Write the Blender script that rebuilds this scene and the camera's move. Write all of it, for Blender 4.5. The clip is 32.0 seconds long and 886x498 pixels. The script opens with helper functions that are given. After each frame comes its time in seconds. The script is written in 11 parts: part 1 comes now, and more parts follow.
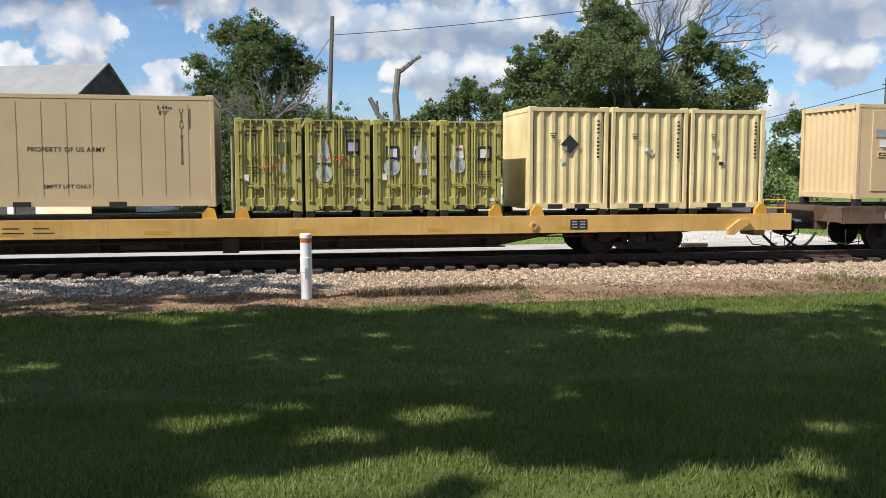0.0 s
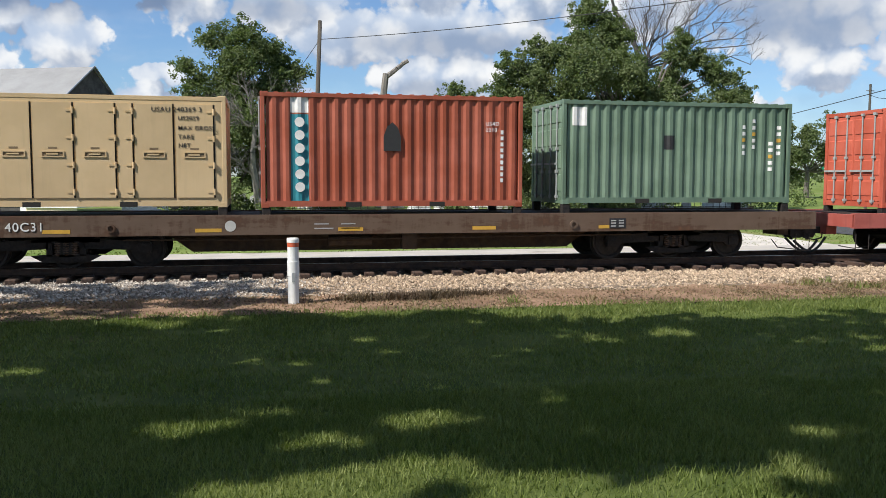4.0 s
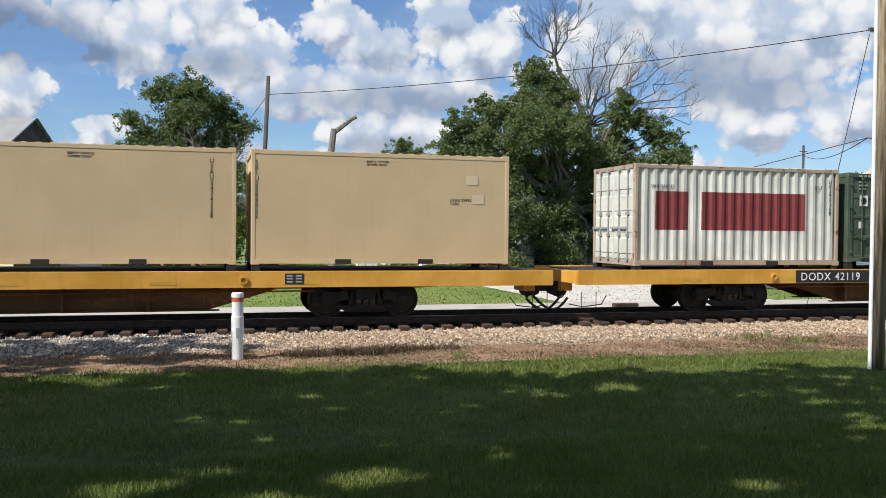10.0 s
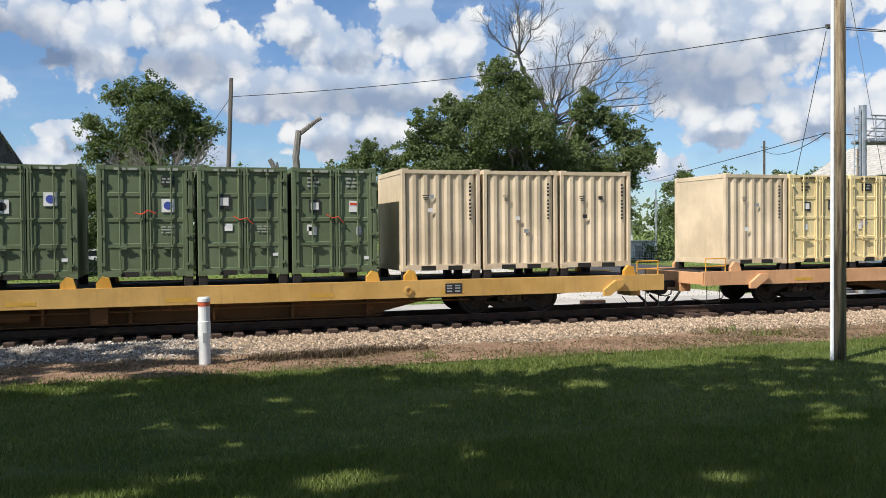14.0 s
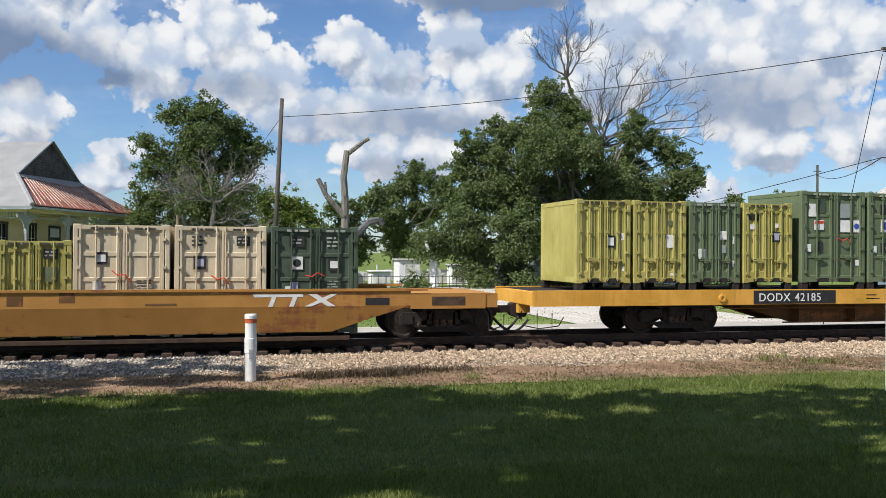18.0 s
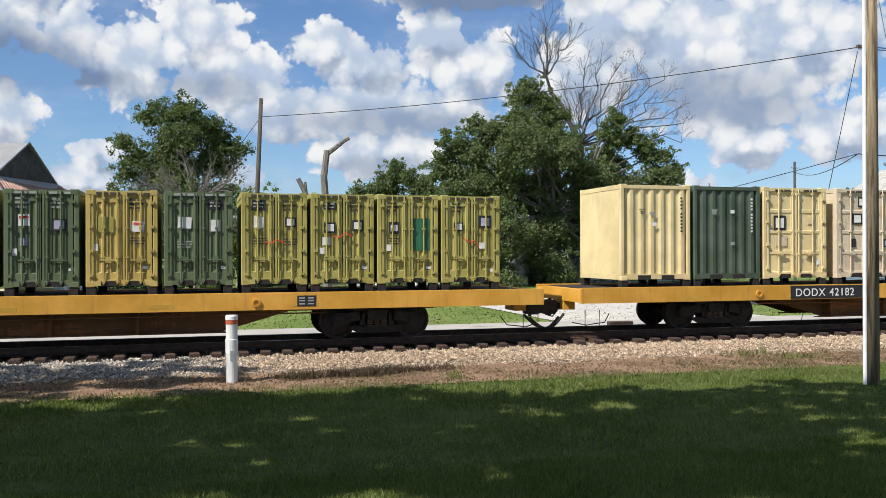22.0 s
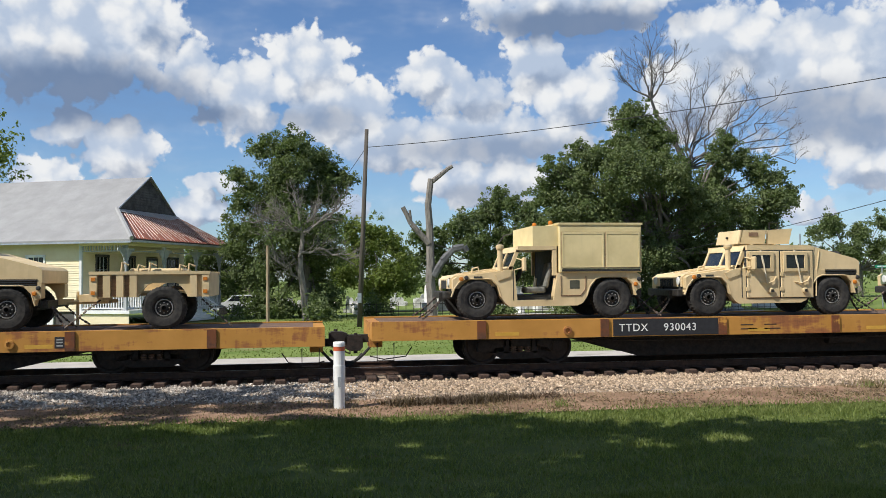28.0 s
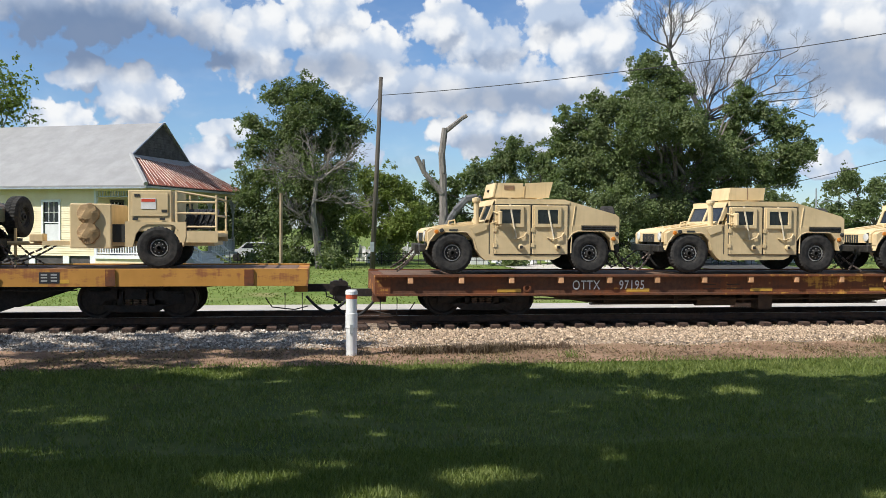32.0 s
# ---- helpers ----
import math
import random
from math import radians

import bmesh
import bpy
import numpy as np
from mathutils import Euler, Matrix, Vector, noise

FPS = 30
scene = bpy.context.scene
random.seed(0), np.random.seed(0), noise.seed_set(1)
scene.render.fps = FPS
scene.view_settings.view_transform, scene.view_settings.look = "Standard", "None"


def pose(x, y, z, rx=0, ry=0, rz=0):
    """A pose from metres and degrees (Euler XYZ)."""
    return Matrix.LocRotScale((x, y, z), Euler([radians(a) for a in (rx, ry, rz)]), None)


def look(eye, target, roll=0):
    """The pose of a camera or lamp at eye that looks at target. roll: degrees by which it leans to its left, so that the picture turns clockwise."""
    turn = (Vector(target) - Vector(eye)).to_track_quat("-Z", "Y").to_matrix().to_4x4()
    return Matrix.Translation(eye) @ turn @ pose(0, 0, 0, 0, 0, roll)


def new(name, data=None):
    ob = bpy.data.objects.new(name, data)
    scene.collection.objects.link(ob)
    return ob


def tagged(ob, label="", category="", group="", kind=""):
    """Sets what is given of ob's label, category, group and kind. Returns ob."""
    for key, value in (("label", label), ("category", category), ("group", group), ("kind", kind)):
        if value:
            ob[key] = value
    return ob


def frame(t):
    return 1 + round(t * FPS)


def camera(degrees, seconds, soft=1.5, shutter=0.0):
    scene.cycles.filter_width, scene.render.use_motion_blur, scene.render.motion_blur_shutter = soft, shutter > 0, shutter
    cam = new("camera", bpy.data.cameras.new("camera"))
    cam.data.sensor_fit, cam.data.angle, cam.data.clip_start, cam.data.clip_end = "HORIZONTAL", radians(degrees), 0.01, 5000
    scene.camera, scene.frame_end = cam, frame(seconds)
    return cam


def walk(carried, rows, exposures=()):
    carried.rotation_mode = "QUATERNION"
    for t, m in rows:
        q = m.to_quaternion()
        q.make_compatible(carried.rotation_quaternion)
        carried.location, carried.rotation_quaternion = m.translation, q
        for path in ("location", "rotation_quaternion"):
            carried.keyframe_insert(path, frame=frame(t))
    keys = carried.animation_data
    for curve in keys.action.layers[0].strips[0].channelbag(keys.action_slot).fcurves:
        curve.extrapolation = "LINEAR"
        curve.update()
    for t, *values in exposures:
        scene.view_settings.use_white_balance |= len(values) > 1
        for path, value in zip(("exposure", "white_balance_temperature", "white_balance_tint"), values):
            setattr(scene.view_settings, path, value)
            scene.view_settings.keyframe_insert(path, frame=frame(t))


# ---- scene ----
cam = camera(54.0, 32.0, soft=0.85)
EYE = (0.0, 0.0, 2.40)
TRACK_Y = 21.05
RAIL_Z = 0.37

# seconds, yaw, pitch, roll of the carried camera; the picture stands still from 1.63 to 3.9 s
LOOKS = [(0.0, -10.94, -5.08, -0.04), (0.5, -11.28, -5.47, -0.26), (1.0, -11.64, -5.65, -0.57), (1.5, -11.8, -5.01, -0.35),
         (1.633, -11.77, -4.83, -0.19), (3.9, -11.77, -4.83, -0.19), (4.5, -11.75, -4.16, 0.35), (5.0, -13.15, -4.99, -0.06),
         (5.5, -14.52, -5.06, -0.34), (6.0, -14.63, -4.08, -0.02), (6.5, -14.49, -4.19, 0.39), (7.0, -14.83, -5.25, 0.64),
         (7.5, -15.28, -5.44, 0.75), (8.0, -15.56, -3.79, 0.54), (8.5, -16.22, -1.9, 0.06), (9.0, -16.59, -1.27, -0.69),
         (9.5, -15.7, -1.01, -0.3), (10.0, -15.22, -1.14, -0.5), (10.5, -15.97, -1.23, -0.63), (11.0, -15.82, -1.09, -0.42),
         (11.5, -15.62, -1.21, -0.59), (12.0, -15.1, -1.33, -0.73), (12.5, -15.23, -0.69, -0.29), (13.0, -15.79, -0.88, 0.56),
         (13.5, -16.45, -1.45, 1.0), (14.0, -17.38, -1.13, 0.47), (14.5, -17.89, -0.66, 0.25), (16.5, -15.81, -0.24, 0.19),
         (17.0, -15.36, 0.3, -0.01), (17.5, -14.88, 0.46, -0.42), (18.0, -14.38, 0.24, -0.35), (18.5, -14.18, -0.3, -0.18),
         (19.0, -14.14, -0.14, -0.13), (19.5, -13.64, 0.55, -0.27), (20.0, -13.45, 0.62, -0.59), (20.5, -13.32, 0.31, -0.59),
         (21.0, -13.19, -0.04, -0.25), (21.5, -13.49, -0.01, 0.06), (22.0, -15.62, 0.18, 0.14), (22.5, -20.01, 0.85, 0.39),
         (23.0, -21.43, 1.23, 0.59), (23.5, -16.51, 0.96, 0.28), (24.0, -12.79, 0.42, 0.04), (24.5, -12.21, 0.54, 0.22),
         (25.0, -11.53, 1.04, 0.68), (25.5, -11.09, 1.37, 1.18), (27.5, -8.94, 1.97, 0.69), (28.0, -8.78, 1.99, 0.48),
         (28.5, -8.44, 2.16, 0.48), (29.0, -8.49, 1.99, 0.55), (29.5, -8.46, 1.53, 0.7), (30.0, -8.41, 0.36, 0.58),
         (30.5, -8.07, -1.19, 0.05), (31.0, -7.63, -1.43, -0.35), (31.5, -7.57, -1.3, -0.54), (32.0, -7.94, -1.31, -0.32)]
walk(cam, [(t, pose(*EYE, 90 + p, r, y)) for t, y, p, r in LOOKS], exposures=[(0.0, 0.38), (7.5, 0.38), (9.0, 0.31), (24.0, 0.29), (28.0, 0.25), (30.0, 0.29), (31.0, 0.37), (32.0, 0.37)])

# ---- light ----
SUN_EL, SUN_TO = 48.0, (-0.907, -0.42)
SKY_STRENGTH = 0.080
sun = new("sun", bpy.data.lights.new("sun", "SUN"))
sun.data.energy, sun.data.angle, sun.data.color = 5.0, radians(0.55), (1.0, 0.96, 0.91)
ce = math.cos(radians(SUN_EL))
sun.matrix_world = look((SUN_TO[0] * ce * 100, SUN_TO[1] * ce * 100, math.sin(radians(SUN_EL)) * 100), (0, 0, 0))


class Nodes:
    """Short words for building a node tree."""

    def __init__(self, tree):
        self.t = tree
        tree.nodes.clear()

    def add(self, kind, operation=None, use_clamp=None, interpolation_type=None, data_type=None, blend_type=None):
        n = self.t.nodes.new(kind)
        if operation:
            n.operation = operation
        if use_clamp:
            n.use_clamp = True
        if interpolation_type:
            n.interpolation_type = interpolation_type
        if data_type:
            n.data_type = data_type
        if blend_type:
            n.blend_type = blend_type
        return n

    def put(self, socket, value):
        if isinstance(value, bpy.types.NodeSocket):
            self.t.links.new(value, socket)
        elif value is not None:
            socket.default_value = value

    def math(self, op, a, b=None, c=None, clamp=False):
        n = self.add("ShaderNodeMath", operation=op, use_clamp=clamp)
        for i, v in enumerate((a, b, c)):
            self.put(n.inputs[i], v)
        return n.outputs[0]

    def vec(self, op, a, b=None):
        n = self.add("ShaderNodeVectorMath", operation=op)
        self.put(n.inputs[0], a)
        if b is not None:
            self.put(n.inputs[1], b)
        return n.outputs["Value"] if op == "LENGTH" else n.outputs[0]

    def scale(self, v, k):
        n = self.add("ShaderNodeVectorMath", operation="SCALE")
        self.put(n.inputs[0], v)
        self.put(n.inputs["Scale"], k)
        return n.outputs[0]

    def noise(self, vector, scale, detail=3.0, rough=0.55, dist=0.0, color=False):
        n = self.add("ShaderNodeTexNoise")
        self.put(n.inputs["Vector"], vector)
        for k, v in (("Scale", scale), ("Detail", detail), ("Roughness", rough), ("Distortion", dist)):
            n.inputs[k].default_value = v
        return n.outputs["Color" if color else "Fac"]

    def ramp(self, fac, lo, hi, a=0.0, b=1.0, smooth=True):
        n = self.add("ShaderNodeMapRange", interpolation_type="SMOOTHSTEP" if smooth else "LINEAR")
        self.put(n.inputs["Value"], fac)
        for k, v in (("From Min", lo), ("From Max", hi), ("To Min", a), ("To Max", b)):
            self.put(n.inputs[k], v)
        return n.outputs["Result"]

    def mix(self, fac, a, b, mode="MIX"):
        n = self.add("ShaderNodeMix", data_type="RGBA", blend_type=mode)
        self.put(n.inputs["Factor"], fac)
        for s, v in ((n.inputs[6], a), (n.inputs[7], b)):
            self.put(s, (*v, 1.0) if isinstance(v, tuple) and len(v) == 3 else v)
        return n.outputs[2]

    def xyz(self, v):
        n = self.add("ShaderNodeSeparateXYZ")
        self.put(n.inputs[0], v)
        return n.outputs

    def join(self, x, y, z=0.0):
        n = self.add("ShaderNodeCombineXYZ")
        for i, v in enumerate((x, y, z)):
            self.put(n.inputs[i], v)
        return n.outputs[0]


# cumulus heaps: azimuth, elevation, half width, half height in degrees
HEAPS_WEST = [(-14.6, 14.5, 6.7, 3.7), (-10.2, 16.2, 2.6, 2.2), (-14.6, 9.3, 1.7, 1.3), (-11.7, 8.2, 2.7, 1.7), (-7.3, 13.0, 1.9, 2.2),
              (-4.2, 11.6, 3.2, 2.4), (-0.2, 13.5, 2.9, 2.5), (2.0, 11.1, 4.5, 2.0), (8.0, 13.1, 2.3, 1.6), (10.6, 12.1, 3.2, 1.7),
              (-6.1, 6.2, 1.8, 0.7), (-7.0, 4.7, 2.3, 1.1), (-16.0, 6.4, 1.9, 1.2), (2.8, 5.1, 1.3, 1.0), (5.7, 8.9, 4.5, 1.9)]
HEAPS_EAST = [(15.1, 13.8, 2.3, 2.0), (17.7, 11.8, 3.5, 2.4), (11.7, 9.2, 7.8, 2.0), (11.7, 6.3, 4.8, 1.5), (17.0, 17.2, 7.1, 1.6),
              (27.2, 14.3, 4.3, 2.6), (32.4, 12.8, 6.0, 3.7), (34.8, 6.8, 2.6, 1.7), (24.4, 11.1, 4.1, 2.2), (31.6, 3.9, 2.2, 0.9),
              (34.2, 9.2, 5.6, 2.0), (40.4, 7.2, 3.5, 1.7), (46.6, 11.4, 2.6, 1.8), (45.9, 7.0, 4.1, 2.2), (48.4, 9.8, 3.4, 1.5), (38.1, 12.7, 5.6, 3.0)]
DEEP_BASES = [(-14.0, 11.4, 6.4, 1.9), (-7.7, 10.4, 3.0, 0.9), (17.7, 16.3, 5.6, 1.0)]
BASES = [(12.4, 8.4, 7.4, 1.0), (31.8, 10.0, 5.6, 1.5), (0.5, 10.3, 3.4, 0.8), (11.7, 5.5, 4.1, 0.6), (33.9, 8.9, 4.8, 1.3)]


def build_sky():
    world = bpy.data.worlds.new("sky")
    world.use_nodes = True
    scene.world = world
    n = Nodes(world.node_tree)
    way = n.add("ShaderNodeTexCoord").outputs["Generated"]
    x, y, z = n.xyz(way)
    deg = 57.29578
    az = n.math("MULTIPLY", n.math("ARCTAN2", x, y), deg)
    el = n.math("MULTIPLY", n.math("ARCSINE", z), deg)
    flat = n.join(az, el)

    def puffs(v, scale):
        t = n.add("ShaderNodeTexVoronoi")
        t.feature = "SMOOTH_F1"
        n.put(t.inputs["Vector"], v)
        t.inputs["Scale"].default_value, t.inputs["Smoothness"].default_value = scale, 0.35
        return n.math("SUBTRACT", 0.5, t.outputs["Distance"])
    wob = n.vec("SUBTRACT", n.noise(flat, 0.5, 3.0, 0.55, color=True), (0.5, 0.5, 0.5))
    uv = n.vec("ADD", flat, n.vec("MULTIPLY", wob, (2.6, 1.7, 0.0)))

    def field(rows, k, at):
        out = None
        for a, e, w, h in rows:
            d = n.vec("LENGTH", n.vec("MULTIPLY", n.vec("SUBTRACT", at, (a, e, 0.0)), (1 / w, 1 / h, 0.0)))
            d = n.math("SUBTRACT", 1.0, d)
            out = d if out is None else n.math("SMOOTH_MAX", out, d, k)
        return out
    above = n.vec("ADD", uv, (-0.35, 0.95, 0.0))
    heap = n.math("SMOOTH_MAX", field(HEAPS_WEST, 0.1, uv), field(HEAPS_EAST, 0.1, uv), 0.1)
    over = n.math("SMOOTH_MAX", field(HEAPS_WEST, 0.1, above), field(HEAPS_EAST, 0.1, above), 0.1)
    big, small = puffs(uv, 0.62), puffs(n.vec("ADD", flat, n.scale(wob, 1.2)), 1.7)
    fine = n.noise(flat, 2.4, 8.0, 0.62)
    wide = n.noise(n.vec("MULTIPLY", way, (1.0, 1.0, 2.6)), 3.2, 6.0, 0.6)
    # beyond the known part of the sky scattered heaps go on
    away = n.math("MULTIPLY", n.ramp(wide, 0.50, 0.62), 1.2)
    inside = n.math("MULTIPLY", n.ramp(n.math("ABSOLUTE", n.math("SUBTRACT", az, 16.0)), 34.0, 40.0, 1.0, 0.0), n.ramp(el, 18.5, 21.0, 1.0, 0.0))
    lumps = n.math("ADD", n.math("MULTIPLY", big, 0.75), n.math("ADD", n.math("MULTIPLY", small, 0.35), n.math("MULTIPLY", n.math("SUBTRACT", fine, 0.5), 0.42)))
    dens = n.math("ADD", n.math("ADD", heap, 0.10), lumps)
    cover = n.ramp(dens, -0.04, 0.22)
    veil = n.math("MULTIPLY", n.ramp(n.noise(n.vec("MULTIPLY", flat, (0.6, 1.6, 1.0)), 0.16, 4.0, 0.6), 0.40, 0.75), 0.34)
    cover = n.math("MAXIMUM", cover, veil)
    mixer = n.add("ShaderNodeMix", data_type="FLOAT")
    n.put(mixer.inputs[0], inside)
    n.put(mixer.inputs[2], away)
    n.put(mixer.inputs[3], cover)
    cover = n.math("MINIMUM", mixer.outputs[0], 1.0)
    under = n.math("ADD", n.math("SUBTRACT", over, heap), n.math("MULTIPLY", lumps, -0.55))
    dark = n.math("MULTIPLY", n.ramp(under, -0.1, 0.65), 0.58)
    dark = n.math("MAXIMUM", dark, n.math("MULTIPLY", n.ramp(field(BASES, 0.3, uv), -0.7, 0.7), 0.62))
    dark = n.math("MAXIMUM", dark, n.math("MULTIPLY", n.ramp(field(DEEP_BASES, 0.3, uv), -0.6, 0.4), 0.96))
    white = n.mix(n.ramp(n.math("ADD", n.math("MULTIPLY", big, 0.8), n.math("MULTIPLY", lumps, 0.55)), -0.38, 0.38), (0.66, 0.79, 1.00), (1.20, 1.22, 1.24))
    cloud = n.mix(dark, white, (0.23, 0.335, 0.54))
    sky = n.add("ShaderNodeTexSky")
    sky.sky_type, sky.sun_disc, sky.sun_elevation, sky.sun_rotation = "NISHITA", False, radians(SUN_EL), math.atan2(SUN_TO[0], SUN_TO[1])
    sky.altitude, sky.air_density, sky.dust_density, sky.ozone_density = 20.0, 1.0, 0.25, 3.0
    blue = n.mix(1.0, sky.outputs[0], (SKY_STRENGTH * 0.86, SKY_STRENGTH * 1.02, SKY_STRENGTH * 1.22), "MULTIPLY")
    out = n.mix(cover, blue, n.scale(cloud, 0.60))
    bg = n.add("ShaderNodeBackground")
    n.put(bg.inputs[0], out)
    o = n.add("ShaderNodeOutputWorld")
    n.t.links.new(bg.outputs[0], o.inputs[0])


build_sky()


# ---- materials ----
def stuff_material(name, a, b, rough=0.6, scale=3.0, bump=0.3, fine=60.0, metal=0.0, spread=0.12, c=None, cut=(0.5, 0.68), coords="Object", stretch=(1, 1, 1), spec=0.5, island=False):
    """Two tones mixed by noise, an optional third in patches, fine relief, and a small change of value from piece to piece."""
    m = bpy.data.materials.new(name)
    m.use_nodes = True
    n = Nodes(m.node_tree)
    at = n.vec("MULTIPLY", n.add("ShaderNodeTexCoord").outputs[coords], stretch)
    col = n.mix(n.ramp(n.noise(at, scale, 4.0, 0.6), 0.3, 0.7), a, b)
    if c:
        col = n.mix(n.ramp(n.noise(n.vec("ADD", at, (7.3, 1.9, 4.1)), scale * 0.6, 6.0, 0.66), *cut), col, c)
    tiny = n.noise(at, fine, 3.0, 0.6)
    col = n.mix(1.0, col, n.mix(tiny, (0.86, 0.86, 0.86), (1.12, 1.12, 1.12)), "MULTIPLY")
    who = n.add("ShaderNodeNewGeometry").outputs["Random Per Island"] if island else n.add("ShaderNodeObjectInfo").outputs["Random"]
    v = n.math("ADD", 1.0 - spread, n.math("MULTIPLY", who, 2 * spread))
    col = n.mix(1.0, col, n.join(v, v, v), "MULTIPLY")
    p = n.add("ShaderNodeBsdfPrincipled")
    n.put(p.inputs["Base Color"], col)
    n.put(p.inputs["Roughness"], n.ramp(n.noise(at, scale * 2.3, 3.0), 0.2, 0.8, max(rough - 0.12, 0.05), min(rough + 0.12, 1.0)))
    p.inputs["Metallic"].default_value = metal
    p.inputs["Specular IOR Level"].default_value = spec
    if bump:
        b_ = n.add("ShaderNodeBump")
        b_.inputs["Strength"].default_value = bump
        b_.inputs["Distance"].default_value = 0.01
        n.put(b_.inputs["Height"], tiny)
        n.put(p.inputs["Normal"], b_.outputs[0])
    o = n.add("ShaderNodeOutputMaterial")
    n.t.links.new(p.outputs[0], o.inputs[0])
    return m


def paint(name, rgb, rust=0.25, grime=0.35, rough=0.55, fade=0.12, streak=True, spread=0.05):
    """Weathered paint on steel: faded patches, dirt that ran down, chips of rust."""
    m = bpy.data.materials.new(name)
    m.use_nodes = True
    n = Nodes(m.node_tree)
    at = n.add("ShaderNodeTexCoord").outputs["Object"]
    hue = n.add("ShaderNodeObjectInfo").outputs["Random"]
    off = n.vec("ADD", at, n.scale((3.1, 5.7, 2.3), n.math("MULTIPLY", hue, 40.0)))
    pale = tuple(min(1.0, c * (1 + fade) + 0.25 * fade) for c in rgb)
    deep = tuple(c * (1 - fade) for c in rgb)
    col = n.mix(n.ramp(n.noise(off, 0.9, 5.0, 0.6), 0.3, 0.7), deep, pale)
    run = n.noise(n.vec("MULTIPLY", off, (9.0, 9.0, 0.7)), 1.0, 5.0, 0.62)
    dirt = tuple(0.35 * c + 0.03 for c in rgb)
    col = n.mix(n.math("MULTIPLY", n.ramp(run, 0.5, 0.8), grime if streak else grime * 0.5), col, dirt)
    chips = n.noise(off, 3.4, 8.0, 0.7)
    spots = n.ramp(n.math("ADD", n.math("MULTIPLY", chips, 0.8), n.math("MULTIPLY", run, 0.2)), 0.72 - 0.22 * rust, 0.78 - 0.22 * rust)
    spots = n.math("MULTIPLY", spots, min(1.0, rust * 2.4))
    rusty = n.mix(n.noise(off, 14.0, 4.0), (0.13, 0.045, 0.02), (0.30, 0.12, 0.05))
    col = n.mix(spots, col, rusty)
    v = n.math("ADD", 1.0 - spread, n.math("MULTIPLY", hue, 2 * spread))
    col = n.mix(1.0, col, n.join(v, v, v), "MULTIPLY")
    p = n.add("ShaderNodeBsdfPrincipled")
    n.put(p.inputs["Base Color"], col)
    n.put(p.inputs["Roughness"], n.math("ADD", rough, n.math("MULTIPLY", spots, 0.3), clamp=True))
    p.inputs["Specular IOR Level"].default_value = 0.35
    b_ = n.add("ShaderNodeBump")
    b_.inputs["Strength"].default_value = 0.25
    b_.inputs["Distance"].default_value = 0.008
    n.put(b_.inputs["Height"], n.math("ADD", n.math("MULTIPLY", spots, 0.35), n.math("MULTIPLY", n.noise(off, 70.0, 2.0), 0.25)))
    n.put(p.inputs["Normal"], b_.outputs[0])
    o = n.add("ShaderNodeOutputMaterial")
    n.t.links.new(p.outputs[0], o.inputs[0])
    return m


def plain(name, rgb, rough=0.6, metal=0.0, spread=0.05):
    return stuff_material(name, tuple(c * 0.9 for c in rgb), tuple(min(1, c * 1.08) for c in rgb), rough, 4.0, 0.1, 90.0, metal, spread)


def leaf_material(name, a, b, back):
    m = bpy.data.materials.new(name)
    m.use_nodes = True
    n = Nodes(m.node_tree)
    g = n.add("ShaderNodeNewGeometry")
    at = n.add("ShaderNodeTexCoord").outputs["Object"]
    col = n.mix(g.outputs["Random Per Island"], a, b)
    col = n.mix(n.ramp(n.noise(at, 0.7, 3.0), 0.35, 0.65), col, n.mix(1.0, col, (0.72, 0.80, 0.62), "MULTIPLY"))
    p = n.add("ShaderNodeBsdfPrincipled")
    n.put(p.inputs["Base Color"], col)
    p.inputs["Roughness"].default_value = 0.6
    p.inputs["Specular IOR Level"].default_value = 0.3
    tr = n.add("ShaderNodeBsdfTranslucent")
    n.put(tr.inputs[0], n.mix(1.0, col, back, "MULTIPLY"))
    mx = n.add("ShaderNodeMixShader")
    mx.inputs[0].default_value = 0.3
    n.t.links.new(p.outputs[0], mx.inputs[1])
    n.t.links.new(tr.outputs[0], mx.inputs[2])
    o = n.add("ShaderNodeOutputMaterial")
    n.t.links.new(mx.outputs[0], o.inputs[0])
    return m


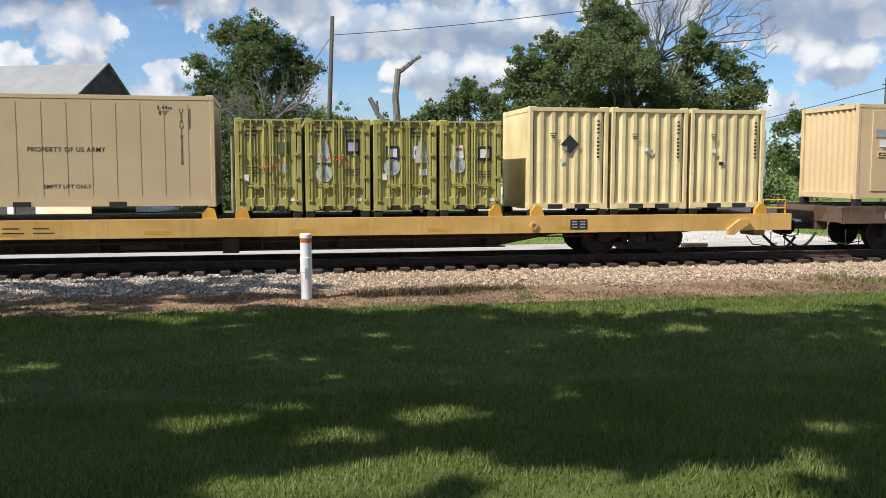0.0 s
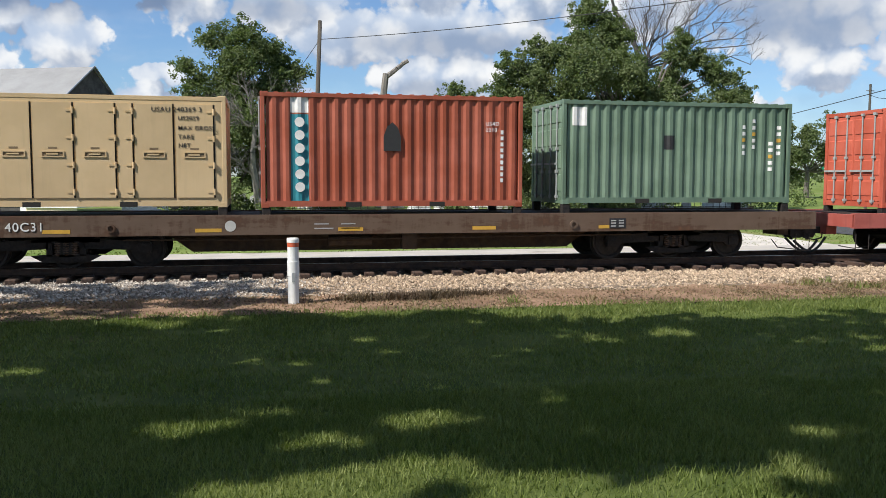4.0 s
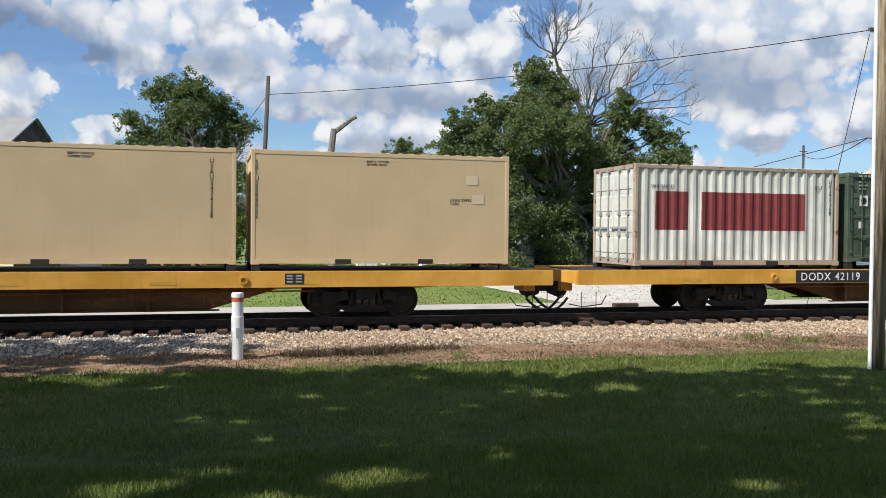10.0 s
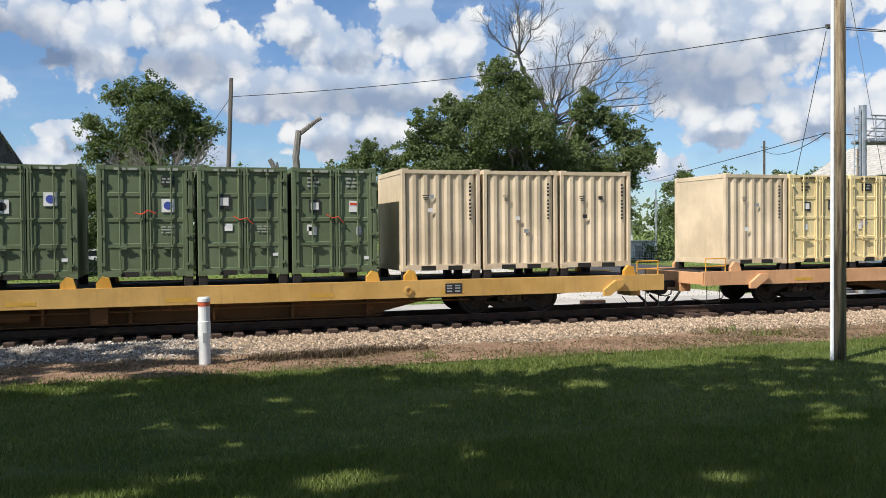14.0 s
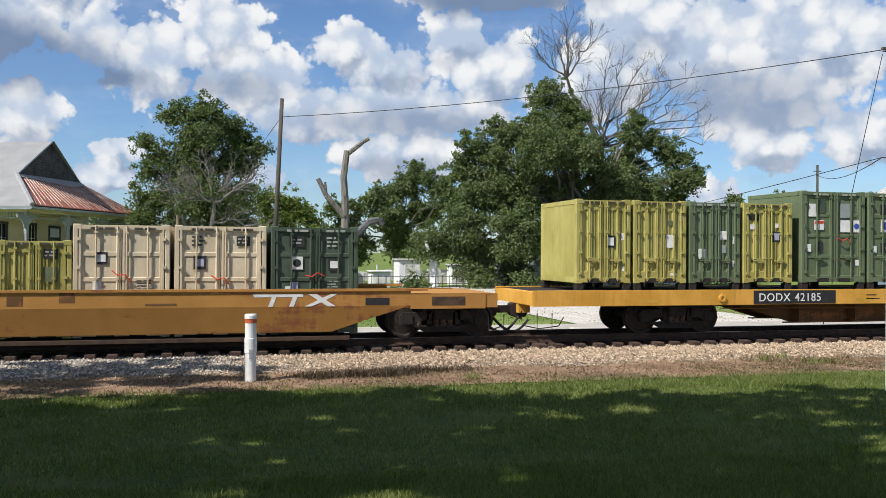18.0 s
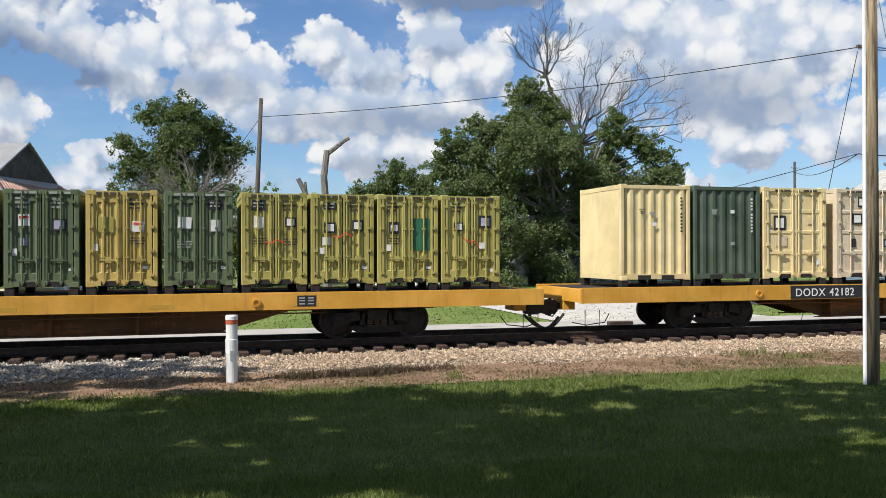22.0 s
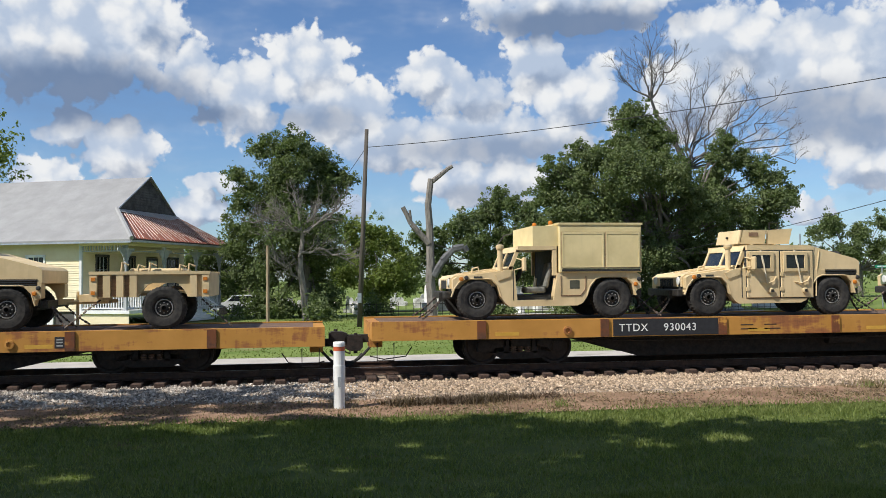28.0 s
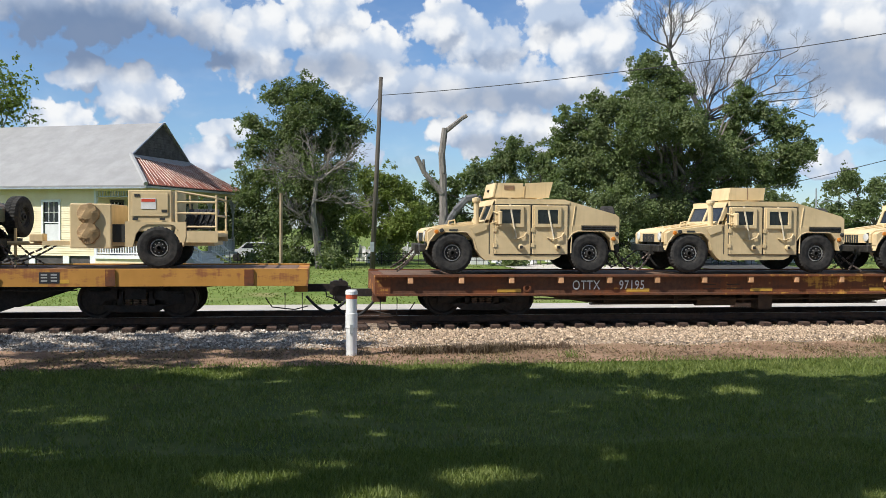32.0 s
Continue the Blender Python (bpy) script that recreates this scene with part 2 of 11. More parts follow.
YELLOW = paint("yellow_paint", (0.62, 0.31, 0.035), rust=0.22, grime=0.4)
def rusted_paint(name, rgb, amount=0.5, dark=(0.10, 0.042, 0.022), mid=(0.30, 0.12, 0.045)):
    """Old paint with long runs of rust showing the primer and bare steel."""
    m = bpy.data.materials.new(name)
    m.use_nodes = True
    n = Nodes(m.node_tree)
    at = n.add("ShaderNodeTexCoord").outputs["Object"]
    off = n.vec("ADD", at, n.scale((3.1, 5.7, 2.3), n.math("MULTIPLY", n.add("ShaderNodeObjectInfo").outputs["Random"], 40.0)))
    slow = n.noise(n.vec("MULTIPLY", off, (0.55, 1.0, 2.2)), 1.0, 6.0, 0.68)
    run = n.noise(n.vec("MULTIPLY", off, (7.0, 7.0, 0.8)), 1.0, 5.0, 0.65)
    col = n.mix(n.noise(off, 2.2, 5.0), tuple(c * 0.72 for c in rgb), tuple(min(1.0, c * 1.12 + 0.02) for c in rgb))
    k = n.math("ADD", n.math("MULTIPLY", slow, 0.72), n.math("MULTIPLY", run, 0.28))
    col = n.mix(n.ramp(k, 0.62 - 0.26 * amount, 0.70 - 0.26 * amount), col, mid)
    col = n.mix(n.ramp(k, 0.68 - 0.24 * amount, 0.80 - 0.24 * amount), col, n.mix(n.noise(off, 11.0, 4.0), dark, (0.19, 0.085, 0.045)))
    p = n.add("ShaderNodeBsdfPrincipled")
    n.put(p.inputs["Base Color"], col)
    p.inputs["Roughness"].default_value = 0.75
    p.inputs["Specular IOR Level"].default_value = 0.25
    b_ = n.add("ShaderNodeBump")
    b_.inputs["Strength"].default_value = 0.3
    b_.inputs["Distance"].default_value = 0.006
    n.put(b_.inputs["Height"], n.noise(off, 40.0, 4.0))
    n.put(p.inputs["Normal"], b_.outputs[0])
    o = n.add("ShaderNodeOutputMaterial")
    n.t.links.new(p.outputs[0], o.inputs[0])
    return m


# girder paint browned so the deck's shade is in it; also colours side marks
SHADE_MARK_BROWN = rusted_paint("shade_and_mark_brown", (0.15, 0.07, 0.022), 0.35, (0.05, 0.028, 0.016))
RUSTY_YELLOW = rusted_paint("rusty_yellow_paint", (0.58, 0.29, 0.05), 0.95, (0.035, 0.02, 0.015), (0.17, 0.06, 0.025))
YELLOW_OLD = paint("old_yellow_paint", (0.52, 0.24, 0.045), rust=0.75, grime=0.6)
YELLOW_PALE = paint("pale_yellow_paint", (0.58, 0.34, 0.09), rust=0.3, grime=0.4)
PINKISH = paint("faded_salmon_paint", (0.58, 0.31, 0.145), rust=0.25, grime=0.3)
BROWN = rusted_paint("brown_car_paint", (0.125, 0.08, 0.052), 0.5, (0.045, 0.03, 0.022), (0.085, 0.048, 0.03))
CAR_RED = paint("red_car_paint", (0.34, 0.075, 0.055), rust=0.3, grime=0.4)
OLIVE_CAR = paint("olive_car_paint", (0.17, 0.15, 0.07), rust=0.25, grime=0.4)
TTX_ORANGE = rusted_paint("orange_yellow_car_paint", (0.50, 0.24, 0.045), 0.40)
WELL_ORANGE = rusted_paint("well_car_paint", (0.44, 0.21, 0.045), 0.35)
BLACK_PANEL = plain("black_stencil_panel", (0.018, 0.018, 0.02), 0.7)
UNDER = stuff_material("underframe_brown", (0.045, 0.026, 0.016), (0.085, 0.048, 0.025), 0.85, 5.0, 0.4)
STEEL_DARK = stuff_material("dark_truck_steel", (0.012, 0.010, 0.009), (0.032, 0.023, 0.018), 0.8, 8.0, 0.4, metal=0.1)
WHEEL_STEEL = stuff_material("wheel_steel", (0.018, 0.014, 0.012), (0.045, 0.032, 0.024), 0.65, 9.0, 0.2, metal=0.3)
DECK = stuff_material("deck_planks", (0.10, 0.06, 0.04), (0.17, 0.10, 0.06), 0.85, 2.0, 0.5)
WHITE_MARK = plain("white_stencil", (0.72, 0.71, 0.67), 0.65)
BLACK_MARK = plain("black_stencil", (0.025, 0.025, 0.025), 0.65)
RED_MARK = plain("red_strap", (0.65, 0.07, 0.03), 0.6)
REFLECT = plain("reflector_yellow", (0.56, 0.32, 0.045), 0.45)
RUBBER = stuff_material("rubber", (0.012, 0.012, 0.012), (0.035, 0.033, 0.03), 0.85, 12.0, 0.3)
CHAIN = stuff_material("chain_steel", (0.06, 0.05, 0.045), (0.16, 0.12, 0.09), 0.6, 12.0, 0.2, metal=0.6)
GLASS_DARK = stuff_material("dark_window_glass", (0.01, 0.012, 0.014), (0.02, 0.024, 0.028), 0.08, 3.0, 0.0)


# ---- building words ----
def box(bm, x0, x1, y0, y1, z0, z1, m=None):
    vs = [Vector((x, y, z)) for x in (x0, x1) for y in (y0, y1) for z in (z0, z1)]
    if m is not None:
        vs = [m @ v for v in vs]
    v = [bm.verts.new(c) for c in vs]
    for a in ((0, 1, 3, 2), (4, 6, 7, 5), (0, 4, 5, 1), (2, 3, 7, 6), (0, 2, 6, 4), (1, 5, 7, 3)):
        bm.faces.new([v[i] for i in a])


def soft_box(bm, x0, x1, y0, y1, z0, z1, r=0.02, m=None):
    """A box with its twelve edges cut at r."""
    cx, cy, cz = (x0 + x1) / 2, (y0 + y1) / 2, (z0 + z1) / 2
    hx, hy, hz = (x1 - x0) / 2, (y1 - y0) / 2, (z1 - z0) / 2
    r = min(r, hx * 0.9, hy * 0.9, hz * 0.9)
    pts = []
    for sx in (-1, 1):
        for sy in (-1, 1):
            for sz in (-1, 1):
                pts += [(sx * hx, sy * (hy - r), sz * (hz - r)), (sx * (hx - r), sy * hy, sz * (hz - r)), (sx * (hx - r), sy * (hy - r), sz * hz)]
    b2 = bmesh.new()
    for p in pts:
        q = Vector((cx + p[0], cy + p[1], cz + p[2]))
        b2.verts.new(m @ q if m is not None else q)
    bmesh.ops.convex_hull(b2, input=b2.verts)
    me = bpy.data.meshes.new("tmp")
    b2.to_mesh(me)
    b2.free()
    bm.from_mesh(me)
    bpy.data.meshes.remove(me)


def tube(bm, a, b, r, n=8, r2=None, caps=True):
    """A round bar from a to b."""
    a, b = Vector(a), Vector(b)
    r2 = r if r2 is None else r2
    q = (b - a).to_track_quat("Z", "Y").to_matrix()
    ra = [bm.verts.new(a + q @ Vector((r * math.cos(k * math.tau / n), r * math.sin(k * math.tau / n), 0))) for k in range(n)]
    rb = [bm.verts.new(b + q @ Vector((r2 * math.cos(k * math.tau / n), r2 * math.sin(k * math.tau / n), 0))) for k in range(n)]
    for k in range(n):
        bm.faces.new((ra[k], ra[(k + 1) % n], rb[(k + 1) % n], rb[k]))
    if caps:
        bm.faces.new(ra[::-1])
        bm.faces.new(rb)


def pipe(bm, pts, r, n=6):
    """A bent bar through all the points, in one piece."""
    pts = [Vector(p) for p in pts]
    rings = []
    for i, p in enumerate(pts):
        d = (pts[min(i + 1, len(pts) - 1)] - pts[max(i - 1, 0)]).normalized()
        q = d.to_track_quat("Z", "Y").to_matrix()
        rings.append([bm.verts.new(p + q @ Vector((r * math.cos(k * math.tau / n), r * math.sin(k * math.tau / n), 0))) for k in range(n)])
    for a, b in zip(rings, rings[1:]):
        for k in range(n):
            bm.faces.new((a[k], a[(k + 1) % n], b[(k + 1) % n], b[k]))
    bm.faces.new(rings[0][::-1])
    bm.faces.new(rings[-1])


def lathe(bm, profile, axis="y", n=20, at=(0, 0, 0), caps=(True, True)):
    """Turns (radius, along) pairs round an axis."""
    rings = []
    for r, d in profile:
        ring = []
        for k in range(n):
            c, s = r * math.cos(k * math.tau / n), r * math.sin(k * math.tau / n)
            p = {"y": (c, d, s), "x": (d, c, s), "z": (c, s, d)}[axis]
            ring.append(bm.verts.new(Vector(at) + Vector(p)))
        rings.append(ring)
    for r0, r1 in zip(rings, rings[1:]):
        for k in range(n):
            bm.faces.new((r0[k], r0[(k + 1) % n], r1[(k + 1) % n], r1[k]))
    if caps[0]:
        bm.faces.new(rings[0][::-1])
    if caps[1]:
        bm.faces.new(rings[-1])


def slab(bm, outline, y0, y1):
    """An outline of (x, z) points given thickness from y0 to y1."""
    a = [bm.verts.new((x, y0, z)) for x, z in outline]
    b = [bm.verts.new((x, y1, z)) for x, z in outline]
    bm.faces.new(a)
    bm.faces.new(b[::-1])
    k = len(a)
    for i in range(k):
        bm.faces.new((a[i], b[i], b[(i + 1) % k], a[(i + 1) % k]))


def mesh_of(name, bm, mat, smooth=False):
    bmesh.ops.recalc_face_normals(bm, faces=bm.faces)
    me = bpy.data.meshes.new(name)
    bm.to_mesh(me)
    bm.free()
    me.materials.append(mat)
    if smooth:
        me.polygons.foreach_set("use_smooth", [True] * len(me.polygons))
    return me


def part(name, bm, mat, parent, label="", m=None, smooth=False):
    ob = new(name, mesh_of(name, bm, mat, smooth) if isinstance(bm, bmesh.types.BMesh) else bm)
    ob.parent = parent
    if m is not None:
        ob.matrix_basis = m
    if label:
        ob["label"] = label
    return ob


def boxes(name, rows, mat, parent, label="", m=None, r=0.0):
    bm = bmesh.new()
    for b in rows:
        if r:
            soft_box(bm, *b, r)
        else:
            box(bm, *b)
    return part(name, bm, mat, parent, label, m)


def thing(name, label, category, group="", kind="", m=None):
    ob = new(name)
    ob.empty_display_size = 0.2
    if m is not None:
        ob.matrix_basis = m
    return tagged(ob, label, category, group, kind)


def raw_mesh(name, verts, faces, mat, smooth=False):
    me = bpy.data.meshes.new(name)
    me.from_pydata(verts, [], faces)
    me.materials.append(mat)
    if smooth:
        me.polygons.foreach_set("use_smooth", [True] * len(me.polygons))
    me.update()
    return me


LETTERS = {}


def letters(text, size, mat, parent, x, y, z, name="lettering", align="LEFT", upright=False, squeeze=1.0):
    """Stencilled words on a side that faces -y; upright: one letter below another."""
    key = (text, size, mat.name, align, upright, squeeze)
    if key not in LETTERS:
        cu = bpy.data.curves.new("lettering", "FONT")
        cu.body = "\n".join(text) if upright else text
        cu.size, cu.extrude, cu.align_x, cu.space_line = size, 0.002, "CENTER" if upright else align, 0.86 if upright else 0.95
        cu.offset, cu.space_character = size * 0.004, 1.12
        tmp = bpy.data.objects.new("tmp", cu)
        scene.collection.objects.link(tmp)
        bpy.context.view_layer.update()
        me = bpy.data.meshes.new_from_object(tmp.evaluated_get(bpy.context.evaluated_depsgraph_get()))
        me.transform(Matrix.Rotation(radians(90), 4, "X") @ Matrix.Diagonal((squeeze, 1, 1, 1)))
        me.materials.clear()
        me.materials.append(mat)
        bpy.data.objects.remove(tmp)
        LETTERS[key] = me
    ob = new(name, LETTERS[key])
    ob.parent = parent
    ob.matrix_basis = pose(x, y, z)
    return ob


# ---- ground ----
GRASS_GROUND = stuff_material("lawn_soil_and_thatch", (0.06, 0.088, 0.02), (0.11, 0.135, 0.036), 0.95, 0.9, 0.6, 40.0, c=(0.15, 0.11, 0.055), cut=(0.60, 0.74), spec=0.1)
FAR_LAWN = stuff_material("far_lawn_grass", (0.10, 0.15, 0.032), (0.17, 0.215, 0.06), 0.95, 0.25, 0.6, 9.0, c=(0.22, 0.20, 0.09), cut=(0.56, 0.72), spec=0.1)
DIRT = stuff_material("dry_dirt", (0.17, 0.105, 0.068), (0.29, 0.19, 0.125), 0.95, 1.4, 0.6, 50.0, c=(0.11, 0.075, 0.045), cut=(0.5, 0.66), spec=0.1)
ROAD_MAT = stuff_material("pale_gravel_road", (0.42, 0.39, 0.34), (0.52, 0.48, 0.42), 0.9, 0.8, 0.5, 60.0, c=(0.30, 0.27, 0.22), cut=(0.56, 0.7), spec=0.2)
ASPHALT = stuff_material("asphalt", (0.045, 0.045, 0.047), (0.075, 0.073, 0.07), 0.9, 1.5, 0.5, 80.0)


def lawn_height(x, y):
    k = min(1.0, max(0.0, (13.0 - y) / 13.0))
    return 0.72 * k * k * (3 - 2 * k) + 0.03 * noise.noise((x * 0.3, y * 0.3, 0.0))


def sheet(name, x0, x1, y0, y1, nx, ny, height, mat, label, category):
    xs, ys = np.linspace(x0, x1, nx), np.linspace(y0, y1, ny)
    vs = [(x, y, height(x, y)) for y in ys for x in xs]
    fs = [(j * nx + i, j * nx + i + 1, (j + 1) * nx + i + 1, (j + 1) * nx + i) for j in range(ny - 1) for i in range(nx - 1)]
    return tagged(new(name, raw_mesh(name, vs, fs, mat, True)), label, category, kind="structure")


def build_ground():
    far = new("ground", raw_mesh("ground", [(-2500, -2500, -0.06), (2500, -2500, -0.06), (2500, 2500, -0.06), (-2500, 2500, -0.06)], [(0, 1, 2, 3)], FAR_LAWN))
    tagged(far, "wide flat grassy ground running to the horizon", "ground", kind="structure")
    sheet("lawn", -60, 60, -40, 15.3, 161, 90, lawn_height, GRASS_GROUND, "mown green lawn sloping to the track", "lawn")
    sheet("dirt_strip", -60, 60, 15.2, 17.6, 200, 12, lambda x, y: 0.012 + 0.035 * noise.noise((x * 0.7, y * 0.9, 3.0)) * min(1, (y - 15.2) * 3), DIRT, "strip of dry dirt with dead grass beside the track", "dirt")
    # ballast bed of the track
    bm = bmesh.new()
    prof = [(17.0, -0.02), (17.6, 0.02), (18.6, 0.06), (19.3, 0.09), (19.6, 0.07), (19.8, 0.09), (22.3, 0.11), (22.7, 0.10), (24.3, -0.03)]
    xs = list(np.linspace(-60, 80, 240)) + [140, 300, 600]
    xs = [-400, -200, -100] + xs
    rows = []
    for x in xs:
        rows.append([bm.verts.new((x, y, z + (0.02 * noise.noise((x * 1.3, y * 1.7, 0)) if 17.2 < y < 24 else 0))) for y, z in prof])
    for a, b in zip(rows, rows[1:]):
        for i in range(len(prof) - 1):
            bm.faces.new((a[i], b[i], b[i + 1], a[i + 1]))
    tagged(new("ballast_bed", mesh_of("ballast_bed", bm, BALLAST, True)), "pale crushed-stone ballast bed under the rails", "ballast", kind="structure")
    sheet("road", -400, 400, 25.0, 28.0, 80, 6, lambda x, y: -0.03 + 0.01 * noise.noise((x * 0.4, y, 0)), ROAD_MAT, "pale gravel lane behind the railway", "road")
    sheet("driveway", 12.0, 20.5, 27.9, 60.0, 14, 24, lambda x, y: -0.035 + 0.01 * noise.noise((x, y * 0.4, 9)), ROAD_MAT, "pale gravel drive leading off the lane", "driveway")
    sheet("cross_street", 24.5, 32.0, -30.0, 120.0, 8, 80, lambda x, y: -0.02 if y < 19 or y > 23.6 else 0.34, ASPHALT, "asphalt street crossing the railway", "road")


BALLAST = stuff_material("pale_ballast", (0.22, 0.165, 0.115), (0.40, 0.32, 0.24), 0.9, 7.0, 1.0, 45.0, c=(0.11, 0.085, 0.065), cut=(0.48, 0.6), spec=0.2)
STONE = stuff_material("crushed_stone", (0.26, 0.188, 0.122), (0.50, 0.388, 0.275), 0.9, 9.0, 0.3, 60.0, spread=0.5, island=True, spec=0.2)
STONE_GREY = stuff_material("grey_crushed_stone", (0.20, 0.17, 0.138), (0.50, 0.45, 0.385), 0.9, 9.0, 0.3, 60.0, spread=0.6, island=True, spec=0.2)
RAIL_STEEL = stuff_material("rusty_rail", (0.05, 0.03, 0.022), (0.10, 0.055, 0.035), 0.7, 6.0, 0.2, metal=0.3)
RAIL_HEAD = stuff_material("polished_rail_head", (0.20, 0.19, 0.18), (0.32, 0.30, 0.28), 0.32, 6.0, 0.05, metal=0.9)
TIE_WOOD = stuff_material("creosoted_wood", (0.035, 0.022, 0.016), (0.085, 0.05, 0.033), 0.9, 3.0, 0.8, 50.0, stretch=(4, 1, 4), c=(0.16, 0.09, 0.06), cut=(0.6, 0.72))


def build_track():
    t = thing("railway_track", "single railway track with rusty rails on dark wooden ties", "railway track", kind="structure")
    for y in (TRACK_Y - 0.7525, TRACK_Y + 0.7525):
        bm = bmesh.new()
        sec = [(-0.07, 0.20), (0.07, 0.20), (0.07, 0.215), (0.012, 0.235), (0.012, 0.325), (0.035, 0.335), (0.036, 0.368), (-0.036, 0.368), (-0.035, 0.335), (-0.012, 0.325), (-0.012, 0.235), (-0.07, 0.215)]
        a = [bm.verts.new((-400, y + p, z)) for p, z in sec]
        b = [bm.verts.new((600, y + p, z)) for p, z in sec]
        for i in range(len(sec)):
            bm.faces.new((a[i], b[i], b[(i + 1) % len(sec)], a[(i + 1) % len(sec)]))
        rail = part("rail", bm, RAIL_STEEL, t)
        boxes("rail_head", [(-400, 600, y - 0.034, y + 0.034, 0.366, RAIL_Z)], RAIL_HEAD, rail, "worn shiny running surface")
    bm = bmesh.new()
    soft_box(bm, -0.115, 0.115, -1.38, 1.3, -0.17, 0.0, 0.018)
    tie = mesh_of("tie", bm, TIE_WOOD)
    bm = bmesh.new()
    box(bm, -0.10, 0.10, -0.9, -0.6, 0.0, 0.018)
    box(bm, -0.10, 0.10, 0.6, 0.9, 0.0, 0.018)
    for y in (-0.86, -0.66, 0.66, 0.86):
        tube(bm, (0.06, y, 0.01), (0.06, y, 0.05), 0.014, 6)
    plate = mesh_of("tie_plate", bm, RAIL_STEEL)
    rnd = random.Random(4)
    for i in range(150):
        m = pose(-20 + i * 0.51 + rnd.uniform(-0.03, 0.03), TRACK_Y + rnd.uniform(-0.06, 0.06), 0.20, 0, 0, rnd.uniform(-1.5, 1.5))
        o = part("tie", tie, None, t, m=m)
        part("tie_plate", plate, None, o)
    bm = bmesh.new()
    for i in range(-700, 1000):
        x = -20 + i * 0.51
        if x < -20.3 or x > 56.3:
            box(bm, x - 0.115, x + 0.115, TRACK_Y - 1.3, TRACK_Y + 1.3, 0.03, 0.20)
    tagged(part("far_ties", bm, TIE_WOOD, t), kind="stuff")
    return t


def scatter(rnd, count, place, verts, faces):
    """Many small copies of one little shape in a single mesh."""
    base, k = np.array(verts), len(verts)
    allv, allf = np.zeros((count * k, 3)), []
    for i in range(count):
        m, sc = place(rnd)
        r = np.array(m.to_3x3())
        allv[i * k:(i + 1) * k] = (base * sc) @ r.T + np.array(m.translation)
        allf += [tuple(j + i * k for j in f) for f in faces]
    return allv.tolist(), allf


def stones_mesh():
    """Loose crushed stone over the shoulder and between the ties."""
    rnd = np.random.RandomState(5)
    count = 52000
    o = np.array([(1, 0, 0), (-1, 0, 0), (0, 1, 0), (0, -1, 0), (0, 0, 1), (0, 0, -1)], float)
    f = np.array([(0, 2, 4), (2, 1, 4), (1, 3, 4), (3, 0, 4), (2, 0, 5), (1, 2, 5), (3, 1, 5), (0, 3, 5)])
    y = 17.0 + 2.9 * rnd.beta(2.2, 1.2, count)
    x = rnd.uniform(-14, 36, count)
    far = rnd.rand(count) < 0.12
    y = np.where(far, rnd.uniform(19.7, 24.0, count), y)
    z = np.interp(y, [17.0, 17.6, 18.6, 19.3, 19.6, 19.8, 22.3, 24.3], [-0.01, 0.02, 0.06, 0.09, 0.07, 0.09, 0.11, -0.02])
    s = rnd.uniform(0.012, 0.040, (count, 1)) * rnd.uniform(0.6, 1.35, (count, 3))
    v = o[None] * s[:, None] * rnd.uniform(0.7, 1.3, (count, 6, 1))
    a = rnd.uniform(0, math.tau, count)
    b = rnd.uniform(-0.7, 0.7, count)
    ca, sa, cb, sb = np.cos(a), np.sin(a), np.cos(b), np.sin(b)
    r = np.zeros((count, 3, 3))
    r[:, 0, 0], r[:, 0, 1], r[:, 1, 0], r[:, 1, 1], r[:, 2, 2] = ca * cb, -sa, sa * cb, ca, cb
    r[:, 0, 2], r[:, 1, 2], r[:, 2, 0] = ca * sb, sa * sb, -sb
    v = np.einsum("nij,nkj->nki", r, v) + np.stack([x, y, z + 0.01], 1)[:, None]
    # fresh grey stone was dumped along the first stretch
    grey = x + rnd.normal(0, 0.7, count) < 0.7
    for pick, mat, label in ((~grey, STONE, "loose tan crushed stones along the track"), (grey, STONE_GREY, "loose pale grey crushed stones along the track")):
        w = v[pick]
        fs = f[None] + 6 * np.arange(len(w))[:, None, None]
        ob = new("ballast_stones", raw_mesh("ballast_stones", w.reshape(-1, 3).tolist(), fs.reshape(-1, 3).tolist(), mat))
        tagged(ob, label, "ballast", kind="stuff")


build_ground()
build_track()
stones_mesh()


# ---- the train: everything on it moves together along -x ----
SPEED, GAIN, HOLD_FROM, HOLD_TO = 12.80, 0.0547, 1.6, 3.9333
CARS = []
LOADS = []
PAPER_DULL = plain("dull_white_paint", (0.50, 0.49, 0.45))
GREY_ROW = plain("grey_row", (0.35, 0.35, 0.34))
MOVING = []          # thing, place along the train, y, z


def gone(t):
    """Metres the train has rolled at t seconds; it seems to stand from 1.6 to 3.93 s."""
    k = t if t < HOLD_FROM else HOLD_FROM if t < HOLD_TO else t - (HOLD_TO - HOLD_FROM)
    return SPEED * k + GAIN * k * k / 2


def on_train(ob, u, z=0.0, y=TRACK_Y):
    ob.matrix_basis = pose(u, y, z)
    MOVING.append((ob, u, y, z))
    return ob


WHEEL_R = 0.42
AXLES = []


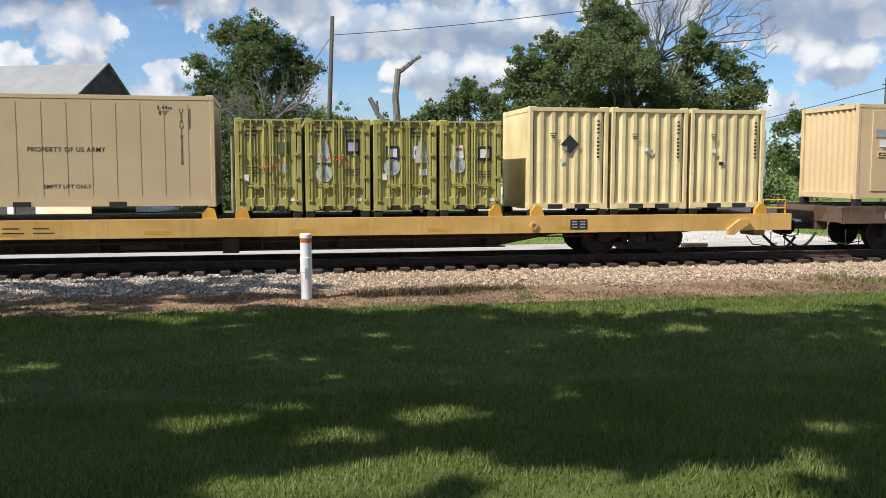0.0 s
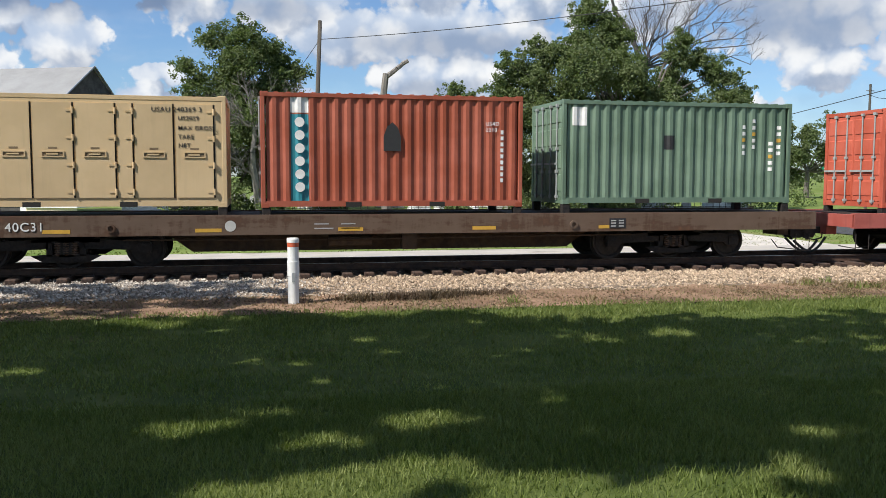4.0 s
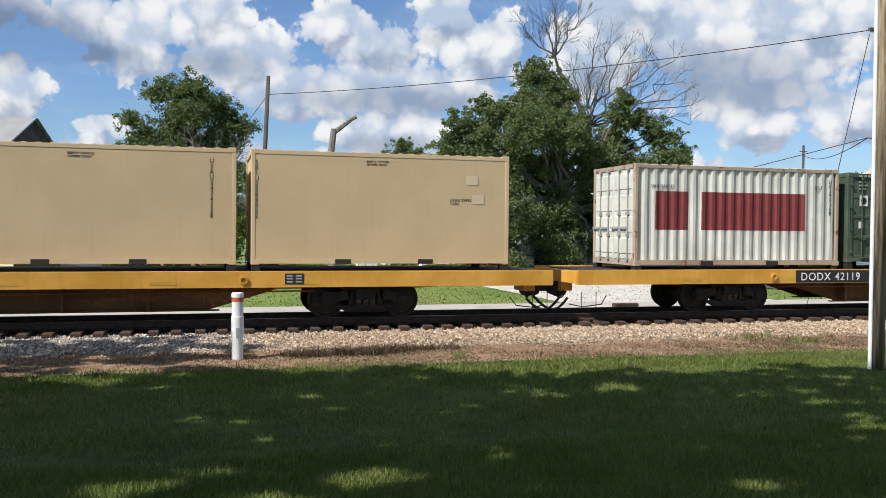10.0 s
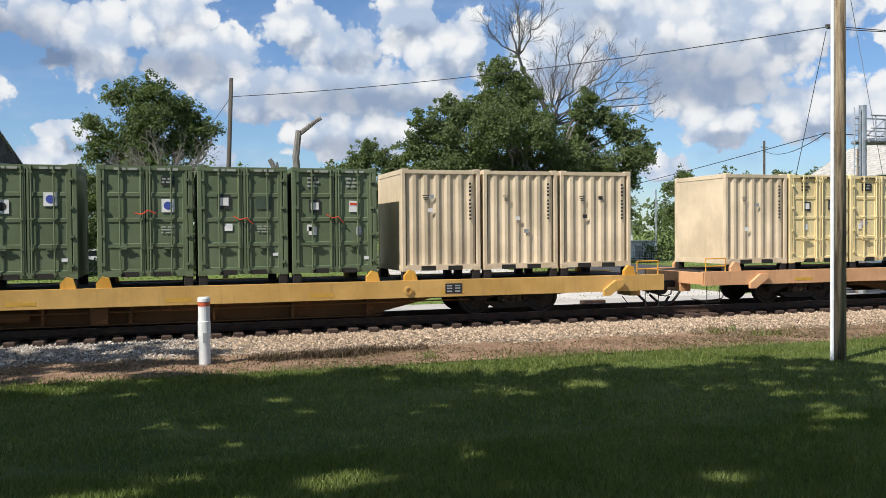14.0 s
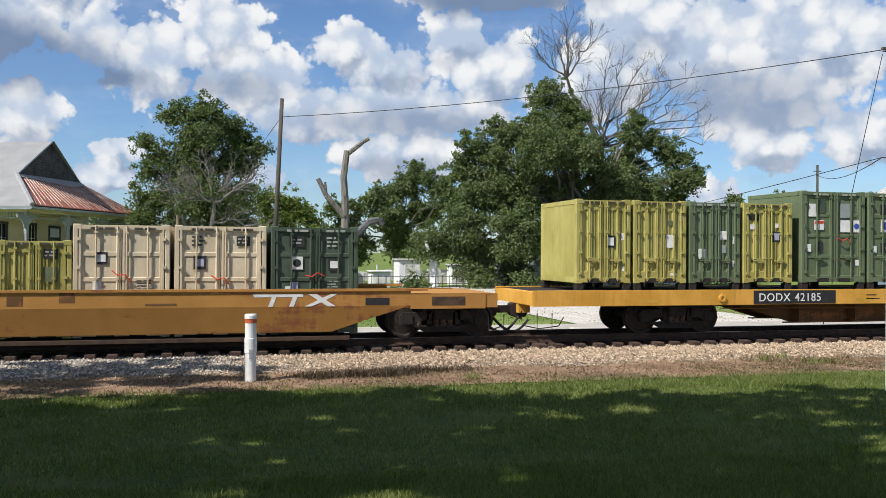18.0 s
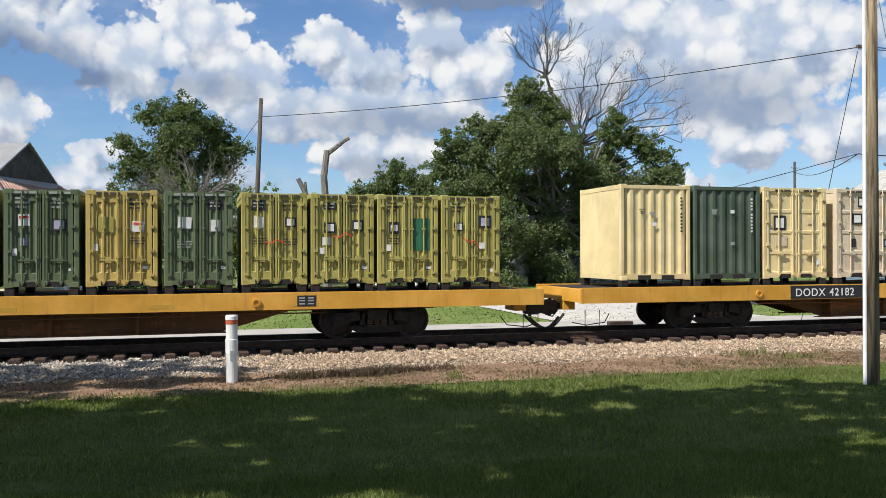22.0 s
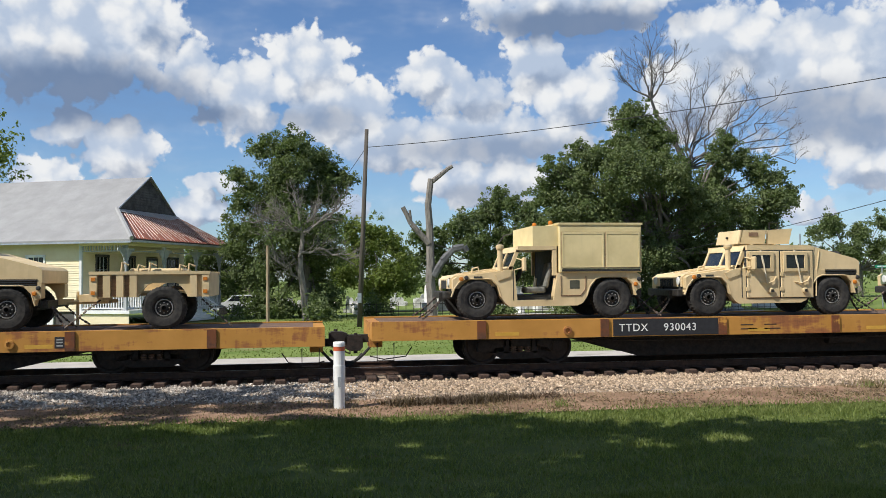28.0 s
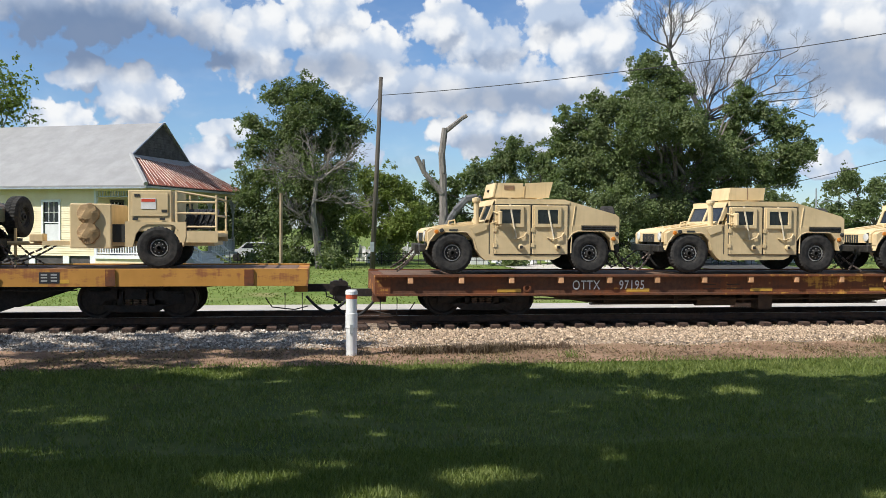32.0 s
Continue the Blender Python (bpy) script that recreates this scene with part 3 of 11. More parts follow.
def truck_meshes():
    bm = bmesh.new()
    lathe(bm, [(0.09, -1.0), (0.09, -0.80), (0.13, -0.79), (0.33, -0.765), (0.37, -0.80), (WHEEL_R, -0.80), (WHEEL_R, -0.69), (WHEEL_R + 0.025, -0.685),
               (WHEEL_R + 0.025, -0.655), (0.36, -0.655), (0.33, -0.70), (0.13, -0.68), (0.085, -0.60), (0.085, 0.60), (0.13, 0.68), (0.33, 0.70), (0.36, 0.655),
               (WHEEL_R + 0.025, 0.655), (WHEEL_R + 0.025, 0.685), (WHEEL_R, 0.69), (WHEEL_R, 0.80), (0.37, 0.80), (0.33, 0.765), (0.13, 0.79), (0.09, 0.80), (0.09, 1.0)], "y", 24)
    for k in range(3):       # cap bolts, so that the turning shows
        a = k * math.tau / 3
        for s in (-1, 1):
            box(bm, 0.06 * math.cos(a) - 0.015, 0.06 * math.cos(a) + 0.015, s * 1.0 - 0.02, s * 1.0 + 0.02, 0.06 * math.sin(a) - 0.015, 0.06 * math.sin(a) + 0.015)
    wheelset = mesh_of("wheelset", bm, WHEEL_STEEL)

    def side(bm, w, s):
        top = [(-w - 0.17, 0.10), (-w - 0.10, 0.19), (-w + 0.16, 0.19), (-0.42, 0.34), (0.42, 0.34), (w - 0.16, 0.19), (w + 0.10, 0.19), (w + 0.17, 0.10)]
        low = [(w + 0.15, -0.10), (w - 0.17, -0.10), (w - 0.24, -0.02), (0.46, -0.27), (-0.46, -0.27), (-w + 0.24, -0.02), (-w + 0.17, -0.10), (-w - 0.15, -0.10)]
        pts = top + low
        y0, y1 = s * 0.93, s * 1.05
        # left arm, right arm, top chord, bottom chord, leaving the spring window open
        for ol in ([top[0], top[1], top[2], (-0.36, 0.24), (-0.36, 0.02), low[5], low[6], low[7]],
                   [top[7], top[6], top[5], (0.36, 0.24), (0.36, 0.02), low[2], low[1], low[0]],
                   [(-0.62, 0.27), (-0.42, 0.34), (0.42, 0.34), (0.62, 0.27), (0.36, 0.19), (-0.36, 0.19)],
                   [(-0.72, -0.13), (-0.36, -0.10), (0.36, -0.10), (0.72, -0.13), (0.46, -0.27), (-0.46, -0.27)],
                   [(-0.40, 0.24), (-0.28, 0.24), (-0.28, -0.14), (-0.40, -0.14)], [(0.40, 0.24), (0.28, 0.24), (0.28, -0.14), (0.40, -0.14)]):
            slab(bm, ol, min(y0, y1), max(y0, y1))
        for x in (-w, w):
            box(bm, x - 0.13, x + 0.13, min(y0, y1) - 0.03, max(y0, y1) + 0.04, -0.09, 0.12)
    bm = bmesh.new()
    for s in (-1, 1):
        side(bm, 0.89, s)
    box(bm, -0.22, 0.22, -1.1, 1.1, 0.02, 0.26)
    frame4 = mesh_of("side_frames", bm, STEEL_DARK)
    bm = bmesh.new()
    for s in (-1, 1):
        side(bm, 1.62, s)
        for ol in ([(-0.7, 0.16), (0.7, 0.16), (0.7, 0.30), (-0.7, 0.30)], [(-0.16, 0.2), (0.16, 0.2), (0.16, -0.16), (-0.16, -0.16)]):
            slab(bm, ol, s * 0.99 - 0.06, s * 0.99 + 0.06)
    box(bm, -0.8, 0.8, -1.0, 1.0, 0.05, 0.25)
    frame6 = mesh_of("side_frames", bm, STEEL_DARK)
    bm = bmesh.new()
    coil = []
    for k in range(6):
        coil += [(0.045, -0.125 + 0.05 * k), (0.078, -0.112 + 0.05 * k), (0.078, -0.098 + 0.05 * k)]
    lathe(bm, coil + [(0.045, 0.175)], "z", 10)
    springs = mesh_of("spring", bm, stuff_material("spring_steel", (0.10, 0.065, 0.045), (0.2, 0.13, 0.09), 0.7, 9.0, 0.2, metal=0.4))
    return wheelset, frame4, frame6, springs


WHEELSET, FRAME4, FRAME6, SPRINGS = truck_meshes()


def truck(car, x, axles=4):
    z = RAIL_Z + WHEEL_R
    tr = part("truck", FRAME4 if axles == 4 else FRAME6, None, car, m=pose(x, 0, z))
    for sx in (-0.17, 0.0, 0.17):
        for sy in (-1.0, 1.0):
            part("spring", SPRINGS, None, tr, m=pose(sx, sy, 0))
    for d in ((-0.89, 0.89) if axles == 4 else (-1.62, 0.0, 1.62)):
        AXLES.append((part("wheelset", WHEELSET, None, tr, m=pose(d, 0, 0)), d))


def coupler_mesh():
    bm = bmesh.new()
    box(bm, -0.2, 0.55, -0.09, 0.09, -0.09, 0.09)
    slab(bm, [(0.5, -0.14), (0.62, -0.20), (0.86, -0.20), (0.93, -0.12), (0.93, 0.12), (0.86, 0.17), (0.62, 0.17), (0.5, 0.13)], -0.16, 0.16)
    tube(bm, (0.76, -0.05, -0.26), (0.76, -0.05, 0.22), 0.045, 8)
    pipe(bm, [(0.62, -0.1, -0.2), (0.60, -0.6, -0.22), (0.42, -1.15, -0.12), (0.40, -1.2, 0.02)], 0.016)
    return mesh_of("coupler", bm, STEEL_DARK)


def hose_mesh():
    bm = bmesh.new()
    pts = [(0.0 + 0.95 * k / 10, -0.28 - 0.1 * math.sin(k / 10 * 3.1), -0.18 - 0.36 * math.sin(k / 10 * math.pi * 0.93)) for k in range(11)]
    pipe(bm, pts, 0.034, 8)
    return mesh_of("air_hose", bm, RUBBER)


def lever_mesh():
    bm = bmesh.new()
    pipe(bm, [(-0.9, -1.05, -0.15), (-0.75, -1.1, -0.36), (-0.25, -1.1, -0.42), (0.05, -0.9, -0.36)], 0.014)
    return mesh_of("cut_lever", bm, STEEL_DARK)


COUPLER, HOSE, LEVER = coupler_mesh(), hose_mesh(), lever_mesh()


def car_ends(car, length, z):
    for x, turn in ((0.0, 180), (length, 0)):
        part("coupler", COUPLER, None, car, m=pose(x, 0, z, 0, 0, turn))
    bm = HOSE
    part("air_hose", bm, None, car, m=pose(length - 0.05, 0, z))
    part("air_hose", bm, None, car, m=pose(0.05, 0, z) @ Matrix.Diagonal((-1, 1, 1, 1)))
    part("cut_lever", LEVER, None, car, m=pose(length - 0.05, 0, z))
    part("cut_lever", LEVER, None, car, m=pose(0.05, 0, z) @ Matrix.Diagonal((-1, 1, 1, 1)))
    for x in (0.12, length - 0.5):
        b = bmesh.new()
        pipe(b, [(x, -1.42, z - 0.02), (x, -1.42, z - 0.42), (x + 0.38, -1.42, z - 0.42), (x + 0.38, -1.42, z - 0.02)], 0.014)
        part("step", b, STEEL_DARK, car, "bent steel stirrup step")


def channel(bm, x0, x1, y, z0, z1, s=-1, flange=0.16, t=0.025):
    """A channel beam with its web at y and the flanges turned inwards, in one piece."""
    sec = [(y, z0), (y, z1), (y - s * flange, z1), (y - s * flange, z1 - t), (y - s * t, z1 - t), (y - s * t, z0 + t), (y - s * flange, z0 + t), (y - s * flange, z0)]
    a = [bm.verts.new((x0, p, q)) for p, q in sec]
    b = [bm.verts.new((x1, p, q)) for p, q in sec]
    for i in range(8):
        bm.faces.new((a[i], a[(i + 1) % 8], b[(i + 1) % 8], b[i]))
    bm.faces.new(a)
    bm.faces.new(b[::-1])


def flatcar(label, u0, u1, mat, top, low, belly, trucks, axles=4, number="", number_at=0.0, size=0.30, panel=None, belly_mat=UNDER, belly_y=0.72,
            taper=(2.3, 4.2), ribs=True, deck_mat=None, reflect=True, stake=False, name="flatcar", marks=(), posts=0.0, rails=False, dots=(), emblem=0.0, mono=0.0, narrow=1.0):
    L = u1 - u0
    web = -1.39 if stake else -1.50          # the face that carries the lettering
    car = thing(name, label, "railcar", "cars of the train")
    on_train(car, u0)
    boxes("deck", [(0.25, L - 0.25, -1.38, 1.38, top - 0.10, top - 0.03)], deck_mat or STEEL_DARK, car)
    for s in (-1, 1):
        bm = bmesh.new()
        if stake:
            channel(bm, 0.0, L, s * 1.34, low, top, -s, 0.17, 0.05)
        else:
            channel(bm, 0.0, L, s * 1.50, low, top, s)
        if stake:
            k = 0.8
            while k < L - 0.5:
                if s < 0:
                    boxes("stake_pocket", [(k - 0.06, k + 0.06, -1.50, -1.345, top - 0.20, top - 0.055)], PINKISH, car, "pale orange steel stake pocket", r=0.01)
                k += 1.17
        part("side_sill", bm, mat, car)
        if posts:
            k = posts
            while k < L - 0.6:
                boxes("sill_post", [(k - 0.10, k + 0.10, s * 1.515 - 0.02, s * 1.515 + 0.02, low + 0.01, top - 0.01)], RUSTY_YELLOW, car)
                k += 2.93
    # deep centre girder
    a, b = trucks[0] - u0, trucks[-1] - u0
    for s in (-1, 1):
        bm = bmesh.new()
        y = s * belly_y
        slab(bm, [(0.4, low + 0.12), (a - 1.4, low - 0.08), (a + taper[0], low - 0.08), (a + taper[1], belly), (b - taper[1], belly), (b - taper[0], low - 0.08), (b + 1.4, low - 0.08),
                  (L - 0.4, low + 0.12), (L - 0.4, top - 0.08), (0.4, top - 0.08)], min(y, y - s * 0.03), max(y, y - s * 0.03))
        if ribs:
            k = a + taper[1]
            while k < b - taper[1]:
                box(bm, k - 0.03, k + 0.03, min(y, y + s * 0.34), max(y, y + s * 0.34), belly + 0.05, low)
                k += 1.75
            box(bm, a + taper[1] - 0.3, b - taper[1] + 0.3, min(y, y + s * 0.12), max(y, y + s * 0.12), belly, belly + 0.03)
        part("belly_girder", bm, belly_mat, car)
    for x in (0.0, L):
        q = (x, x + 0.35) if x == 0 else (x - 0.35, x)
        bm = bmesh.new()
        box(bm, *q, -1.42, 1.42, low + 0.02, top - 0.04)
        box(bm, q[0] + 0.02, q[1] - 0.02, -0.35, 0.35, low - 0.22, low + 0.02)
        part("end_sill", bm, mat, car)
    for c in trucks:
        truck(car, c - u0, axles)
    car_ends(car, L, low - 0.02 if low < 1.05 else 0.98)
    # brake gear hanging below
    bm = bmesh.new()
    tube(bm, (L * 0.42, -0.95, low - 0.18), (L * 0.42 + 1.0, -0.95, low - 0.18), 0.13, 10)
    box(bm, L * 0.5, L * 0.5 + 0.35, -1.25, -0.9, low - 0.38, low - 0.04)
    pipe(bm, [(a + 1.2, -1.2, low - 0.1), (L * 0.42, -1.2, low - 0.14), (b - 1.2, -1.2, low - 0.1)], 0.018)
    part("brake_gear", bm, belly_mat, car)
    if reflect:
        for k in range(1, int(L / 3.1)):
            boxes("reflector", [(k * 3.1 - 0.28, k * 3.1 + 0.28, web - 0.004, web + 0.002, low + 0.07, low + 0.15)], REFLECT, car, "yellow reflective strip")
    face = web - 0.012
    if number:
        if panel:
            boxes("number_panel", [(number_at - 0.14, number_at + panel, web - 0.008, web + 0.003, low + (0.06 if stake else 0.02), top - (0.06 if stake else 0.02))], BLACK_PANEL, car, "black panel behind white numbers")
        words, at = number.split(), number_at
        for w in words:
            o = letters(w, size, WHITE_MARK, car, at, face, low + (top - low) / 2 - size * 0.36, "car_number", squeeze=narrow)
            at += max(v.co.x for v in o.data.vertices) + (0.13 if "  " not in number else 0.45) * size / 0.29
    for w, x, h, mt in marks:
        letters(w, h, mt, car, x, face, low + (top - low) / 2 - h * 0.36)
    # the small data panel, the round jacking eyes and the faint load figures
    for x in (a + 1.9, b - 1.9):
        bm = bmesh.new()
        lathe(bm, [(0.10, 0.0), (0.10, -0.035), (0.055, -0.04), (0.055, -0.01)], "y", 14, (0, 0, 0))
        part("jacking_eye", bm, mat, car, m=pose(x - 0.9, web, low + 0.17))
    dp = boxes("data_panel", [(0, 0.42, web - 0.007, web + 0.001, low + 0.07, low + 0.31)], BLACK_PANEL, car, "small black data panel", pose(b + 0.2 - 2.1, 0, 0))
    bars = [(0.04 + 0.2 * i, 0.17 + 0.2 * i, web - 0.011, web - 0.007, low + z + 0.02, low + z + 0.05) for i in (0, 1) for z in (0.09, 0.16, 0.22)]
    for b_ in bars:
        boxes("panel_row", [b_], GREY_ROW, dp)
    bars = [(a + 5.3 + i * 0.6, a + 5.62 + i * 0.6 + 0.1 * j, web - 0.004, web + 0.001, low + 0.22 - j * 0.10, low + 0.245 - j * 0.10) for i in (0, 1) for j in (0, 1)]
    for b_ in bars:
        boxes("load_figure", [b_], UNDER if mat not in (BROWN, OLIVE_CAR, CAR_RED) else GREY_ROW, car)
    for x, zz, r_ in dots:
        bm = bmesh.new()
        lathe(bm, [(r_, -0.004), (r_, 0.0)], "y", 18)
        part("round_mark", bm, PAPER_DULL, car, "white painted disc", pose(x, -1.502, zz))
    if emblem:
        boxes("dark_panel", [(emblem, emblem + 2.7, web - 0.008, web + 0.001, low + 0.02, top - 0.02)], BLACK_PANEL, car)
        bm = bmesh.new()
        a_, b_ = low + 0.09, top - 0.08
        for x in (emblem + 0.6, emblem + 1.08):
            box(bm, x, x + 0.44, -1.514, -1.508, b_ - 0.07, b_)
            box(bm, x + 0.17, x + 0.27, -1.514, -1.508, a_, b_ - 0.07)
        x = emblem + 1.56
        slab(bm, [(x, b_), (x + 0.13, b_), (x + 0.52, a_), (x + 0.39, a_)], -1.514, -1.508)
        slab(bm, [(x + 0.39, b_), (x + 0.52, b_), (x + 0.13, a_), (x, a_)], -1.518, -1.513)
        part("white_emblem", bm, WHITE_MARK, car, "bold white emblem")
    if mono:
        a_, b_ = low + 0.06, top - 0.08
        bm = bmesh.new()
        slab(bm, [(mono, b_), (mono + 0.56, b_), (mono + 0.56, b_ - 0.06), (mono + 0.46, b_ - 0.06), (mono + 0.46, a_), (mono + 0.39, a_), (mono + 0.39, b_ - 0.06),
                  (mono + 0.19, b_ - 0.06), (mono + 0.19, a_), (mono + 0.12, a_), (mono + 0.12, b_ - 0.06), (mono, b_ - 0.06)], web - 0.005, web)
        part("dark_emblem", bm, SHADE_MARK_BROWN, car, "dark emblem worn into the paint")
        bm = bmesh.new()
        x, m = mono + 0.60, (a_ + b_) / 2
        slab(bm, [(x, b_), (x + 0.1, b_), (x + 0.17, m + 0.04), (x + 0.26, b_), (x + 0.36, b_), (x + 0.22, m), (x + 0.36, a_), (x + 0.26, a_), (x + 0.17, m - 0.04), (x + 0.1, a_), (x, a_), (x + 0.13, m)], web - 0.005, web)
        part("dark_emblem", bm, SHADE_MARK_BROWN, car, "dark emblem worn into the paint")
    if rails:
        for x in (0.10, L - 0.72):
            bm = bmesh.new()
            pipe(bm, [(x, -1.40, top - 0.05), (x, -1.40, top + 0.34), (x + 0.60, -1.40, top + 0.34), (x + 0.60, -1.40, top - 0.05)], 0.022)
            pipe(bm, [(x, -1.40, top + 0.14), (x + 0.60, -1.40, top + 0.14)], 0.018)
            part("hand_rail", bm, YELLOW, car)
        for x in (1.35, L - 1.75):
            bm = bmesh.new()
            slab(bm, [(x, low - 0.10), (x + 0.16, low - 0.10), (x + 0.55, low + 0.16), (x + 0.55, low + 0.28), (x + 0.32, low + 0.28), (x, low + 0.05)], -1.60, -1.50)
            part("end_bracket", bm, mat, car, "cast bracket on the side sill")
    CARS.append((u0, u1, top, car))
    return car


def well_car(u0, u1):
    L = u1 - u0
    car = thing("well_car", "orange-brown container well car with low side walls", "railcar", "cars of the train")
    on_train(car, u0)
    for s in (-1, 1):
        # upright upper band, lower half leaning inwards to a sharp sole
        bm = bmesh.new()
        skin = [[(3.4, 1.50, 1.52), (L - 2.4, 1.50, 1.52)], [(3.4, 1.50, 1.18), (L - 2.4, 1.50, 1.18)], [(4.2, 1.44, 0.90), (L - 3.3, 1.44, 0.90)], [(5.0, 1.38, 0.60), (L - 4.2, 1.38, 0.60)]]
        vs = [[bm.verts.new((x, s * yy, z)) for x, yy, z in row] for row in skin]
        inner = [[bm.verts.new((x, s * (yy - 0.05), z)) for x, yy, z in row] for row in skin]
        for a, b in zip(vs, vs[1:]):
            bm.faces.new((a[0], a[1], b[1], b[0]))
        for a, b in zip(inner, inner[1:]):
            bm.faces.new((a[0], b[0], b[1], a[1]))
        for e in (0, 1):
            for a, b, c, d in zip(vs, vs[1:], inner, inner[1:]):
                bm.faces.new((a[e], b[e], d[e], c[e]))
        bm.faces.new((vs[0][0], vs[0][1], inner[0][1], inner[0][0]))
        bm.faces.new((vs[-1][0], vs[-1][1], inner[-1][1], inner[-1][0]))
        part("side_wall", bm, WELL_ORANGE, car)
        boxes("top_chord", [(3.0, L - 2.0, *sorted((s * 1.53, s * 1.40)), 1.515, 1.57)], WELL_ORANGE, car)
    boxes("well_floor", [(4.5, L - 3.8, -1.45, 1.45, 0.42, 0.5)], UNDER, car)
    for x0, x1 in ((0.3, 3.5), (L - 2.5, L - 0.3)):
        bm = bmesh.new()
        box(bm, x0, x1, -0.45, 0.45, 1.05, 1.42)
        box(bm, x0, x1, -1.45, 1.45, 1.38, 1.44)
        channel(bm, x0, x1, -1.48, 1.12, 1.44, -1)
        channel(bm, x0, x1, 1.48, 1.12, 1.44, 1)
        part("end_platform", bm, WELL_ORANGE, car)
    bm = bmesh.new()
    pipe(bm, [(0.5, -1.2, 1.4), (0.5, -1.2, 2.35), (0.5, 0.6, 2.35), (0.5, 0.6, 1.4)], 0.025)
    pipe(bm, [(0.5, -1.2, 1.9), (0.5, 0.6, 1.9)], 0.02)
    part("hand_rail", bm, WELL_ORANGE, car)
    for x0, x1 in ((0.6, 3.4), (L - 2.4, L - 0.6)):
        for s in (-1, 1):
            boxes("side_skirt", [(x0, x1, *sorted((s * 1.50, s * 1.46)), 1.10, 1.46)], WELL_ORANGE, car)
            boxes("skirt_opening", [(x0 + 0.5, x0 + 1.3, *sorted((s * 1.505, s * 1.50)), 1.18, 1.38)], UNDER, car)
    bm = bmesh.new()
    lathe(bm, [(0.27, -0.03), (0.30, 0.0), (0.27, 0.03)], "x", 18)
    part("brake_wheel", bm, STEEL_DARK, car, m=pose(0.46, -0.2, 1.98))
    boxes("brake_box", [(0.55, 0.85, -0.45, 0.1, 1.5, 2.1)], STEEL_DARK, car)
    for x in (2.0, L - 1.5):
        truck(car, x, 4)
    car_ends(car, L, 0.98)
    letters("DTTX", 0.27, WHITE_MARK, car, 5.9, -1.507, 1.25, "car_number")
    letters("455932", 0.27, WHITE_MARK, car, 7.45, -1.507, 1.25, "car_number")
    letters("40", 0.50, BLACK_MARK, car, 4.05, -1.512, 0.98, "car_number", squeeze=0.85)
    for x0, x1 in ((6.75, 7.35), (8.6, 8.9)):
        boxes("dark_smudge", [(x0, x1, -1.504, -1.500, 1.24, 1.44)], SHADE_MARK_BROWN, car)
    for x, z, w, h in ((9.6, 1.30, 0.30, 0.22), (11.3, 1.22, 0.65, 0.05), (2.0, 1.30, 0.6, 0.06), (2.05, 1.22, 0.4, 0.04)):
        boxes("stencil_bar", [(x, x + w, -1.504, -1.4995, z, z + h)], SHADE_MARK_BROWN, car)
    bm = bmesh.new()
    slab(bm, [(13.55, 1.46), (14.65, 1.46), (14.65, 1.39), (14.52, 1.39), (14.44, 1.18), (14.34, 1.18), (14.42, 1.39), (14.06, 1.39), (13.98, 1.18), (13.88, 1.18), (13.96, 1.39), (13.58, 1.39)], -1.506, -1.499)
    part("white_emblem", bm, WHITE_MARK, car, "faded white emblem on the side")
    bm = bmesh.new()
    slab(bm, [(14.75, 1.46), (14.95, 1.46), (15.08, 1.37), (15.28, 1.46), (15.42, 1.46), (15.15, 1.32), (15.38, 1.18), (15.2, 1.18), (15.05, 1.27), (14.82, 1.18), (14.68, 1.18), (14.98, 1.32)], -1.506, -1.499)
    part("white_emblem", bm, WHITE_MARK, car, "faded white emblem on the side")
    boxes("data_panel", [(L - 3.45, L - 2.9, -1.506, -1.499, 1.20, 1.36)], BLACK_PANEL, car)
    return car


# ---- containers ----
HALF = 1.219
TAN = paint("tan_paint", (0.58, 0.425, 0.235), rust=0.05, grime=0.15, fade=0.05)
TAN_FLAT = paint("flat_tan_paint", (0.56, 0.42, 0.245), rust=0.03, grime=0.12, fade=0.04)
CREAM = paint("cream_yellow_paint", (0.68, 0.55, 0.28), rust=0.05, grime=0.2)
BEIGE = paint("beige_paint", (0.60, 0.48, 0.32), rust=0.08, grime=0.25)
PINK_TAN = paint("pinkish_tan_paint", (0.60, 0.50, 0.345), rust=0.12, grime=0.3)
YG = paint("yellow_green_paint", (0.36, 0.32, 0.085), rust=0.1, grime=0.5)
GOLD = paint("mustard_paint", (0.46, 0.345, 0.095), rust=0.1, grime=0.4)
GREEN = paint("army_green_paint", (0.112, 0.146, 0.074), rust=0.05, grime=0.35, fade=0.07)
DGREEN = paint("dark_green_paint", (0.052, 0.078, 0.046), rust=0.05, grime=0.35)
GRASSY = paint("mid_green_paint", (0.11, 0.13, 0.058), rust=0.06, grime=0.4)
REDBOX = paint("brick_red_paint", (0.31, 0.07, 0.032), rust=0.2, grime=0.35)
ORANGEBOX = paint("rust_orange_paint", (0.42, 0.135, 0.05), rust=0.3, grime=0.35)
SALMON = paint("salmon_orange_paint", (0.55, 0.18, 0.09), rust=0.15, grime=0.25)
TEAL = paint("weathered_green_paint", (0.115, 0.18, 0.12), rust=0.2, grime=0.45)
BLUE = paint("blue_paint", (0.03, 0.062, 0.15), rust=0.2, grime=0.3)
WHITEBOX = paint("dirty_white_paint", (0.55, 0.55, 0.48), rust=0.4, grime=0.5)
GREYBOX = paint("grey_paint", (0.30, 0.29, 0.25), rust=0.3, grime=0.5)
DARK_GAP = plain("dark_pocket", (0.02, 0.018, 0.015), 0.9)
PAPER = plain("white_paper", (0.75, 0.74, 0.70), 0.7)
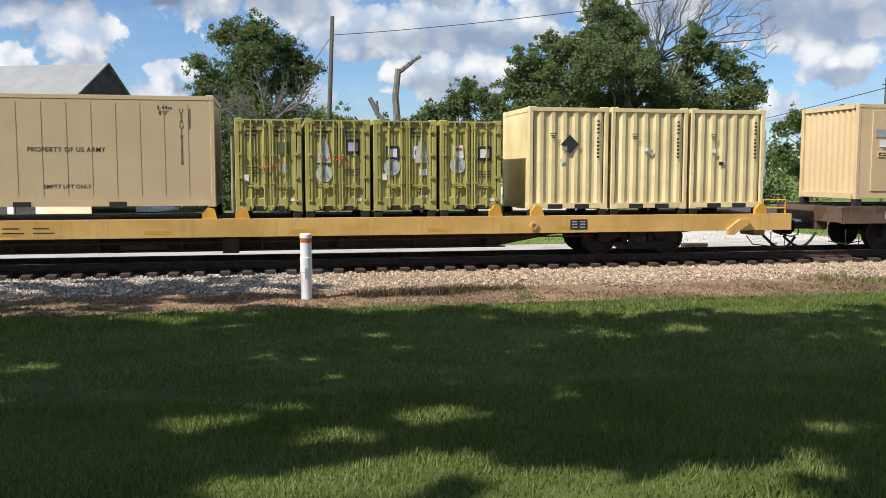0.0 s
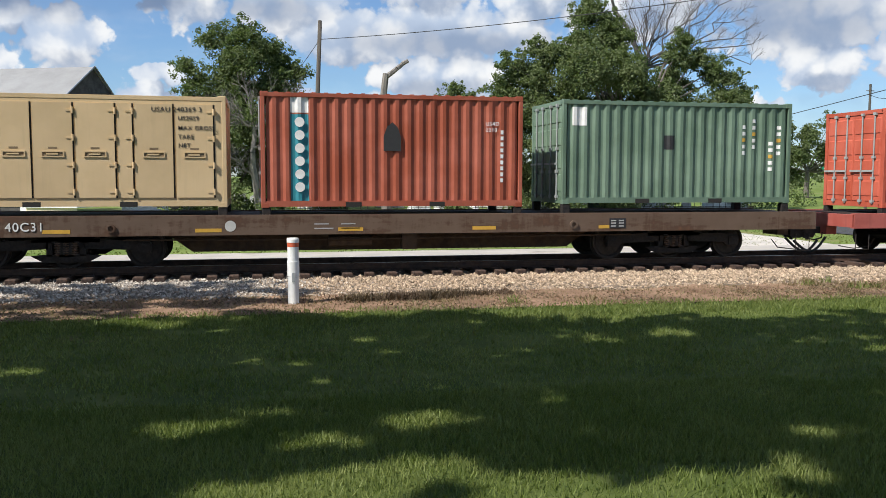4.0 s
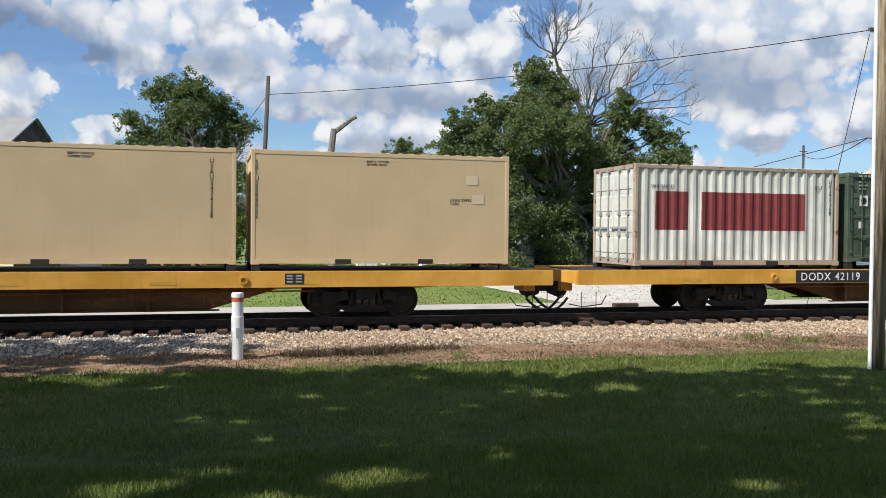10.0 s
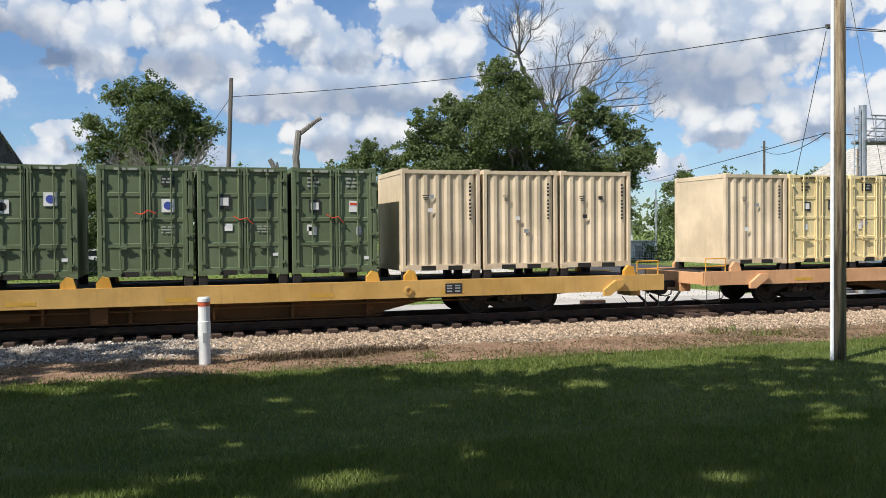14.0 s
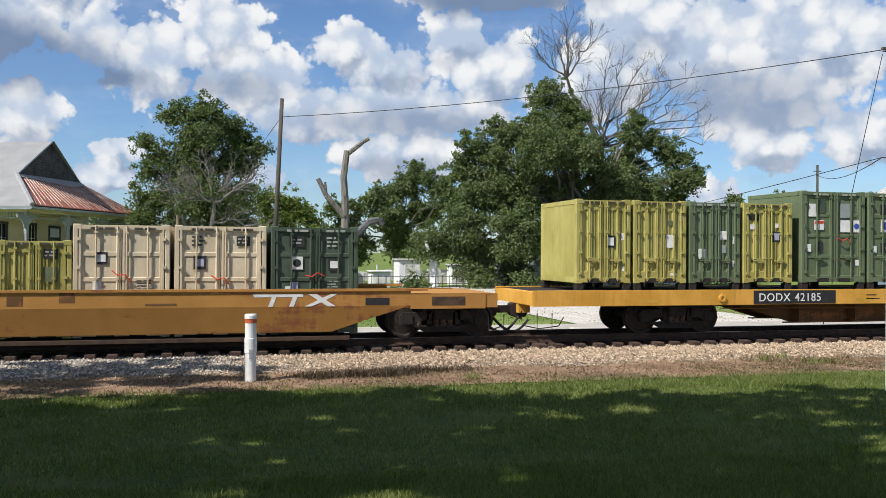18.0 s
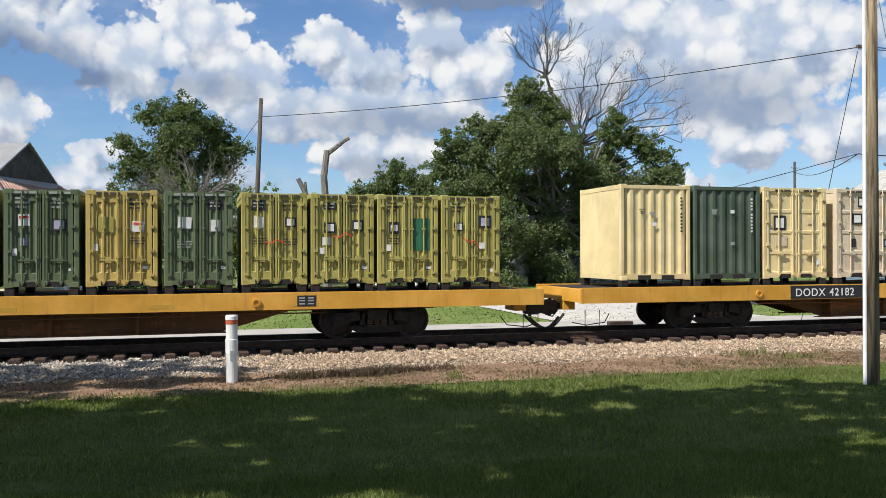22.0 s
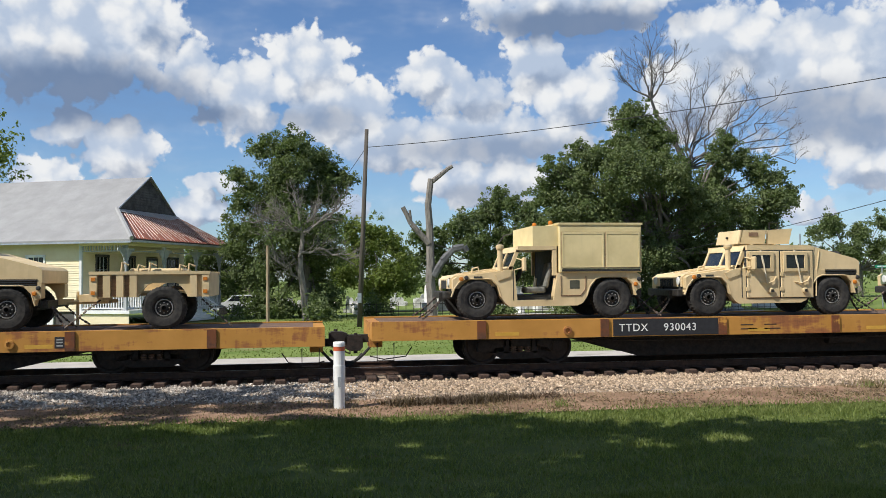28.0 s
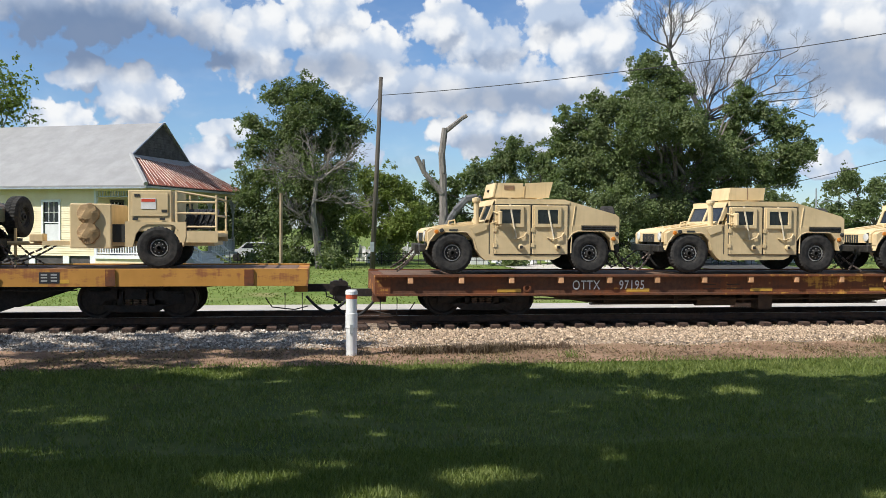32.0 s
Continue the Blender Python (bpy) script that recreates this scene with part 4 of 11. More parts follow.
BLUE_MARK = plain("blue_mark", (0.05, 0.08, 0.35), 0.6)
TEAL_MARK = plain("teal_panel", (0.02, 0.20, 0.24), 0.6)
RED_PANEL = plain("dark_red_panel", (0.19, 0.03, 0.03), 0.6)
GREY_MARK = plain("grey_placard", (0.30, 0.32, 0.31), 0.6)


def corrugate_x(bm, x0, x1, y, z0, z1, s, pitch=0.278, depth=0.038):
    """A folded wall along x that faces y * s."""
    n = max(2, round((x1 - x0) / pitch))
    p = (x1 - x0) / n
    pts = []
    for i in range(n):
        b = x0 + i * p
        pts += [(b + 0.05 * p, y - s * depth), (b + 0.27 * p, y - s * depth), (b + 0.5 * p, y), (b + 0.78 * p, y)]
    pts = [(x0, y - s * depth)] + pts + [(x1, y - s * depth)]
    lo = [bm.verts.new((a, b, z0)) for a, b in pts]
    hi = [bm.verts.new((a, b, z1)) for a, b in pts]
    for i in range(len(pts) - 1):
        bm.faces.new((lo[i], lo[i + 1], hi[i + 1], hi[i]))


def corrugate_y(bm, y0, y1, x, z0, z1, s, pitch=0.25, depth=0.04):
    b2 = bmesh.new()
    corrugate_x(b2, y0, y1, 0.0, z0, z1, s, pitch, depth)
    for v in b2.verts:
        v.co = Vector((x + v.co.y, v.co.x, v.co.z))
    me = bpy.data.meshes.new("tmp")
    b2.to_mesh(me)
    b2.free()
    bm.from_mesh(me)
    bpy.data.meshes.remove(me)


INK_PALE = plain("faded_pale_stencil", (0.34, 0.35, 0.30))
CACHE = {}


def casting_mesh():
    bm = bmesh.new()
    soft_box(bm, -0.089, 0.089, -0.081, 0.081, -0.059, 0.059, 0.012)
    return bm


def shared(key, make, mat, smooth=False):
    k = (key, mat.name)
    if k not in CACHE:
        CACHE[k] = mesh_of(key[0], make(), mat, smooth)
    return CACHE[k]


def pocket_mesh():
    bm = bmesh.new()
    box(bm, -0.18, 0.18, -0.006, 0.0, 0.02, 0.13)
    return bm


def box_shell(ob, L, H, mat, front="corr", back="corr", left="corr", frame_mat=None, roof_bows=True):
    """Walls, roof, floor, rails, posts and castings of a freight container, its foot at z = 0."""
    fm = frame_mat or mat

    def walls():
        bm = bmesh.new()
        if front == "corr":
            corrugate_x(bm, 0.13, L - 0.13, -HALF + 0.012, 0.16, H - 0.11, -1)
        elif front == "flat":
            box(bm, 0.10, L - 0.10, -HALF + 0.008, -HALF + 0.05, 0.15, H - 0.09)
        corrugate_x(bm, 0.13, L - 0.13, HALF - 0.012, 0.16, H - 0.11, 1)
        corrugate_y(bm, -HALF + 0.12, HALF - 0.12, 0.03, 0.16, H - 0.11, -1) if left == "corr" else box(bm, 0.012, 0.03, -HALF + 0.11, HALF - 0.11, 0.15, H - 0.10)
        corrugate_y(bm, -HALF + 0.12, HALF - 0.12, L - 0.03, 0.16, H - 0.11, 1) if left == "corr" else box(bm, L - 0.03, L - 0.012, -HALF + 0.11, HALF - 0.11, 0.15, H - 0.10)
        return bm

    def roof():
        bm = bmesh.new()
        box(bm, 0.06, L - 0.06, -HALF + 0.05, HALF - 0.05, H - 0.05, H - 0.02)
        k = 0.3
        while roof_bows and k < L - 0.3:
            box(bm, k, k + 0.09, -HALF + 0.08, HALF - 0.08, H - 0.021, H + 0.0)
            k += 0.28
        return bm

    def floor_pan():
        bm = bmesh.new()
        box(bm, 0.06, L - 0.06, -HALF + 0.05, HALF - 0.05, 0.12, 0.16)
        return bm

    def rails():
        bm = bmesh.new()
        for y in (-HALF, HALF):
            s = -1 if y < 0 else 1
            q = sorted((y, y - s * 0.06))
            for x in (0.0, L - 0.10):
                soft_box(bm, x, x + 0.10, *sorted((y, y - s * 0.12)), 0.10, H - 0.10, 0.012)
            box(bm, 0.10, L - 0.10, *q, H - 0.11, H - 0.03)
            box(bm, 0.10, L - 0.10, *q, 0.03, 0.16)
        for x in (0.0, L - 0.06):
            box(bm, x, x + 0.06, -HALF + 0.12, HALF - 0.12, H - 0.12, H - 0.01)
            box(bm, x, x + 0.06, -HALF + 0.12, HALF - 0.12, 0.02, 0.16)
        return bm
    part("shell", shared(("shell", L, H, front, left), walls, mat), None, ob)
    part("roof", shared(("roof", L, H, roof_bows), roof, mat), None, ob)
    part("floor_pan", shared(("floor_pan", L), floor_pan, mat), None, ob)
    part("edge_frame", shared(("edge_frame", L, H), rails, fm), None, ob)
    cast = shared(("corner_casting",), casting_mesh, fm)
    for x in (0.089, L - 0.089):
        for y in (-HALF + 0.078, HALF - 0.078):
            for z in (0.059, H - 0.059):
                part("corner_casting", cast, None, ob, m=pose(x, y, z))
    for x in ((0.33 * L, 0.67 * L) if L < 3 else (0.34 * L, 0.66 * L)):
        part("fork_pocket", shared(("fork_pocket",), pocket_mesh, DARK_GAP), None, ob, m=pose(x, -HALF - 0.001, 0))
    return ob


def panelled(x0, x1, z0, z1, y0, y1, panels, stiles=(), proud=0.018, edge=0.025):
    """A door leaf in one skin: raised panels with sloping sides, and raised stiles up its edges."""
    bm = bmesh.new()
    xs = sorted({round(v, 4) for v in (x0, x1, *(q for p in panels for q in p[:2]), *(q for p in stiles for q in p))})
    zs = sorted({round(v, 4) for v in (z0, z1, *(q for p in panels for q in p[2:]))})
    grid = [[bm.verts.new((x, y0, z)) for x in xs] for z in zs]
    back = {}
    for j in (0, len(zs) - 1):
        for i in (0, len(xs) - 1):
            back[i, j] = bm.verts.new((xs[i], y1, zs[j]))
    cells = []
    for j in range(len(zs) - 1):
        for i in range(len(xs) - 1):
            cells.append((bm.faces.new((grid[j][i], grid[j][i + 1], grid[j + 1][i + 1], grid[j + 1][i])), (xs[i] + xs[i + 1]) / 2, (zs[j] + zs[j + 1]) / 2))
    n, m = len(xs) - 1, len(zs) - 1
    bm.faces.new((back[0, 0], back[0, m], back[n, m], back[n, 0]))
    bm.faces.new([back[0, 0]] + [back[n, 0]] + grid[0][::-1])
    bm.faces.new([back[n, m]] + [back[0, m]] + grid[m])
    bm.faces.new([back[0, m], back[0, 0]] + [g[0] for g in grid])
    bm.faces.new([back[n, 0], back[n, m]] + [g[n] for g in grid][::-1])

    def raise_up(faces, by, slope):
        r = bmesh.ops.extrude_face_region(bm, geom=faces)
        vs = [v for v in r["geom"] if isinstance(v, bmesh.types.BMVert)]
        cx, cz = sum(v.co.x for v in vs) / len(vs), sum(v.co.z for v in vs) / len(vs)
        for v in vs:
            v.co.y -= by
            v.co.x += slope * (1 if v.co.x < cx else -1)
            v.co.z += slope * (1 if v.co.z < cz else -1) if slope > 0.01 else 0.0
        bmesh.ops.delete(bm, geom=faces, context="FACES_ONLY")
    for a, b in stiles:
        raise_up([f for f, x, z in cells if a < x < b], 0.025, 0.004)
    for a, b, c, d in panels:
        raise_up([f for f, x, z in cells if a < x < b and c < z < d], proud, edge)
    return bm


def end_doors(ob, H, mat):
    """Cargo doors in the x = 0 end, with four lock rods."""
    def leaf():
        bm = panelled(-0.54, 0.54, 0.18, H - 0.14, 0.0, 0.045, [(-0.5, 0.5, z, min(z + 0.42, H - 0.2)) for z in (0.3, 0.85, 1.4, 1.95)])
        for v in bm.verts:
            v.co = Vector((v.co.y, v.co.x, v.co.z))
        return bm

    def rod():
        bm = bmesh.new()
        tube(bm, (0, 0, 0.1), (0, 0, H - 0.1), 0.02, 8)
        for z in (0.14, 0.75, 1.3, H - 0.16):
            box(bm, -0.03, 0.03, -0.05, 0.05, z, z + 0.07)
        box(bm, -0.03, -0.005, -0.02, 0.42, 0.95, 1.0)
        return bm
    for y in (-0.55, 0.55):
        d = part("door", shared(("door", H), leaf, mat), None, ob, m=pose(0.02, y, 0))
        for k in (-0.3, 0.18):
            part("lock_rod", shared(("lock_rod", H), rod, GREY_MARK), None, d, m=pose(-0.04, k, 0))


def side_doors(ob, L, H, mat, rows=4):
    """Two door leaves that fill the side facing the lane of the camera."""
    w = (L - 0.22) / 2

    def leaf():
        if rows == 2:
            xs = np.linspace(0.09, w - 0.10, 4)
            return panelled(0.0, w - 0.012, 0.14, H - 0.10, 0.03, 0.08, [(a + 0.02, b - 0.02, 0.30, H - 0.26) for a, b in zip(xs, xs[1:])],
                            [(0.0, 0.05), (w - 0.062, w - 0.012)], -0.022, 0.016)
        zs = np.linspace(0.14, H - 0.10, rows + 1)
        return panelled(0.0, w - 0.012, 0.14, H - 0.10, 0.03, 0.08, [(0.10, w - 0.11, a + 0.045, b - 0.03) for a, b in zip(zs, zs[1:])],
                        [(0.0, 0.05), (w - 0.062, w - 0.012)], -0.016, 0.012)

    def rod():
        bm = bmesh.new()
        tube(bm, (0, -0.006, 0.06), (0, -0.006, H - 0.04), 0.018, 8)
        for z in (0.10, 0.62, 1.25, H - 0.2):
            box(bm, -0.036, 0.036, -0.026, 0.03, z, z + 0.045)
        return bm

    def handle():
        bm = bmesh.new()
        box(bm, -0.02, 0.30, -0.035, -0.01, 0.0, 0.035)
        box(bm, 0.10, 0.22, -0.03, 0.035, -0.04, 0.075)
        return bm

    def hinge():
        bm = bmesh.new()
        box(bm, -0.03, 0.045, -0.03, 0.01, -0.03, 0.03)
        return bm
    for i in (0, 1):
        x = 0.11 + i * (w + 0.006)
        d = part("door", shared(("door", L, H, rows), leaf, mat), None, ob, m=pose(x, -HALF - 0.005, 0))
        for k in ((w - 0.09, 0.40 * w) if i == 0 else (0.09, 0.60 * w)):
            part("lock_rod", shared(("lock_rod", H, "side"), rod, mat), None, d, m=pose(k, 0, 0))
        part("handle", shared(("handle",), handle, mat), None, d, m=pose(0.30 * w, 0, 0.27 * H))
        for z in (0.12 * H, 0.37 * H, 0.62 * H, 0.87 * H):
            part("hinge", shared(("hinge",), hinge, mat), None, d, m=pose(0.0 if i == 0 else w - 0.02, 0, z))


def serial_bars():
    bm = bmesh.new()
    for k in range(10):
        z = -0.088 * k - (0.05 if k > 3 else 0)
        box(bm, -0.028, 0.028, -0.004, 0.0, z - 0.025, z + 0.025)
    return bm


SIDES = {}


def painted_on(ob, x, z, w, h, mat, name, label, lift):
    """A painted patch that follows the folds of a corrugated side."""
    x0, x1 = 0.13, SIDES[ob.name] - 0.13
    n = max(2, round((x1 - x0) / 0.278))
    p = (x1 - x0) / n
    ys, xs = [0.038], [x0]
    for i in range(n):
        for f, d in ((0.05, 0.038), (0.27, 0.038), (0.5, 0.0), (0.78, 0.0)):
            xs.append(x0 + (i + f) * p)
            ys.append(d)
    xs.append(x1)
    ys.append(0.038)
    a, b = max(x - w / 2, x0), min(x + w / 2, x1)
    cut = [a] + [q for q in xs if a < q < b] + [b]
    bm = bmesh.new()
    rows = []
    for q in cut:
        yy = -HALF + 0.012 + float(np.interp(q, xs, ys)) - lift
        rows.append((bm.verts.new((q, yy, z - h / 2)), bm.verts.new((q, yy, z + h / 2))))
    for r, s in zip(rows, rows[1:]):
        bm.faces.new((r[0], s[0], s[1], r[1]))
    me = bpy.data.meshes.new(name)
    bm.to_mesh(me)
    bm.free()
    me.materials.append(mat)
    return part(name, me, None, ob, label)


def placard(ob, x, z, w, h, mat, name="placard", label="", y=-HALF - 0.012, tilt=0.0):
    if ob.name in SIDES and not tilt and w > 0.05 and -0.013 < y + HALF < 0.003:
        return painted_on(ob, x, z, w, h, mat, name, label, 0.004 + max(0.0, -HALF - y) * 0.6)
    bm = bmesh.new()
    box(bm, -w / 2, w / 2, -0.004, 0.0, -h / 2, h / 2)
    return part(name, bm, mat, ob, label, pose(x, y, z, 0, tilt, 0))


def serial(ob, text, x, z, size, mat, upright=True):
    return letters(text, size, mat, ob, x, -HALF + (0.0085 if ob.name in SIDES else 0.005), z, "serial_number", upright=upright)


def container(name, label, u, z, L, H, mat, **keys):
    ob = thing(name, label, "container", "containers on the train")
    on_train(ob, u, z)
    LOADS.append((u, L, z))
    box_shell(ob, L, H, mat, **keys)
    if keys.get("front", "corr") == "corr":
        SIDES[ob.name] = L
    return ob


TRI, QUAD, TWENTY = 1.968, 1.458, 6.058
INK_DARK = plain("faded_dark_stencil", (0.06, 0.05, 0.04))
LILAC = plain("lilac_sheet", (0.42, 0.40, 0.52))


def text_rows(rows, h):
    """Bars that stand for words: rows of (height, widths)."""
    bm = bmesh.new()
    for z, words in rows:
        x = 0.0
        for w in words:
            box(bm, x, x + w, -0.004, 0.0, z - h / 2, z + h / 2)
            x += w + 0.04
    return bm


def dress(ob, L, H, marks, y, patch):
    """Marks on the doors: share of the length, share of the height, width and height in metres, and a letter for what it is."""
    for fx, fz, w, h, what in marks:
        x, z = fx * L, fz * H
        if what == "S":
            bm = bmesh.new()
            pipe(bm, [(-0.22, 0, 0.05), (-0.08, -0.02, -0.02), (0.06, -0.02, 0.03), (0.2, 0, -0.09)], 0.014, 5)
            part("seal_strap", bm, RED_MARK, ob, "orange-red seal strap", pose(x, y - 0.06, z))
            continue
        base = {"W": PAPER, "R": PAPER, "E": PAPER, "F": BLACK_MARK, "L": BLACK_MARK, "K": BLACK_MARK, "G": GREY_MARK, "P": patch, "B": RED_PANEL}[what]
        name, label = {"W": ("paper_sheet", "white paper sheet"), "R": ("placard", "white placard with a red band"), "E": ("placard", "white placard with a blue emblem"), "F": ("placard", "black-framed white placard"),
                       "L": ("placard", "black-framed lilac placard"), "K": ("stencil_block", "black painted block"), "G": ("sleeve", "grey document sleeve"), "P": ("paint_patch", "square of other paint"),
                       "B": ("paint_patch", "dark red painted block")}[what]
        q = placard(ob, x, z, w, h, base, name, label, y)
        if what in "FL":
            placard(q, 0, 0, w * 0.66, h * 0.66, PAPER if what == "F" else LILAC, "placard_sheet", "", -0.006)
        elif what == "R":
            placard(q, 0, h * 0.28, w * 0.9, h * 0.28, RED_MARK, "red_band", "", -0.006)
        elif what == "E":
            bm = bmesh.new()
            lathe(bm, [(w * 0.36, -0.003), (w * 0.36, 0.0)], "y", 14)
            part("emblem", bm, BLUE_MARK, q, m=pose(0, -0.005, 0))


def small_box(kind, colour, u, z, mat, doors, rnd, marks=None):
    """A tricon (a third) or quadcon (a quarter of a 20-foot box)."""
    L, H = (TRI, 2.438) if kind == "tri" else (QUAD, 2.083)
    word = "third-length" if kind == "tri" else "quarter-length"
    label = f"{colour} {word} steel container, " + ("double doors facing out" if doors else "ribbed back facing out")
    ob = thing("small_container", label, "container", "small containers on the train")
    on_train(ob, u, z)
    LOADS.append((u, L, z))
    box_shell(ob, L, H, mat, front="none" if doors else "corr", left="flat", roof_bows=False)
    if doors:
        side_doors(ob, L, H, mat, 4 if kind == "tri" else 2)
        y = -HALF + 0.024
        dark = mat not in (GREEN, DGREEN, GRASSY)
        # figures on the header, stencilled lines, framed sheets and patches on each leaf, tags low down
        ink = INK_DARK if dark else INK_PALE
        other = {YG: GRASSY, GOLD: YG, CREAM: BEIGE, TAN: BEIGE, PINK_TAN: TAN_FLAT, BEIGE: TAN, GREEN: DGREEN, GRASSY: GREEN, DGREEN: GRASSY}
        if marks is not None:
            dress(ob, L, H, marks, y, other[mat])
        for i, sx in enumerate((0.28, 0.73)):
            x = sx * L + rnd.uniform(-0.03, 0.03)
            part("header_text", shared(("header_text", i), lambda: text_rows(((0.0, (0.17, 0.05, 0.13) if i else (0.13, 0.07, 0.2)),), 0.05), ink), None, ob, m=pose(sx * L - 0.2, -HALF - 0.006, 0.962 * H))
            placard(ob, x - 0.02, 0.275 * H, 0.20, 0.05, DARK_GAP, "latch", "dark handle recess", y + 0.004)
            if marks is not None:
                continue
            r = rnd.random()
            if r < 0.28:
                p = placard(ob, x, 0.86 * H, rnd.uniform(0.28, 0.4), rnd.uniform(0.16, 0.24), BLACK_MARK, "stencil_block", "black stencilled panel", y)
                part("stencil_rows", shared(("stencil_rows", 1), lambda: text_rows(((0.045, (0.08, 0.1)), (-0.03, (0.05, 0.12))), 0.035), INK_PALE), None, p, m=pose(-0.12, -0.005, 0))
            elif r < 0.75:
                part("stencil_rows", shared(("stencil_rows", 2), lambda: text_rows(((0.09, (0.12, 0.05)), (0.0, (0.1, 0.14)), (-0.09, (0.08, 0.1))), 0.045), ink), None, ob, m=pose(x - 0.17, y, 0.86 * H))
            r = rnd.random()
            z = rnd.uniform(0.62, 0.70) * H
            if r < 0.34:
                w = rnd.uniform(0.24, 0.32)
                p = placard(ob, x, z, w, w * rnd.uniform(0.85, 1.15), BLACK_MARK, "placard", "black-framed white placard", y)
                placard(p, 0.0, 0.0, w * 0.68, w * 0.62, PAPER if r < 0.24 else LILAC, "placard_sheet", "", -0.006)
            elif r < 0.52:
                p = placard(ob, x, z, rnd.uniform(0.2, 0.3), rnd.uniform(0.2, 0.3), PAPER, "paper_sheet", "white paper in a clear sleeve", y, rnd.uniform(-5, 5))
                if r < 0.44:
                    placard(p, 0.0, 0.06, 0.18, 0.05, RED_MARK, "red_band", "", -0.006)
            elif r < 0.68:
                placard(ob, x, z, rnd.uniform(0.26, 0.42), rnd.uniform(0.24, 0.36), other[mat], "paint_patch", "touched-up square of paint", y + 0.002)
            elif r < 0.78:
                p = placard(ob, x, z, 0.27, 0.29, PAPER, "placard", "white placard with a dark emblem", y)
                bm = bmesh.new()
                lathe(bm, [(0.09, -0.003), (0.09, 0.0)], "y", 14)
                part("emblem", bm, BLUE_MARK if i else BLACK_MARK, p, m=pose(0, -0.005, 0.0))
            r = rnd.random()
            z = rnd.uniform(0.40, 0.48) * H
            if r < 0.35:
                placard(ob, x + rnd.uniform(-0.12, 0.12), z, rnd.uniform(0.12, 0.2), rnd.uniform(0.14, 0.2), rnd.choice((PAPER, PAPER, BLACK_MARK, LILAC)), "paper_label", "", y)
            elif r < 0.75:
                part("stencil_rows", shared(("stencil_rows", 3), lambda: text_rows(((0.06, (0.1, 0.16)), (0.0, (0.2, 0.06)), (-0.06, (0.05, 0.18))), 0.028), ink), None, ob, m=pose(x - 0.15, y, z))
        if marks is not None:
            return ob
        if rnd.random() < 0.75:
            placard(ob, rnd.uniform(0.80, 0.90) * L, rnd.uniform(0.12, 0.2) * H, 0.12, 0.07, PAPER, "tag", "", y)
        if rnd.random() < 0.5:
            placard(ob, rnd.uniform(0.12, 0.2) * L, rnd.uniform(0.36, 0.44) * H, 0.11, 0.15, PAPER, "tag", "", y)
        if rnd.random() < 0.45:
            bm = bmesh.new()
            pipe(bm, [(-0.22, 0, 0.05), (-0.08, -0.02, -0.02), (0.06, -0.02, 0.03), (0.2, 0, -0.09)], 0.014, 5)
            part("seal_strap", bm, RED_MARK, ob, "orange-red seal strap", pose(0.5 * L, y - 0.06, rnd.uniform(0.46, 0.58) * H, 0, rnd.uniform(-20, 20), 0))
    else:
        ink = BLACK_MARK if mat not in (DGREEN, GREEN) else PAPER
        for k in range(3):
            placard(ob, 0.3 * L, 0.74 * H - 0.05 * k, 0.17 - 0.03 * k, 0.018, ink, "stencil_bar")
        part("serial_column", shared(("serial_column",), serial_bars, ink), None, ob, "column of small stencilled figures", pose(0.865 * L, -HALF - 0.012, 0.86 * H))
        for k in range(2):
            placard(ob, rnd.uniform(0.3, 0.6) * L, rnd.uniform(0.3, 0.75) * H, 0.12, 0.09, rnd.choice((ink, PAPER, GREY_MARK)), "tag")
    return ob


def pack(kind, u0, u1, z, spec, seed, marks=()):
    """A row of coupled small containers that fills u0 to u1."""
    rnd = random.Random(seed)
    names = {id(CREAM): "cream-yellow", id(BEIGE): "beige", id(TAN): "tan", id(PINK_TAN): "pinkish tan", id(YG): "yellow-green", id(GOLD): "mustard-yellow",
             id(GREEN): "army-green", id(DGREEN): "dark green", id(GRASSY): "mid-green"}
    n = len(spec)
    L = TRI if kind == "tri" else QUAD
    gap = (u1 - u0 - n * L) / max(1, n - 1)
    marks = dict(marks)
    return [small_box(kind, names[id(mat)], u0 + i * (L + gap), z, mat, doors, rnd, marks.get(i)) for i, (mat, doors) in enumerate(spec)]


# ---- the consist, front to rear ----
def pedestals(car, u0, us, z0, mat):
    """Orange container stands on the deck."""
    def stand():
        bm = bmesh.new()
        slab(bm, [(-0.16, 0.0), (0.16, 0.0), (0.10, 0.22), (-0.04, 0.26), (-0.16, 0.12)], -0.10, 0.02)
        return bm
    for u in us:
        part("container_stand", shared(("container_stand",), stand, mat), None, car, m=pose(u - u0, -1.36, z0))
        part("container_stand", shared(("container_stand",), stand, mat), None, car, m=pose(u - u0, 1.36, z0))


def army_words(ob, dark, x, z, size):
    letters("PROPERTY OF U.S. ARMY", size, dark, ob, x, -HALF + 0.0085, z, squeeze=0.95)


